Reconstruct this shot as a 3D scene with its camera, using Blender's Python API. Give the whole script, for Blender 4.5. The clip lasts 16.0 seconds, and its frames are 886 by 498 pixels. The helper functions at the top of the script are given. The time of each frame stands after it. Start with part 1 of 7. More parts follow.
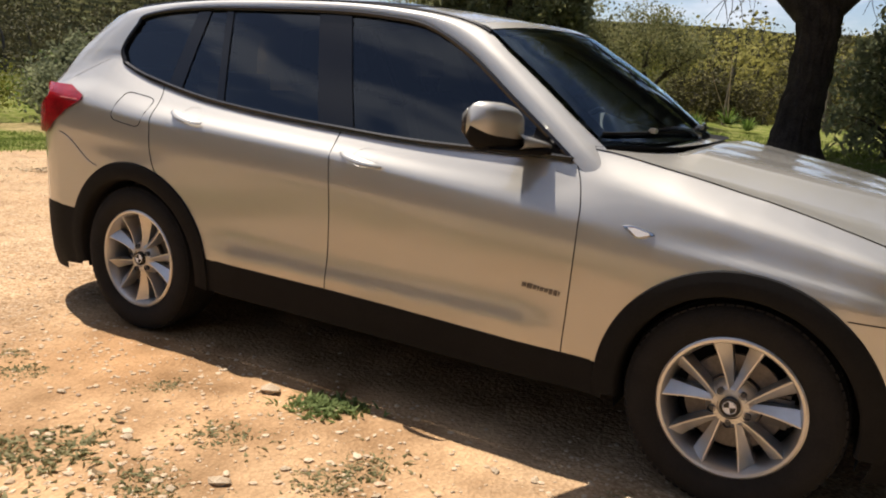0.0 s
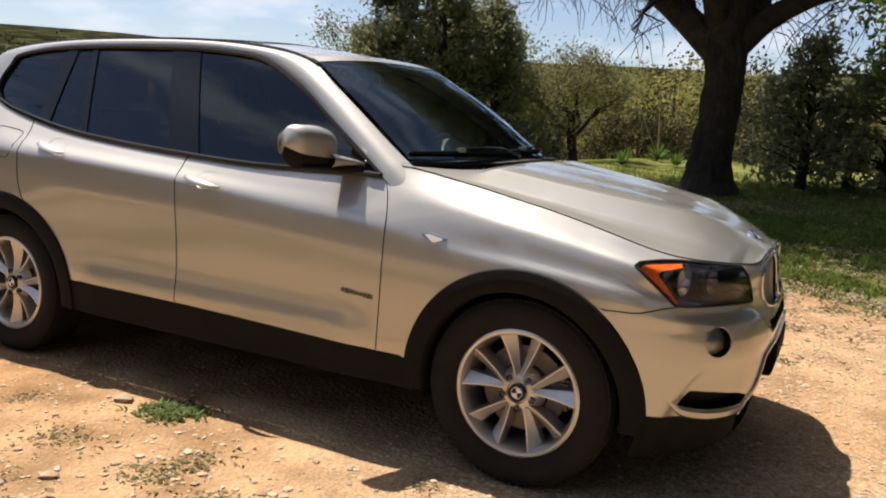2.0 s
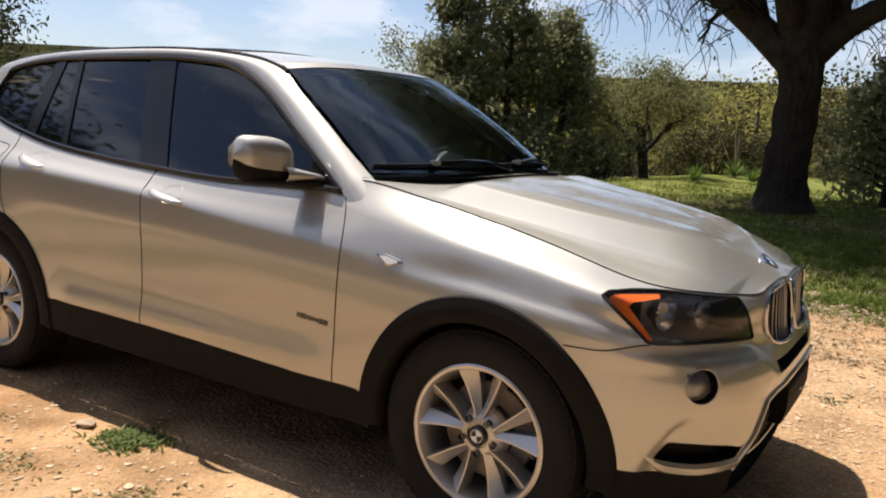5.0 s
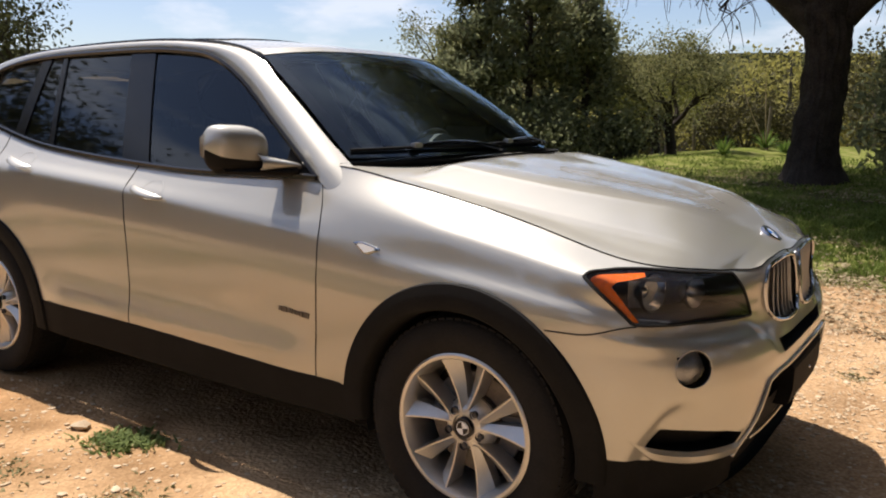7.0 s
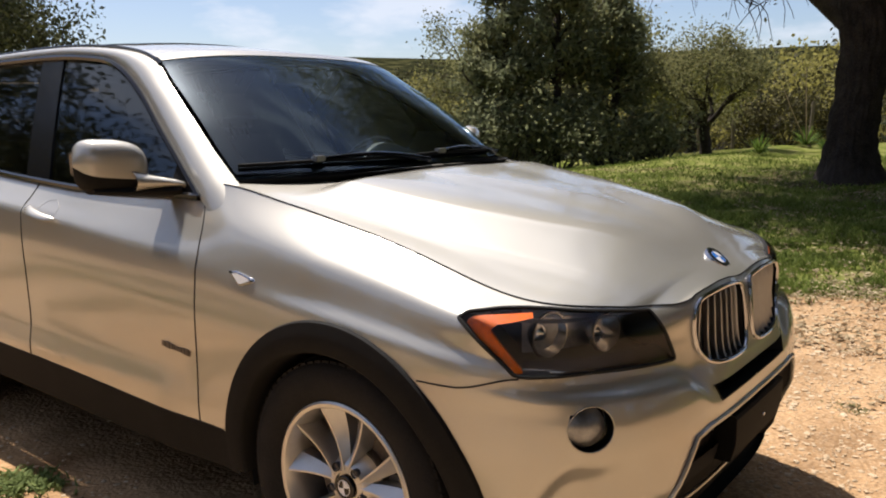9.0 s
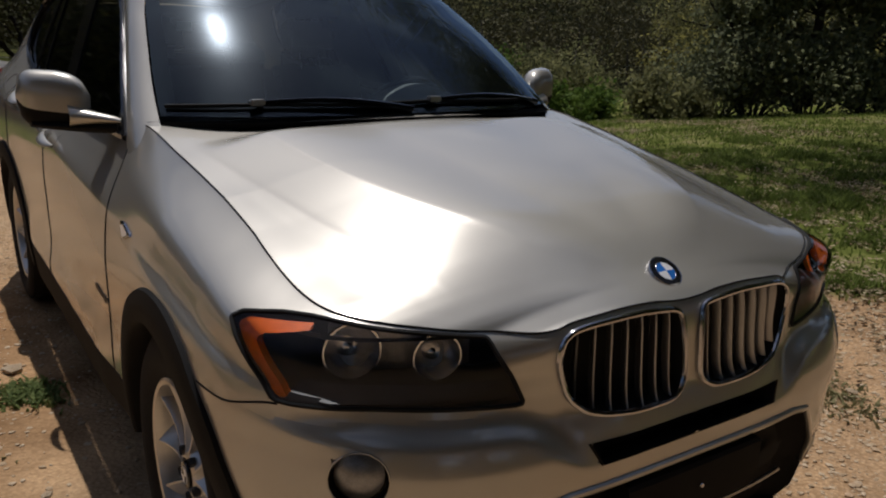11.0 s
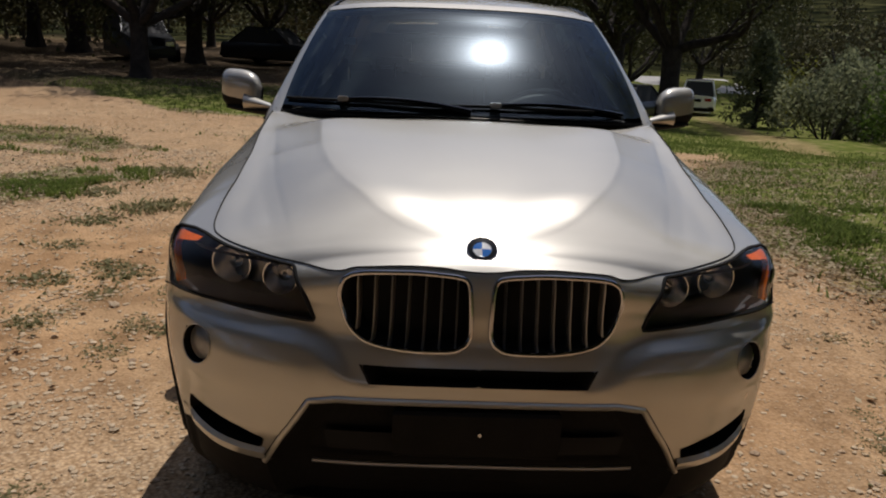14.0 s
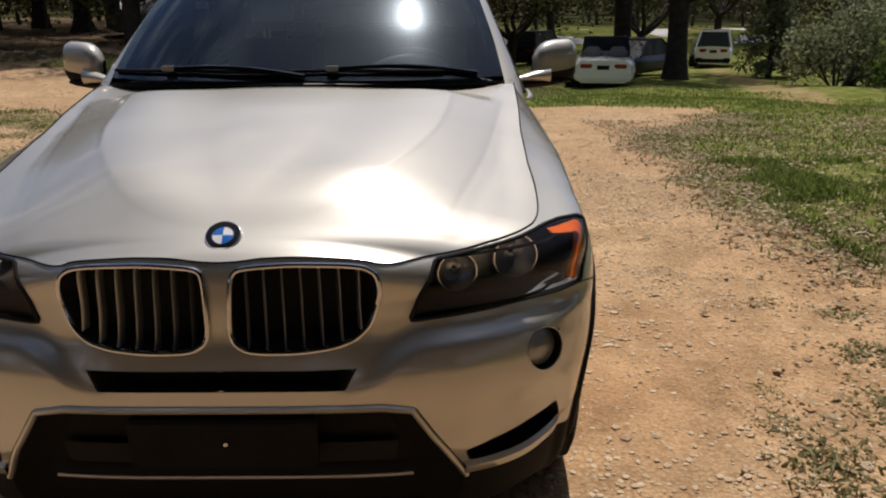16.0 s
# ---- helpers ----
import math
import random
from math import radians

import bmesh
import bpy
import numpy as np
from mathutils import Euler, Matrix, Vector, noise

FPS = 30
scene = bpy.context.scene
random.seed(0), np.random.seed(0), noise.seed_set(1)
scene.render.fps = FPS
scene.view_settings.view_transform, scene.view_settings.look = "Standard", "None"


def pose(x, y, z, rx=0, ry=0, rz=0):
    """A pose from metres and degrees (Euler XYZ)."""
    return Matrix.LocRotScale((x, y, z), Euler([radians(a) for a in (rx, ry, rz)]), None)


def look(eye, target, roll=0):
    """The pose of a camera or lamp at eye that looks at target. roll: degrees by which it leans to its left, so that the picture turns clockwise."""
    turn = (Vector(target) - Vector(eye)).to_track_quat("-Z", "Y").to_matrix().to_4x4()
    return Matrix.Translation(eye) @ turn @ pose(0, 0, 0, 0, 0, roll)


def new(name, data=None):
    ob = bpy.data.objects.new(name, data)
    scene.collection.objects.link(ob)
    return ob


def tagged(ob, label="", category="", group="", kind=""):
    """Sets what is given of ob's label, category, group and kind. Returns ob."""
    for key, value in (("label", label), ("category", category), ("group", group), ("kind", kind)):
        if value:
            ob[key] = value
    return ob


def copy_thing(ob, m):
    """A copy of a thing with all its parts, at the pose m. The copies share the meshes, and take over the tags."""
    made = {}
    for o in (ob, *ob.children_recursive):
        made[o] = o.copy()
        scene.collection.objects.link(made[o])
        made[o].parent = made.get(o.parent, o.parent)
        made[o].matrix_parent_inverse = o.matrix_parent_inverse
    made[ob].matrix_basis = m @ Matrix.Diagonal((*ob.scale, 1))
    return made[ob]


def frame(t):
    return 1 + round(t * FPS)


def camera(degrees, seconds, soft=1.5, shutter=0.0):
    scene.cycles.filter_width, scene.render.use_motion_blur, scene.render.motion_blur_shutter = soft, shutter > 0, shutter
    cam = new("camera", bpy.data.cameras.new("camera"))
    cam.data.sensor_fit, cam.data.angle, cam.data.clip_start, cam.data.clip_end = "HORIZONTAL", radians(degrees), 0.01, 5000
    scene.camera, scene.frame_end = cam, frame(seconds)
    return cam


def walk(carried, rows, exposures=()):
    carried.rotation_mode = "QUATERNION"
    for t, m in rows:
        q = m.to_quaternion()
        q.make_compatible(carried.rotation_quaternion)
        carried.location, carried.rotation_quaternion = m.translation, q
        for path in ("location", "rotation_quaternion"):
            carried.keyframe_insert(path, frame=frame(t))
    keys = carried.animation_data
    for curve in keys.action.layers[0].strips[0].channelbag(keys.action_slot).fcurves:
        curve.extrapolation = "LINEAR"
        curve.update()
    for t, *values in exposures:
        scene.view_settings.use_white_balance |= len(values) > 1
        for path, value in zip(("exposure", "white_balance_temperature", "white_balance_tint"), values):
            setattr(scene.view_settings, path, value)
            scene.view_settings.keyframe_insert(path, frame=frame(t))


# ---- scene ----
import functools

cam = camera(57.5, 16.0, soft=2.0)
PATH = [
    (0, (0.338, -3.524, 1.39), (-0.598, -1.813, 0.948), 4.2),
    (0.5, (0.527, -3.487, 1.391), (-0.457, -1.798, 0.966), 3.3),
    (1, (0.711, -3.454, 1.363), (-0.321, -1.78, 0.997), 4.6),
    (1.5, (0.841, -3.519, 1.364), (-0.062, -1.752, 1.118), 3.7),
    (2, (0.984, -3.542, 1.361), (0.112, -1.773, 1.026), 3.4),
    (2.5, (1.082, -3.483, 1.349), (0.148, -1.741, 1.041), 3.7),
    (3, (1.126, -3.426, 1.351), (0.093, -1.739, 1.054), 2.4),
    (3.5, (1.173, -3.383, 1.355), (0.158, -1.683, 1.07), 1.4),
    (3.7, (1.184, -3.359, 1.355), (0.182, -1.652, 1.066), 1.4),
    (5.8, (1.245, -2.906, 1.357), (0.168, -1.253, 1.028), 3.8),
    (6, (1.261, -2.891, 1.339), (0.166, -1.253, 0.996), 2.7),
    (6.5, (1.291, -2.879, 1.328), (0.199, -1.237, 0.993), 1.3),
    (7, (1.297, -2.859, 1.337), (0.178, -1.237, 0.996), 0.4),
    (7.5, (1.309, -2.823, 1.322), (0.203, -1.197, 0.953), -0.1),
    (8, (1.298, -2.684, 1.326), (0.309, -0.994, 0.92), -0.4),
    (8.5, (1.323, -2.485, 1.365), (0.324, -0.803, 0.948), -0.0),
    (9, (1.463, -2.298, 1.358), (0.251, -0.744, 1.019), -0.6),
    (9.2, (1.532, -2.226, 1.36), (0.232, -0.749, 1.004), 0.9),
    (11.5, (1.877, -1.067, 1.423), (0.141, -0.235, 0.882), 2.5),
    (12, (2.019, -0.835, 1.409), (0.133, -0.36, 0.941), 5.1),
    (12.5, (2.239, -0.689, 1.445), (0.306, -0.317, 1.09), 3.9),
    (13, (2.467, -0.543, 1.446), (0.54, -0.264, 0.989), 3.9),
    (13.5, (2.57, -0.328, 1.433), (0.629, -0.197, 0.968), 3.8),
    (14, (2.668, -0.168, 1.454), (0.735, -0.102, 0.944), 2.5),
    (14.5, (2.817, -0.042, 1.462), (0.884, -0.016, 0.952), 3.3),
    (15, (2.778, 0.169, 1.466), (0.846, 0.17, 0.947), 1.8),
    (15.5, (2.621, 0.398, 1.445), (0.704, 0.444, 0.878), 1.4),
    (16, (2.424, 0.498, 1.44), (0.515, 0.495, 0.846), -0.3),
]
walk(cam, [(t, look(eye, target, roll)) for t, eye, target, roll in PATH],
     exposures=[(0.0, 0.62, 6600, 14), (7.0, 0.64, 6550, 14), (9.2, 0.57, 6500, 14), (11.3, -0.86, 6100, 14), (12.1, -0.87, 6050, 14), (12.55, -0.58, 6050, 14), (13.0, -0.62, 6000, 14), (13.5, -0.68, 6100, 14), (14.2, -0.45, 6300, 14), (14.8, -0.2, 6400, 14), (16.0, -0.18, 6450, 14)])

# ---- world and sun ----
SUN_WAY = Vector((-0.40, 0.10, 0.91)).normalized()
world = bpy.data.worlds.new("sky")
scene.world = world
world.use_nodes = True
sky = world.node_tree.nodes.new("ShaderNodeTexSky")
sky.sky_type, sky.sun_disc = "NISHITA", False
sky.sun_elevation = math.asin(SUN_WAY.z)
sky.sun_rotation = math.atan2(SUN_WAY.x, SUN_WAY.y)
sky.altitude, sky.air_density, sky.dust_density, sky.ozone_density = 300, 0.8, 1.3, 1.0
background = world.node_tree.nodes["Background"]
background.inputs["Strength"].default_value = 0.088
# thin high cloud
w_nodes, w_links = world.node_tree.nodes, world.node_tree.links
w_coord = w_nodes.new("ShaderNodeTexCoord")
w_map = w_nodes.new("ShaderNodeMapping")
w_map.inputs["Scale"].default_value = (1.6, 1.6, 5.0)
w_noise = w_nodes.new("ShaderNodeTexNoise")
w_noise.inputs["Scale"].default_value, w_noise.inputs["Detail"].default_value, w_noise.inputs["Roughness"].default_value = 3.0, 7.0, 0.55
w_ramp = w_nodes.new("ShaderNodeValToRGB")
w_ramp.color_ramp.elements[0].position, w_ramp.color_ramp.elements[1].position = 0.49, 0.62
w_mix = w_nodes.new("ShaderNodeMix")
w_mix.data_type = "RGBA"
w_mix.inputs[7].default_value = (6.9, 7.3, 7.9, 1)
w_links.new(w_coord.outputs["Generated"], w_map.inputs["Vector"])
w_links.new(w_map.outputs["Vector"], w_noise.inputs["Vector"])
w_links.new(w_noise.outputs["Fac"], w_ramp.inputs["Fac"])
w_scale = w_nodes.new("ShaderNodeMath")
w_scale.operation = "MULTIPLY"
w_scale.inputs[1].default_value = 0.62
w_links.new(w_ramp.outputs["Color"], w_scale.inputs[0])
w_links.new(w_scale.outputs[0], w_mix.inputs[0])
w_links.new(sky.outputs["Color"], w_mix.inputs[6])
w_links.new(w_mix.outputs[2], background.inputs["Color"])
sun = new("sun", bpy.data.lights.new("sun", "SUN"))
sun.data.energy, sun.data.angle, sun.data.color = 4.5, radians(0.53), (1.0, 0.95, 0.87)
sun.matrix_world = look((SUN_WAY * 60), (0, 0, 0))


# ---- materials ----
def material(name, colour, rough=0.6, metal=0.0, vary=0.0, scale=8.0, bump=0.0, bump_scale=60.0, coat=0.0, second=None, per_object=0.0, spec=0.5):
    """A Principled material with colour variation at two scales and fine relief."""
    m = bpy.data.materials.new(name)
    m.use_nodes = True
    n, l = m.node_tree.nodes, m.node_tree.links
    b = n["Principled BSDF"]
    b.inputs["Roughness"].default_value, b.inputs["Metallic"].default_value = rough, metal
    b.inputs["Specular IOR Level"].default_value = spec
    b.inputs["Coat Weight"].default_value = coat
    b.inputs["Coat Roughness"].default_value = 0.04
    b.inputs["Base Color"].default_value = (*colour, 1)
    if vary or second:
        co = n.new("ShaderNodeTexCoord")
        a1, a2 = n.new("ShaderNodeTexNoise"), n.new("ShaderNodeTexNoise")
        a1.inputs["Scale"].default_value, a1.inputs["Detail"].default_value = scale, 4
        a2.inputs["Scale"].default_value, a2.inputs["Detail"].default_value = scale * 9, 3
        for a in (a1, a2):
            l.new(co.outputs["Object"], a.inputs["Vector"])
        add = n.new("ShaderNodeMath")
        add.operation = "ADD"
        l.new(a1.outputs["Fac"], add.inputs[0])
        l.new(a2.outputs["Fac"], add.inputs[1])
        rng = n.new("ShaderNodeMapRange")
        rng.inputs["From Min"].default_value, rng.inputs["From Max"].default_value = 0.65, 1.35
        l.new(add.outputs[0], rng.inputs["Value"])
        mix = n.new("ShaderNodeMix")
        mix.data_type = "RGBA"
        dark = second or tuple(c * (1 - vary) for c in colour)
        lite = colour if second else tuple(min(1, c * (1 + vary)) for c in colour)
        mix.inputs[6].default_value, mix.inputs[7].default_value = (*dark, 1), (*lite, 1)
        l.new(rng.outputs[0], mix.inputs[0])
        out = mix.outputs[2]
        if per_object:
            info = n.new("ShaderNodeObjectInfo")
            hsv = n.new("ShaderNodeHueSaturation")
            r2 = n.new("ShaderNodeMapRange")
            r2.inputs["To Min"].default_value, r2.inputs["To Max"].default_value = 1 - per_object, 1 + per_object
            l.new(info.outputs["Random"], r2.inputs["Value"])
            l.new(r2.outputs[0], hsv.inputs["Value"])
            l.new(out, hsv.inputs["Color"])
            out = hsv.outputs["Color"]
        l.new(out, b.inputs["Base Color"])
    if bump:
        co2 = n.new("ShaderNodeTexCoord")
        a3 = n.new("ShaderNodeTexNoise")
        a3.inputs["Scale"].default_value, a3.inputs["Detail"].default_value = bump_scale, 5
        bp = n.new("ShaderNodeBump")
        bp.inputs["Strength"].default_value, bp.inputs["Distance"].default_value = bump, 0.01
        l.new(co2.outputs["Object"], a3.inputs["Vector"])
        l.new(a3.outputs["Fac"], bp.inputs["Height"])
        l.new(bp.outputs["Normal"], b.inputs["Normal"])
    return m


def glass(name, tint, rough=0.0, ior=1.52, coating=(1, 1, 1), glare=0.0):
    """Thin tinted glass: it lets tinted light through and mirrors by Fresnel; an extra rough sheen imitates the sun's
    bloom in the lens.
    """
    m = bpy.data.materials.new(name)
    m.use_nodes = True
    n, l = m.node_tree.nodes, m.node_tree.links
    n.remove(n["Principled BSDF"])
    tr, gl, fr, mx = n.new("ShaderNodeBsdfTransparent"), n.new("ShaderNodeBsdfGlossy"), n.new("ShaderNodeFresnel"), n.new("ShaderNodeMixShader")
    tr.inputs["Color"].default_value = (*tint, 1)
    gl.inputs["Roughness"].default_value = rough
    fr.inputs["IOR"].default_value = ior
    l.new(fr.outputs[0], mx.inputs[0])
    l.new(tr.outputs[0], mx.inputs[1])
    l.new(gl.outputs[0], mx.inputs[2])
    gl.inputs["Color"].default_value = (*coating, 1)
    out = mx
    if glare:
        veil, out = n.new("ShaderNodeBsdfGlossy"), n.new("ShaderNodeMixShader")
        veil.inputs["Roughness"].default_value = 0.24
        veil.inputs["Color"].default_value = (0.75, 0.88, 1.0, 1)
        out.inputs[0].default_value = glare
        l.new(mx.outputs[0], out.inputs[1])
        l.new(veil.outputs[0], out.inputs[2])
    l.new(out.outputs[0], n["Material Output"].inputs["Surface"])
    return m


def leafy(name, c1, c2, through_light=0.35):
    """Leaves: colour varies per leaf and from clump to clump; some light passes through."""
    m = bpy.data.materials.new(name)
    m.use_nodes = True
    n, l = m.node_tree.nodes, m.node_tree.links
    b = n["Principled BSDF"]
    b.inputs["Roughness"].default_value = 0.6
    b.inputs["Specular IOR Level"].default_value = 0.06
    geo, co, a = n.new("ShaderNodeNewGeometry"), n.new("ShaderNodeTexCoord"), n.new("ShaderNodeTexNoise")
    a.inputs["Scale"].default_value = 0.8
    l.new(co.outputs["Object"], a.inputs["Vector"])
    add = n.new("ShaderNodeMath")
    add.operation = "ADD"
    l.new(geo.outputs["Random Per Island"], add.inputs[0])
    l.new(a.outputs["Fac"], add.inputs[1])
    rng = n.new("ShaderNodeMapRange")
    rng.inputs["From Min"].default_value, rng.inputs["From Max"].default_value = 0.4, 1.4
    l.new(add.outputs[0], rng.inputs["Value"])
    mix = n.new("ShaderNodeMix")
    mix.data_type = "RGBA"
    mix.inputs[6].default_value, mix.inputs[7].default_value = (*c1, 1), (*c2, 1)
    l.new(rng.outputs[0], mix.inputs[0])
    l.new(mix.outputs[2], b.inputs["Base Color"])
    tl, mx = n.new("ShaderNodeBsdfTranslucent"), n.new("ShaderNodeMixShader")
    l.new(mix.outputs[2], tl.inputs["Color"])
    mx.inputs[0].default_value = through_light
    l.new(b.outputs[0], mx.inputs[1])
    l.new(tl.outputs[0], mx.inputs[2])
    l.new(mx.outputs[0], n["Material Output"].inputs["Surface"])
    return m




def flake_paint(name, colour, broad, tight, share, coat_ior):
    """Metallic car paint: flakes that spread the light widely, flakes that lie flat and mirror softly, and a clear coat."""
    m = material(name, colour, rough=broad, metal=0.97, vary=0.03, scale=700, coat=1.0)
    n, l = m.node_tree.nodes, m.node_tree.links
    wide, flat, mx = n["Principled BSDF"], n.new("ShaderNodeBsdfPrincipled"), n.new("ShaderNodeMixShader")
    flat.inputs["Metallic"].default_value, flat.inputs["Roughness"].default_value, flat.inputs["Coat Weight"].default_value = 0.97, tight, 1.0
    for b in (wide, flat):
        b.inputs["Coat IOR"].default_value, b.inputs["Coat Roughness"].default_value = coat_ior, 0.09
    l.new(wide.inputs["Base Color"].links[0].from_socket, flat.inputs["Base Color"])
    mx.inputs[0].default_value = share
    l.new(wide.outputs[0], mx.inputs[1])
    l.new(flat.outputs[0], mx.inputs[2])
    l.new(mx.outputs[0], n["Material Output"].inputs["Surface"])
    return m


PAINT = flake_paint("silver_beige_paint", (0.50, 0.478, 0.425), 0.68, 0.27, 0.34, 1.9)
PAINT_WHITE = material("white_car_paint", (0.8, 0.8, 0.8), rough=0.25, vary=0.02, scale=30, coat=1.0)
PAINT_DARK = material("dark_car_paint", (0.012, 0.0125, 0.015), rough=0.4, vary=0.2, scale=30, coat=0.3, spec=0.3)
PLASTIC = material("black_cladding_plastic", (0.010, 0.0095, 0.009), rough=0.7, spec=0.12, vary=0.25, scale=12, bump=0.15, bump_scale=900)
GLOSS_BLACK = material("gloss_black_trim", (0.008, 0.008, 0.009), rough=0.15, spec=0.4)
GAP = material("panel_gap", (0.004, 0.004, 0.004), rough=0.9)
RUBBER = material("tyre_rubber", (0.008, 0.0075, 0.007), rough=0.85, spec=0.25, second=(0.018, 0.016, 0.014), scale=14, bump=0.2, bump_scale=160)
ALLOY = material("alloy_silver", (0.56, 0.545, 0.52), rough=0.36, metal=0.85, vary=0.06, scale=40, coat=0.5)
STEEL = material("brake_steel", (0.13, 0.12, 0.115), rough=0.5, metal=1.0, vary=0.3, scale=60)
CHROME = material("chrome", (0.47, 0.47, 0.49), rough=0.10, metal=1.0)
SATIN = material("satin_silver", (0.38, 0.375, 0.37), rough=0.33, metal=0.85, vary=0.05, scale=50)
AMBER = material("amber_lens", (0.82, 0.15, 0.004), rough=0.45, spec=0.2, vary=0.25, scale=70)
RED = material("red_lens", (0.27, 0.004, 0.008), rough=0.22, coat=0.3, vary=0.5, scale=14)
PALE_RED = material("pale_red_lens", (0.50, 0.10, 0.09), rough=0.25, coat=0.3, vary=0.2, scale=40)
LAMP_BLACK = material("lamp_housing", (0.055, 0.055, 0.06), rough=0.35, vary=0.2, scale=30)
MIRROR = material("reflector", (0.74, 0.74, 0.76), rough=0.24, metal=1.0, vary=0.25, scale=60)
LAMP_GREY = material("lamp_inner_trim", (0.30, 0.30, 0.31), rough=0.3, metal=0.8, vary=0.3, scale=40)
BLUE = material("badge_blue", (0.02, 0.16, 0.55), rough=0.15, coat=1.0)
WHITE = material("badge_white", (0.85, 0.85, 0.85), rough=0.2, coat=1.0)
WINDSCREEN = glass("windscreen_glass", (0.45, 0.56, 0.58), 0.045, 1.55, (0.72, 0.88, 1.0), 0.015)
TINTED = glass("tinted_side_glass", (0.13, 0.15, 0.155), 0.03, 1.62, (0.82, 0.86, 0.90))
LENS = glass("clear_lens", (0.93, 0.94, 0.95), 0.0, 1.30)
SEAT = material("grey_leather", (0.16, 0.155, 0.15), rough=0.5, vary=0.1, scale=20, bump=0.2, bump_scale=200)
DASH = material("dash_plastic", (0.075, 0.08, 0.085), rough=0.6, vary=0.1, scale=30, bump=0.2, bump_scale=500)
CABIN = material("dark_cabin_lining", (0.03, 0.03, 0.032), rough=0.8, vary=0.2, scale=10)
HEADLINER = material("grey_headliner", (0.35, 0.34, 0.32), rough=0.9, vary=0.05, scale=20)
BARK = material("oak_bark", (0.075, 0.060, 0.050), rough=0.95, second=(0.018, 0.015, 0.013), scale=5, bump=1.0, bump_scale=22, spec=0.2)
TWIG = material("grey_twig", (0.065, 0.055, 0.045), rough=0.9, vary=0.3, scale=5)
OAK_LEAF = leafy("oak_leaf", (0.11, 0.12, 0.055), (0.28, 0.27, 0.12), 0.45)
# oak leaf with the deep shade behind the car put into its colour
SHADE_LEAF = leafy("shaded_oak_leaf", (0.035, 0.040, 0.018), (0.10, 0.10, 0.04), 0.2)
SPRING_LEAF = leafy("spring_leaf", (0.10, 0.12, 0.02), (0.26, 0.25, 0.05))
EDGE_LEAF = leafy("dark_edge_leaf", (0.020, 0.027, 0.012), (0.060, 0.068, 0.030), 0.2)
CEDAR_LEAF = leafy("cedar_needles", (0.10, 0.12, 0.070), (0.29, 0.30, 0.165), 0.5)
BUSH_LEAF = leafy("bush_leaf", (0.05, 0.10, 0.02), (0.17, 0.24, 0.05))
WOODS_LEAF = leafy("far_woods_leaf", (0.050, 0.047, 0.024), (0.115, 0.102, 0.042), 0.12)
BUD_LEAF = leafy("budding_leaf", (0.17, 0.155, 0.05), (0.38, 0.34, 0.10), 0.45)
GRASS = leafy("grass_blade", (0.085, 0.125, 0.022), (0.22, 0.27, 0.07), 0.45)
WEED = leafy("green_weed", (0.10, 0.14, 0.045), (0.25, 0.30, 0.11), 0.4)
DULL_WEED = leafy("dull_weed", (0.13, 0.13, 0.055), (0.33, 0.30, 0.155), 0.4)
DRY = leafy("dry_leaf", (0.20, 0.13, 0.065), (0.52, 0.43, 0.28), 0.2)
STONE = material("limestone", (0.52, 0.42, 0.29), rough=0.9, second=(0.33, 0.22, 0.12), scale=3, bump=0.4, bump_scale=30)
WOOD_POST = material("weathered_post", (0.16, 0.13, 0.10), rough=0.9, vary=0.3, scale=8)
WIRE = material("fence_wire", (0.25, 0.24, 0.22), rough=0.5, metal=0.8)
ASPHALT = material("pale_road", (0.42, 0.40, 0.37), rough=0.9, vary=0.12, scale=1.2)


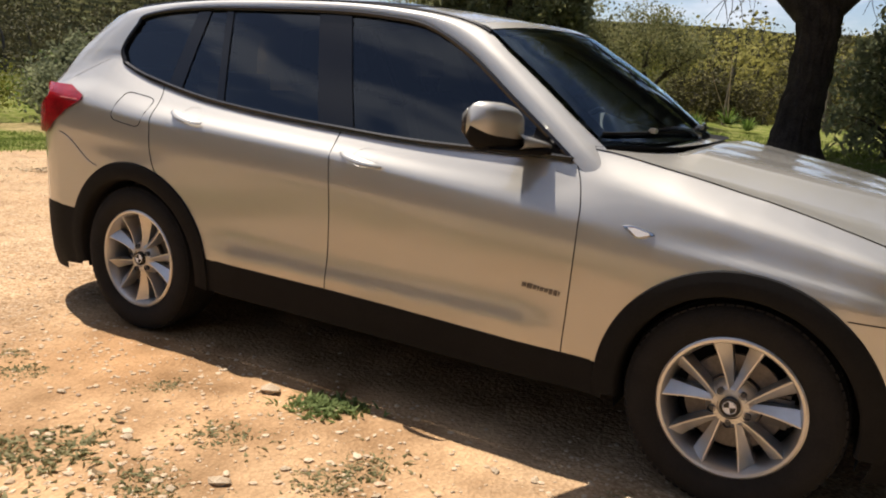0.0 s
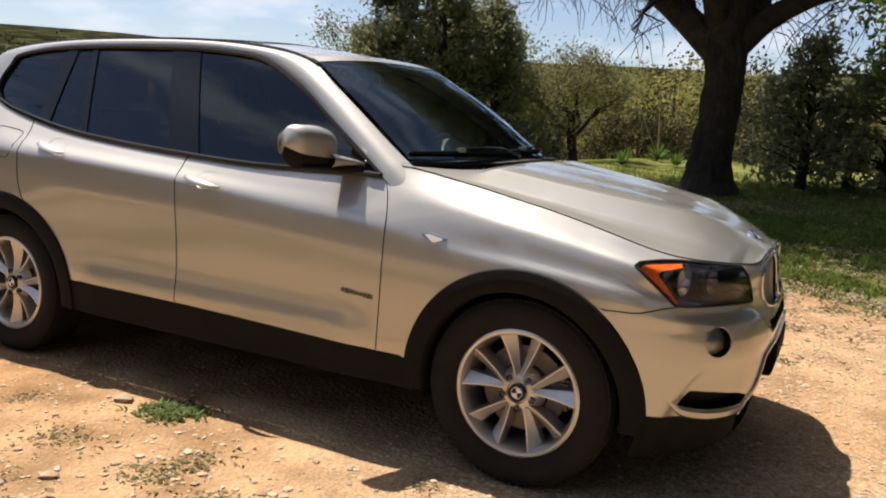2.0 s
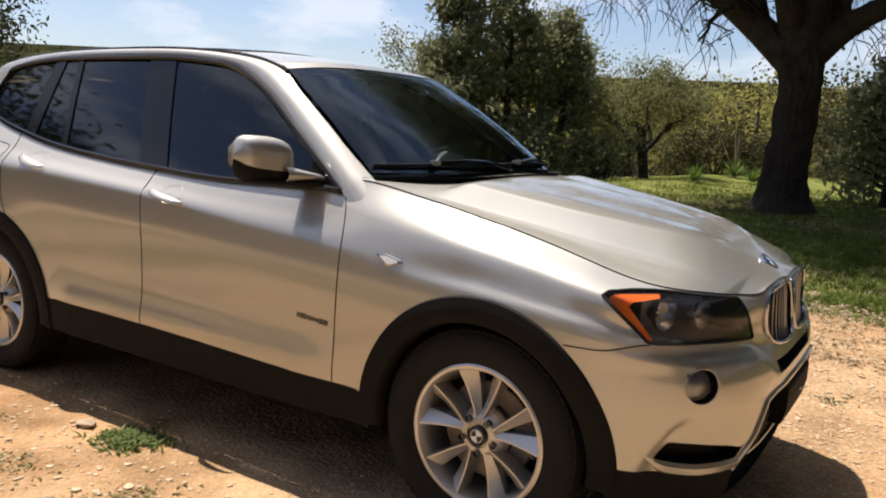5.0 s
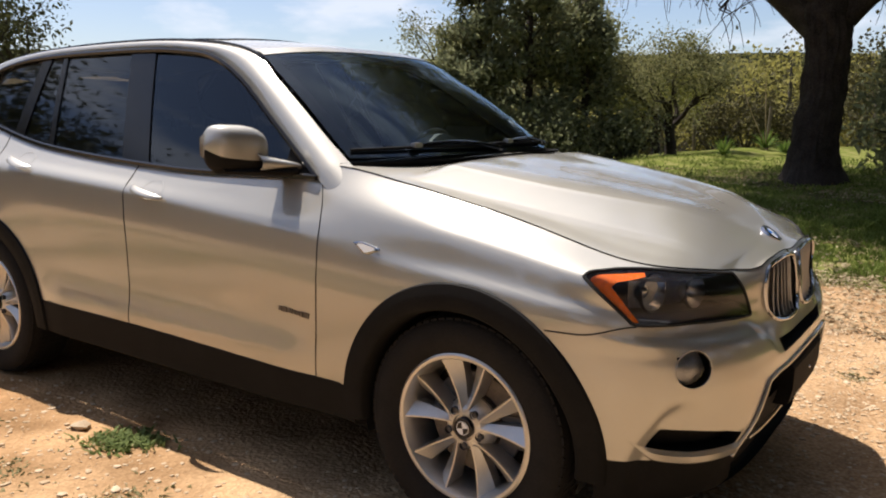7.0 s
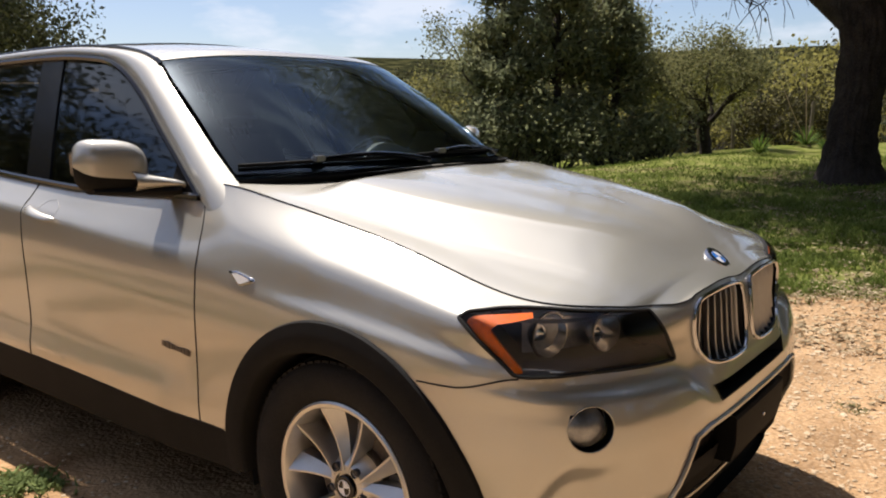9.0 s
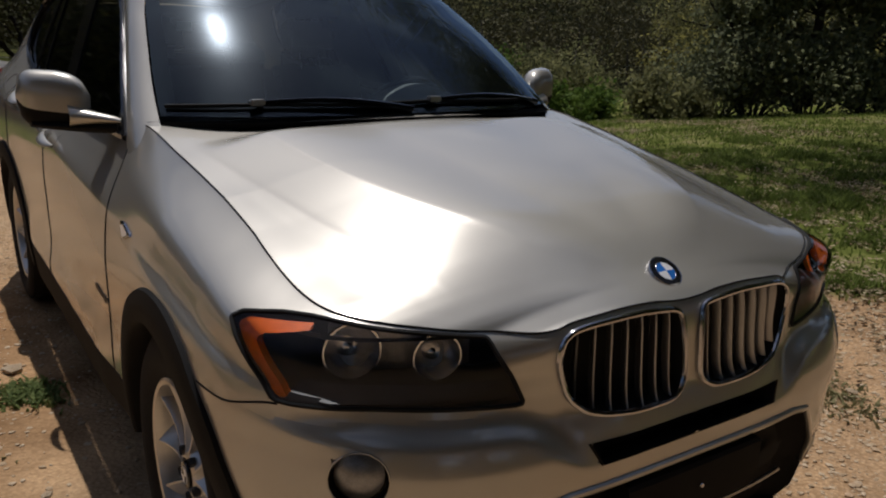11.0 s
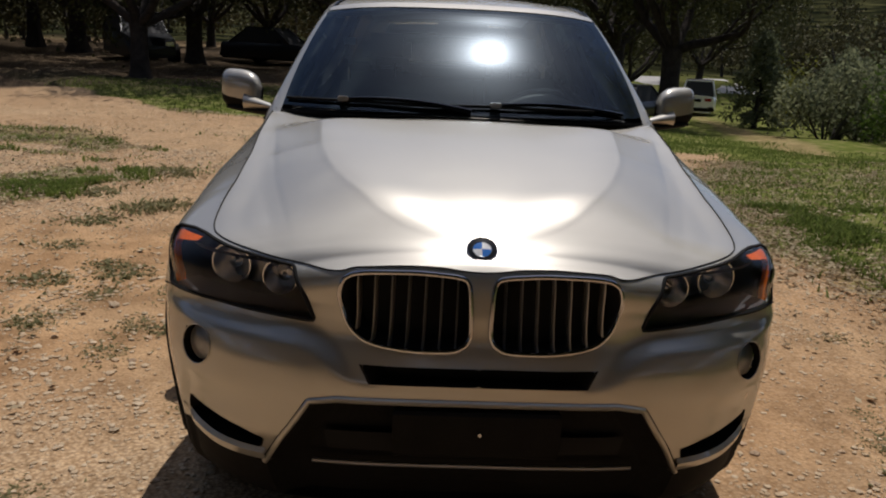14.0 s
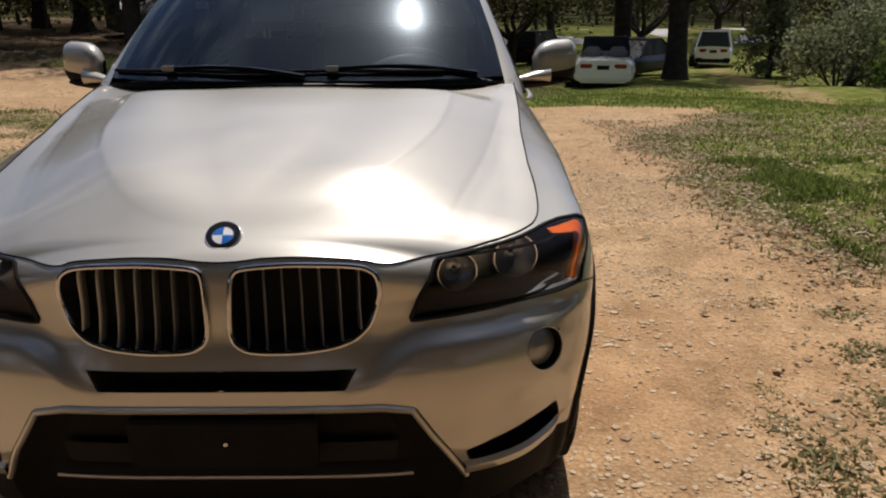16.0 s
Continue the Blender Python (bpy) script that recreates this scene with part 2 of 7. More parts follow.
# ---- mesh helpers ----
class Shape:
    """Vertices and faces gathered for one mesh."""

    def __init__(self):
        self.v, self.f = [], []

    def add(self, verts, faces):
        k = len(self.v)
        self.v += [tuple(p) for p in verts]
        self.f += [tuple(i + k for i in f) for f in faces]
        return self

    def grid(self, rows, closed=False, keep=None):
        """Rows of points joined by quads."""
        n = len(rows[0])
        faces = []
        for i in range(len(rows) - 1):
            for j in range(n if closed else n - 1):
                if keep is None or keep(i, j):
                    a, b = i * n + j, i * n + (j + 1) % n
                    faces.append((a, b, b + n, a + n))
        return self.add([p for r in rows for p in r], faces)

    def tube(self, points, radii, sides=6, cap=True):
        """A tube along points."""
        pts = [Vector(p) for p in points]
        if not hasattr(radii, "__len__"):
            radii = [radii] * len(pts)
        rows = []
        side = None
        for i, p in enumerate(pts):
            d = (pts[min(i + 1, len(pts) - 1)] - pts[max(i - 1, 0)])
            d = d.normalized() if d.length > 1e-9 else Vector((0, 0, 1))
            if side is None:
                side = d.orthogonal().normalized()
            side = side - d * side.dot(d)
            side = side.normalized() if side.length > 1e-6 else d.orthogonal().normalized()
            up = d.cross(side)
            rows.append([p + radii[i] * (math.cos(a) * side + math.sin(a) * up) for a in [2 * math.pi * k / sides for k in range(sides)]])
        k0 = len(self.v)
        self.grid(rows, closed=True)
        if cap:
            self.f.append(tuple(k0 + k for k in reversed(range(sides))))
            self.f.append(tuple(k0 + (len(rows) - 1) * sides + k for k in range(sides)))
        return self

    def ring(self, points, radius, sides=6):
        """A closed tube along a loop of points."""
        pts = [Vector(p) for p in points]
        n, rows = len(pts), []
        mid = sum(pts, Vector()) / n
        nrm = sum(((pts[i] - mid).cross(pts[(i + 1) % n] - mid) for i in range(n)), Vector()).normalized()
        for i in range(n):
            d = (pts[(i + 1) % n] - pts[i - 1]).normalized()
            s = nrm - d * nrm.dot(d)
            s.normalize()
            u = d.cross(s)
            rows.append([pts[i] + radius * (math.cos(a) * s + math.sin(a) * u) for a in [2 * math.pi * k / sides for k in range(sides)]])
        rows.append(rows[0])
        return self.grid(rows, closed=True)

    def box(self, lo, hi, bevel=0.0, m=None):
        """A box with chamfered edges."""
        bm = bmesh.new()
        bmesh.ops.create_cube(bm, size=1)
        for v in bm.verts:
            v.co = Vector([(a + b) / 2 + c * (b - a) for a, b, c in zip(lo, hi, v.co)])
        if bevel:
            bmesh.ops.bevel(bm, geom=list(bm.edges), offset=bevel, segments=2, affect="EDGES")
        if m is not None:
            bmesh.ops.transform(bm, matrix=m, verts=bm.verts)
        bm.verts.ensure_lookup_table()
        bm.verts.index_update()
        self.add([v.co for v in bm.verts], [[v.index for v in f.verts] for f in bm.faces])
        bm.free()
        return self

    def lathe(self, profile, axis_point=(0, 0, 0), seg=48):
        """Turns (radius, y) pairs about an axis along y."""
        ax = Vector(axis_point)
        rows = [[(ax.x + r * math.cos(a), ax.y + y, ax.z + r * math.sin(a)) for a in [2 * math.pi * k / seg for k in range(seg)]] for r, y in profile]
        return self.grid(rows, closed=True)

    def fan(self, loop, centre):
        k = len(self.v)
        self.v += [tuple(p) for p in loop] + [tuple(centre)]
        n = len(loop)
        self.f += [(k + i, k + (i + 1) % n, k + n) for i in range(n)]
        return self

    def mirrored(self):
        """Adds the mirror image across y = 0."""
        k = len(self.v)
        f0 = list(self.f)
        self.v += [(x, -y, z) for x, y, z in self.v]
        self.f += [tuple(i + k for i in reversed(f)) for f in f0]
        return self

    def mesh(self, name, mat, smooth=True):
        me = bpy.data.meshes.new(name)
        me.from_pydata(self.v, [], self.f)
        me.materials.append(mat)
        if smooth:
            me.polygons.foreach_set("use_smooth", [True] * len(me.polygons))
        me.update()
        return me


def part(name, shape, mat, parent=None, label="", smooth=True, sharp=40, m=None):
    ob = new(name, shape.mesh(name, mat, smooth))
    if smooth and sharp:
        ob.data.set_sharp_from_angle(angle=radians(sharp))
    if parent is not None:
        ob.parent = parent
    if m is not None:
        ob.matrix_basis = m
    if label:
        tagged(ob, label)
    return ob


def thing(name, label, category, group="", at=None):
    ob = new(name)
    ob.empty_display_size = 0.1
    if at is not None:
        ob.matrix_basis = at
    return tagged(ob, label, category, group)


def smoothstep(a, b, v):
    u = min(1.0, max(0.0, (v - a) / (b - a)))
    return u * u * (3 - 2 * u)


# --- car surface: side half-width and nose contours, in metres; front axle at x = 0, nose towards +x ---
def table(v, pairs):
    """Smooth interpolation through (position, value) pairs."""
    xs, ys = [p[0] for p in pairs], [p[1] for p in pairs]
    if v <= xs[0]:
        return ys[0]
    if v >= xs[-1]:
        return ys[-1]
    i = 0
    while xs[i + 1] < v:
        i += 1
    n = len(xs)
    def slope(k):
        if k == 0 or k == n - 1:
            j = min(k, n - 2)
            return (ys[j + 1] - ys[j]) / (xs[j + 1] - xs[j])
        d0 = (ys[k] - ys[k - 1]) / (xs[k] - xs[k - 1])
        d1 = (ys[k + 1] - ys[k]) / (xs[k + 1] - xs[k])
        return 0.0 if d0 * d1 <= 0 else 2 * d0 * d1 / (d0 + d1)
    h = xs[i + 1] - xs[i]
    u = (v - xs[i]) / h
    m0, m1 = slope(i), slope(i + 1)
    return ((1 + 2 * u) * (1 - u) ** 2 * ys[i] + u * (1 - u) ** 2 * h * m0
            + u * u * (3 - 2 * u) * ys[i + 1] + u * u * (u - 1) * h * m1)


TOP_Z = [(-3.60, 1.20), (-3.30, 1.285), (-3.15, 1.318), (-3.06, 1.29), (-2.79, 1.215), (-2.35, 1.147), (-1.74, 1.105), (-1.26, 1.088), (-0.72, 1.097),
         (-0.62, 1.14), (-0.30, 1.095), (0.0, 1.035), (0.1, 1.02)]
TOP_Y = [(-3.60, 0.745), (-3.30, 0.726), (-3.15, 0.709), (-3.06, 0.718), (-2.79, 0.746), (-2.35, 0.772), (-1.74, 0.788), (-1.26, 0.795), (-0.72, 0.791),
         (-0.62, 0.757), (-0.30, 0.748), (0.0, 0.735), (0.1, 0.735)]
CREASE = [(-3.6, 1.10), (-3.25, 1.09), (-2.7, 1.045), (-1.65, 0.985), (-1.1, 0.94), (-0.59, 0.895), (-0.3, 0.865), (0.0, 0.85)]
FLARE = [(-3.35, 0.0), (-2.81, 0.02), (-2.25, 0.0), (-0.55, 0.0), (0.0, 0.02)]
BOTTOM = 0.20


SKIN_STEP = 0.02


@functools.lru_cache(maxsize=None)
def side_section(x):
    """The (z, y) pairs of the body's section at x: hollow under the crease, full in the middle, with a hollow over the sill."""
    zt, yt, zc, fl = table(x, TOP_Z), table(x, TOP_Y), table(x, CREASE), table(x, FLARE)
    hollow = smoothstep(-2.42, -2.15, x) * smoothstep(-0.50, -0.80, x)
    under = smoothstep(-0.30, -0.70, x)

    def lean(z):
        d = zc - z
        top = table(d, [(0.0, 7.5 + 0.5 * under), (0.05, 6.0 + 0.5 * under), (0.11, 4.0 - 0.5 * under), (0.17, -0.5), (0.40, -1.2)])
        low = table(z, [(0.30, -9.0), (0.40, -5.0), (0.45, -2.0), (0.478, -0.5), (0.495, 11.0 * hollow), (0.535, 10.5 * hollow), (0.575, 5.0 * hollow), (0.63, 0.0)])
        return top + low if z > 0.43 else low
    rows, y, z = [], 0.884, zc - 0.008
    while z > BOTTOM + SKIN_STEP:
        rows.append((z, y + fl * smoothstep(0.40, 0.62, z) * (1 - 0.4 * smoothstep(0.80, 0.92, z))))
        y += math.tan(math.radians(lean(z - SKIN_STEP / 2))) * SKIN_STEP
        z -= SKIN_STEP
    rows.append((BOTTOM, y - 0.012))
    rows.reverse()
    return rows + [(zc + 0.008, 0.8815 + fl * 0.4), (zc + (zt - zc) * 0.55, yt + (0.884 - yt) * table(x, [(-3.2, 0.45), (-2.9, 0.50), (-2.4, 0.47), (-0.7, 0.48), (-0.45, 0.66), (-0.1, 0.86)])), (zt, yt)]


def side_y(x, z):
    return table(z, side_section(x))


NOSE_TOP = 0.900
NOSE_A = [(0.20, 0.69), (0.26, 0.757), (0.36, 0.777), (0.46, 0.806), (0.56, 0.809), (0.64, 0.801), (0.68, 0.789), (0.72, 0.775), (0.80, 0.767), (0.86, 0.759), (0.886, 0.751), (0.900, 0.742)]


def top_z(phi):
    """Height of the bonnet seam round the nose; phi in degrees from straight ahead."""
    return table(abs(phi), [(0, 0.886), (3, 0.888), (8, 0.896), (13, 0.898), (20, 0.893), (23.5, 0.888), (26, 0.876), (28.5, 0.872), (32, 0.875), (37, 0.882), (45, 0.897), (52.5, 0.910), (56, 0.917), (60, 0.929), (64.6, 0.947), (68.4, 0.963), (74.5, 0.986), (81, 1.008), (90, 1.035)])


def nose_r(phi, z):
    phi = abs(phi)
    zt = top_z(phi)
    k = 0 if z < 0.6 else z - 0.6
    za = z if z < 0.6 else 0.6 + k * (NOSE_TOP - 0.6) / (zt - 0.6)
    zb = z if z < 0.6 else 0.6 + k * (1.035 - 0.6) / (zt - 0.6)
    a, b = table(za, NOSE_A), side_y(0.0, zb)
    n = 3.5 + 1.5 * max(0.0, min(1.0, (k / (zt - 0.6) - 0.55) / 0.45))
    c, s = max(0.0, math.cos(math.radians(phi))), math.sin(math.radians(phi))
    # the lamps sit back from a ledge that runs from the wheel arch to the lower grille
    ledge = table(phi, [(19, 0.600), (23, 0.622), (26, 0.655), (29, 0.682), (32, 0.695), (38, 0.700), (45, 0.704), (52, 0.712), (60, 0.724), (70, 0.733)])
    deep = table(phi, [(14, 0.0), (20, 0.006), (26, 0.022), (31, 0.032), (44, 0.030), (52, 0.021), (58, 0.011), (64, 0.004), (70, 0.0)])
    up = max(0.0, min(1.0, (z - ledge) / 0.042))
    over = max(0.0, min(1.0, (z - 0.79) / 0.09))
    dip = deep * (2 * up - up * up) * (1 - 0.7 * over)
    # over the lamps the bonnet's edge is set back, and the fender's corner stands out
    back = table(phi, [(25, 0.0), (29, 0.020), (35, 0.048), (42, 0.042), (49, 0.014), (54, 0.0)]) * max(0.0, min(1.0, (z - 0.74) / 0.14)) ** 1.3
    corner = table(phi, [(48, 0.0), (54, 0.012), (58, 0.016), (64, 0.012), (76, 0.0)]) * max(0.0, min(1.0, (z - 0.68) / 0.08))
    # a scoop over the lower vent, with a crease that runs up to the fog lamp
    rim = table(z, [(0.36, 57.0), (0.46, 54.5), (0.54, 51.5), (0.60, 48.5)])
    scoop = 0.016 * smoothstep(rim + 1.2, rim - 1.2, phi) * smoothstep(rim - 19, rim - 5, phi) * smoothstep(0.585, 0.50, z)
    return ((c / a) ** n + (s / b) ** n) ** (-1 / n) - dip - back + corner - scoop


def nose(phi, z, out=0.0):
    r = nose_r(phi, z) + out
    return (r * math.cos(math.radians(phi)), r * math.sin(math.radians(phi)), z)


def side(x, z, out=0.0, sgn=-1):
    return (x, sgn * (side_y(x, z) + out), z)


# ---- ground ----
def ground_z(x, y):
    """The lie of the land: level round the parked car, falling away behind it and into the valley, with hills far off."""
    z = 0.0
    fall = smoothstep(-6, 4, y)
    z -= fall * table(-x, [(4, 0.0), (6, 0.09), (40, 1.98), (46, 2.1), (54, 1.6), (63, 0.95), (80, 0.9), (120, 1.5)])
    z += 0.030 * max(0.0, min(y, 14) - 3.0) * smoothstep(-12, -4, x)
    z -= 2.0 * smoothstep(20, 60, y)
    d = math.hypot(x, y)
    z += smoothstep(90, 420, d) * (30 + 5 * noise.noise((x / 160, y / 160, 3.1))) + smoothstep(420, 1100, d) * (22 + 10 * noise.noise((x / 400, y / 400, 1.0)))
    rough = 0.2 * noise.noise((x * 0.35, y * 0.35, 0)) * smoothstep(6, 20, d)
    near = 0.018 * noise.noise((x * 1.1, y * 1.1, 5)) + 0.008 * noise.noise((x * 4, y * 4, 9)) + 0.004 * noise.noise((x * 11, y * 11, 2))
    return z + rough + near


def grassiness(x, y):
    """How much of the ground is grass, 0 to 1."""
    wob = 0.55 * noise.noise((x * 0.6, y * 0.6, 11)) + 0.25 * noise.noise((x * 2.1, y * 2.1, 4))
    edge = table(x, [(-12.5, 5.2), (-9.6, 4.5), (-7, 2.8), (-2.4, 2.6), (-1.0, 2.9), (0.3, 3.7), (1.5, 3.4), (4, 3.8)])
    g = smoothstep(-0.4, 0.7, y - edge + wob)
    g = max(g, smoothstep(-0.3, 0.7, -x - 11.8 - 1.1 * max(0.0, -4.6 - y) + wob) * (1 - 0.75 * smoothstep(-19, -21, x) * smoothstep(4.5, 3.0, y)))
    track = smoothstep(-9.5, -12, x) * smoothstep(1.3, 0.3, abs(y - 8.8 - (x + 18) * -0.25)) * 0.5
    g = g * (1 - track)
    patch = smoothstep(-0.30, 0.16, noise.noise((x * 0.55, y * 0.55, 21)) + 0.35 * noise.noise((x * 2.5, y * 2.5, 8)) - 0.05)
    left = smoothstep(-2.9, -4.2, y + 0.15 * x) * smoothstep(-9.5, -7.5, x) * smoothstep(1.5, -1, x)
    return max(g, 0.75 * left * patch)


def spaced(near, far, lo, hi, step, growth):
    """Grid lines that are dense in the middle and widen outwards."""
    vals = list(np.arange(lo, hi + 1e-6, step))
    s, v = step, vals[-1]
    while v < far:
        s *= growth
        v += s
        vals.append(v)
    s, v = step, vals[0]
    while v > near:
        s *= growth
        v -= s
        vals.insert(0, v)
    return vals


def build_ground():
    xs = spaced(-1600, 1600, -13, 4.5, 0.10, 1.12)
    ys = spaced(-1600, 1600, -6, 9, 0.10, 1.12)
    sh = Shape()
    sh.grid([[(x, y, ground_z(x, y)) for x in xs] for y in ys])
    m = bpy.data.materials.new("dirt_and_grass_ground")
    m.use_nodes = True
    n, l = m.node_tree.nodes, m.node_tree.links
    b = n["Principled BSDF"]
    b.inputs["Roughness"].default_value = 0.95
    b.inputs["Specular IOR Level"].default_value = 0.0
    co = n.new("ShaderNodeTexCoord")

    def tex(scale, detail=5, kind="ShaderNodeTexNoise"):
        t = n.new(kind)
        t.inputs["Scale"].default_value = scale
        if kind == "ShaderNodeTexNoise":
            t.inputs["Detail"].default_value = detail
        l.new(co.outputs["Object"], t.inputs["Vector"])
        return t

    def ramp(src, stops):
        r = n.new("ShaderNodeValToRGB")
        while len(r.color_ramp.elements) < len(stops):
            r.color_ramp.elements.new(0.5)
        for e, (p, c) in zip(r.color_ramp.elements, stops):
            e.position, e.color = p, (*c, 1)
        l.new(src, r.inputs["Fac"])
        return r

    def mixed(fac, a, c, mode="MIX"):
        x = n.new("ShaderNodeMix")
        x.data_type, x.blend_type = "RGBA", mode
        if hasattr(fac, "links"):
            l.new(fac, x.inputs[0])
        else:
            x.inputs[0].default_value = fac
        l.new(a, x.inputs[6])
        l.new(c, x.inputs[7])
        return x.outputs[2]

    big, mid, fine = tex(0.5), tex(3.0, 6), tex(28, 9)
    soil = ramp(big.outputs["Fac"], [(0.35, (0.43, 0.262, 0.135)), (0.55, (0.50, 0.335, 0.19)), (0.7, (0.56, 0.41, 0.255))])
    mott = ramp(mid.outputs["Fac"], [(0.3, (0.55, 0.5, 0.45)), (0.65, (1.15, 1.12, 1.08))])
    soil2 = mixed(1.0, soil.outputs["Color"], mott.outputs["Color"], "MULTIPLY")
    cells = tex(64, kind="ShaderNodeTexVoronoi")
    peb = ramp(cells.outputs["Distance"], [(0.0, (1.25, 1.22, 1.15)), (0.35, (1.0, 0.98, 0.95)), (0.75, (0.55, 0.5, 0.45))])
    stony = n.new("ShaderNodeAttribute")
    stony.attribute_name = "stony"
    pale = ramp(fine.outputs["Fac"], [(0.30, (0.35, 0.235, 0.135)), (0.52, (0.58, 0.43, 0.275)), (0.72, (0.74, 0.585, 0.41))])
    chalk = n.new("ShaderNodeMapRange")
    chalk.inputs["From Min"].default_value, chalk.inputs["From Max"].default_value, chalk.inputs["To Max"].default_value = 0.3, 0.85, 0.55
    l.new(stony.outputs["Fac"], chalk.inputs["Value"])
    soil2 = mixed(chalk.outputs[0], soil2, pale.outputs["Color"])
    soil3 = mixed(stony.outputs["Fac"], soil2, peb.outputs["Color"], "MULTIPLY")
    g1 = ramp(mid.outputs["Fac"], [(0.3, (0.085, 0.105, 0.024)), (0.5, (0.15, 0.17, 0.042)), (0.72, (0.27, 0.23, 0.11))])
    att = n.new("ShaderNodeAttribute")
    att.attribute_name = "grass"
    sep = n.new("ShaderNodeMath")
    sep.operation = "MULTIPLY_ADD"
    l.new(fine.outputs["Fac"], sep.inputs[0])
    sep.inputs[1].default_value = 0.5
    l.new(att.outputs["Fac"], sep.inputs[2])
    cut = n.new("ShaderNodeMapRange")
    cut.inputs["From Min"].default_value, cut.inputs["From Max"].default_value = 0.55, 0.95
    l.new(sep.outputs[0], cut.inputs["Value"])
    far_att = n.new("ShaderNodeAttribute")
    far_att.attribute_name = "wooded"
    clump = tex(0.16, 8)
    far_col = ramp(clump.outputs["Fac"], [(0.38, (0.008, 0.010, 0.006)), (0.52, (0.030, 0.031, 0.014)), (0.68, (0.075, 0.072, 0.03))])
    # dark fallen leaves, the colour also standing in for shade under trees
    lit_att = n.new("ShaderNodeAttribute")
    lit_att.attribute_name = "litter_shade"
    litter_shade = ramp(fine.outputs["Fac"], [(0.35, (0.035, 0.025, 0.017)), (0.55, (0.09, 0.068, 0.047)), (0.72, (0.22, 0.18, 0.13))])
    near_col = mixed(lit_att.outputs["Fac"], mixed(cut.outputs[0], soil3, g1.outputs["Color"]), litter_shade.outputs["Color"])
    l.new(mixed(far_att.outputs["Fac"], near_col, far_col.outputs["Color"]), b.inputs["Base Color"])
    bp = n.new("ShaderNodeBump")
    bp.inputs["Strength"].default_value, bp.inputs["Distance"].default_value = 0.7, 0.018
    hsum = n.new("ShaderNodeMath")
    hsum.operation = "MULTIPLY_ADD"
    l.new(cells.outputs["Distance"], hsum.inputs[0])
    hsum.inputs[1].default_value = -0.35
    l.new(fine.outputs["Fac"], hsum.inputs[2])
    l.new(hsum.outputs[0], bp.inputs["Height"])
    l.new(bp.outputs["Normal"], b.inputs["Normal"])
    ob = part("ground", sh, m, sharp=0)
    tagged(ob, "tan gravel and dirt drive running into grassy ground", "ground", kind="structure")
    a = ob.data.attributes.new("grass", "FLOAT", "POINT")
    a.data.foreach_set("value", [grassiness(v[0], v[1]) if math.hypot(v[0], v[1]) < 90 else 1.0 for v in sh.v])
    a = ob.data.attributes.new("stony", "FLOAT", "POINT")
    a.data.foreach_set("value", [0.3 + 0.55 * max(smoothstep(-1.0, 0.5, v[0]), smoothstep(0.9, 1.7, v[1]), smoothstep(-2.6, -4.0, v[0])) * (1 - 0.6 * smoothstep(-0.6, 0.8, v[1]) * smoothstep(-3.5, -1.5, v[0])) for v in sh.v])
    # behind the car and in patches round the oak: leaves plus painted shade
    a = ob.data.attributes.new("litter_shade", "FLOAT", "POINT")
    a.data.foreach_set("value", [smoothstep(-14.2, -17, v[0] + 1.2 * noise.noise((v[0] * 0.4, v[1] * 0.4, 70))) * smoothstep(4.5, 2.5, v[1]) * smoothstep(70, 50, -v[0]) * 0.9
                                 + 0.8 * smoothstep(3.6, 1.2, math.hypot((v[0] + 0.6) * 0.8, v[1] - 10.4)) * smoothstep(-0.25, 0.3, noise.noise((v[0] * 1.1, v[1] * 1.1, 72))) for v in sh.v])
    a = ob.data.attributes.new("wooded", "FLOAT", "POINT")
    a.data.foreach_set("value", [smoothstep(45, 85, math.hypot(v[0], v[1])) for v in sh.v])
    return ob


ground = build_ground()


# ---- the silver car ----
def inside_poly(px, py, poly):
    c = False
    for (x1, y1), (x2, y2) in zip(poly, poly[1:] + poly[:1]):
        if (y1 > py) != (y2 > py) and px < (x2 - x1) * (py - y1) / (y2 - y1) + x1:
            c = not c
    return c


def nearest_on(px, py, poly, sx):
    """The nearest point of a polygon's edge; sx scales the first coordinate to metres."""
    best = None
    for (x1, y1), (x2, y2) in zip(poly, poly[1:] + poly[:1]):
        ax, bx, qx = x1 * sx, x2 * sx, px * sx
        dx, dy = bx - ax, y2 - y1
        u = max(0.0, min(1.0, ((qx - ax) * dx + (py - y1) * dy) / (dx * dx + dy * dy + 1e-12)))
        x, y = ax + u * dx, y1 + u * dy
        d = math.hypot(x - qx, y - py)
        if best is None or d < best[0]:
            best = (d, x / sx, y)
    return best


def rounded(poly, n=3, sx=1.0, amount=0.3):
    """Cuts the corners of a polygon into short curves."""
    out = []
    k = len(poly)
    for i in range(k):
        p0, p1, p2 = poly[i - 1], poly[i], poly[(i + 1) % k]
        a = [p1[0] + (p0[0] - p1[0]) * amount, p1[1] + (p0[1] - p1[1]) * amount]
        c = [p1[0] + (p2[0] - p1[0]) * amount, p1[1] + (p2[1] - p1[1]) * amount]
        for j in range(n + 1):
            u = j / n
            out.append(((1 - u) ** 2 * a[0] + 2 * u * (1 - u) * p1[0] + u * u * c[0], (1 - u) ** 2 * a[1] + 2 * u * (1 - u) * p1[1] + u * u * c[1]))
    return out


def dense(poly, sx, step):
    """Adds points along a polygon's edges."""
    out = []
    for (x1, y1), (x2, y2) in zip(poly, poly[1:] + poly[:1]):
        k = max(1, int(math.hypot((x2 - x1) * sx, y2 - y1) / step))
        out += [(x1 + (x2 - x1) * j / k, y1 + (y2 - y1) * j / k) for j in range(k)]
    return out


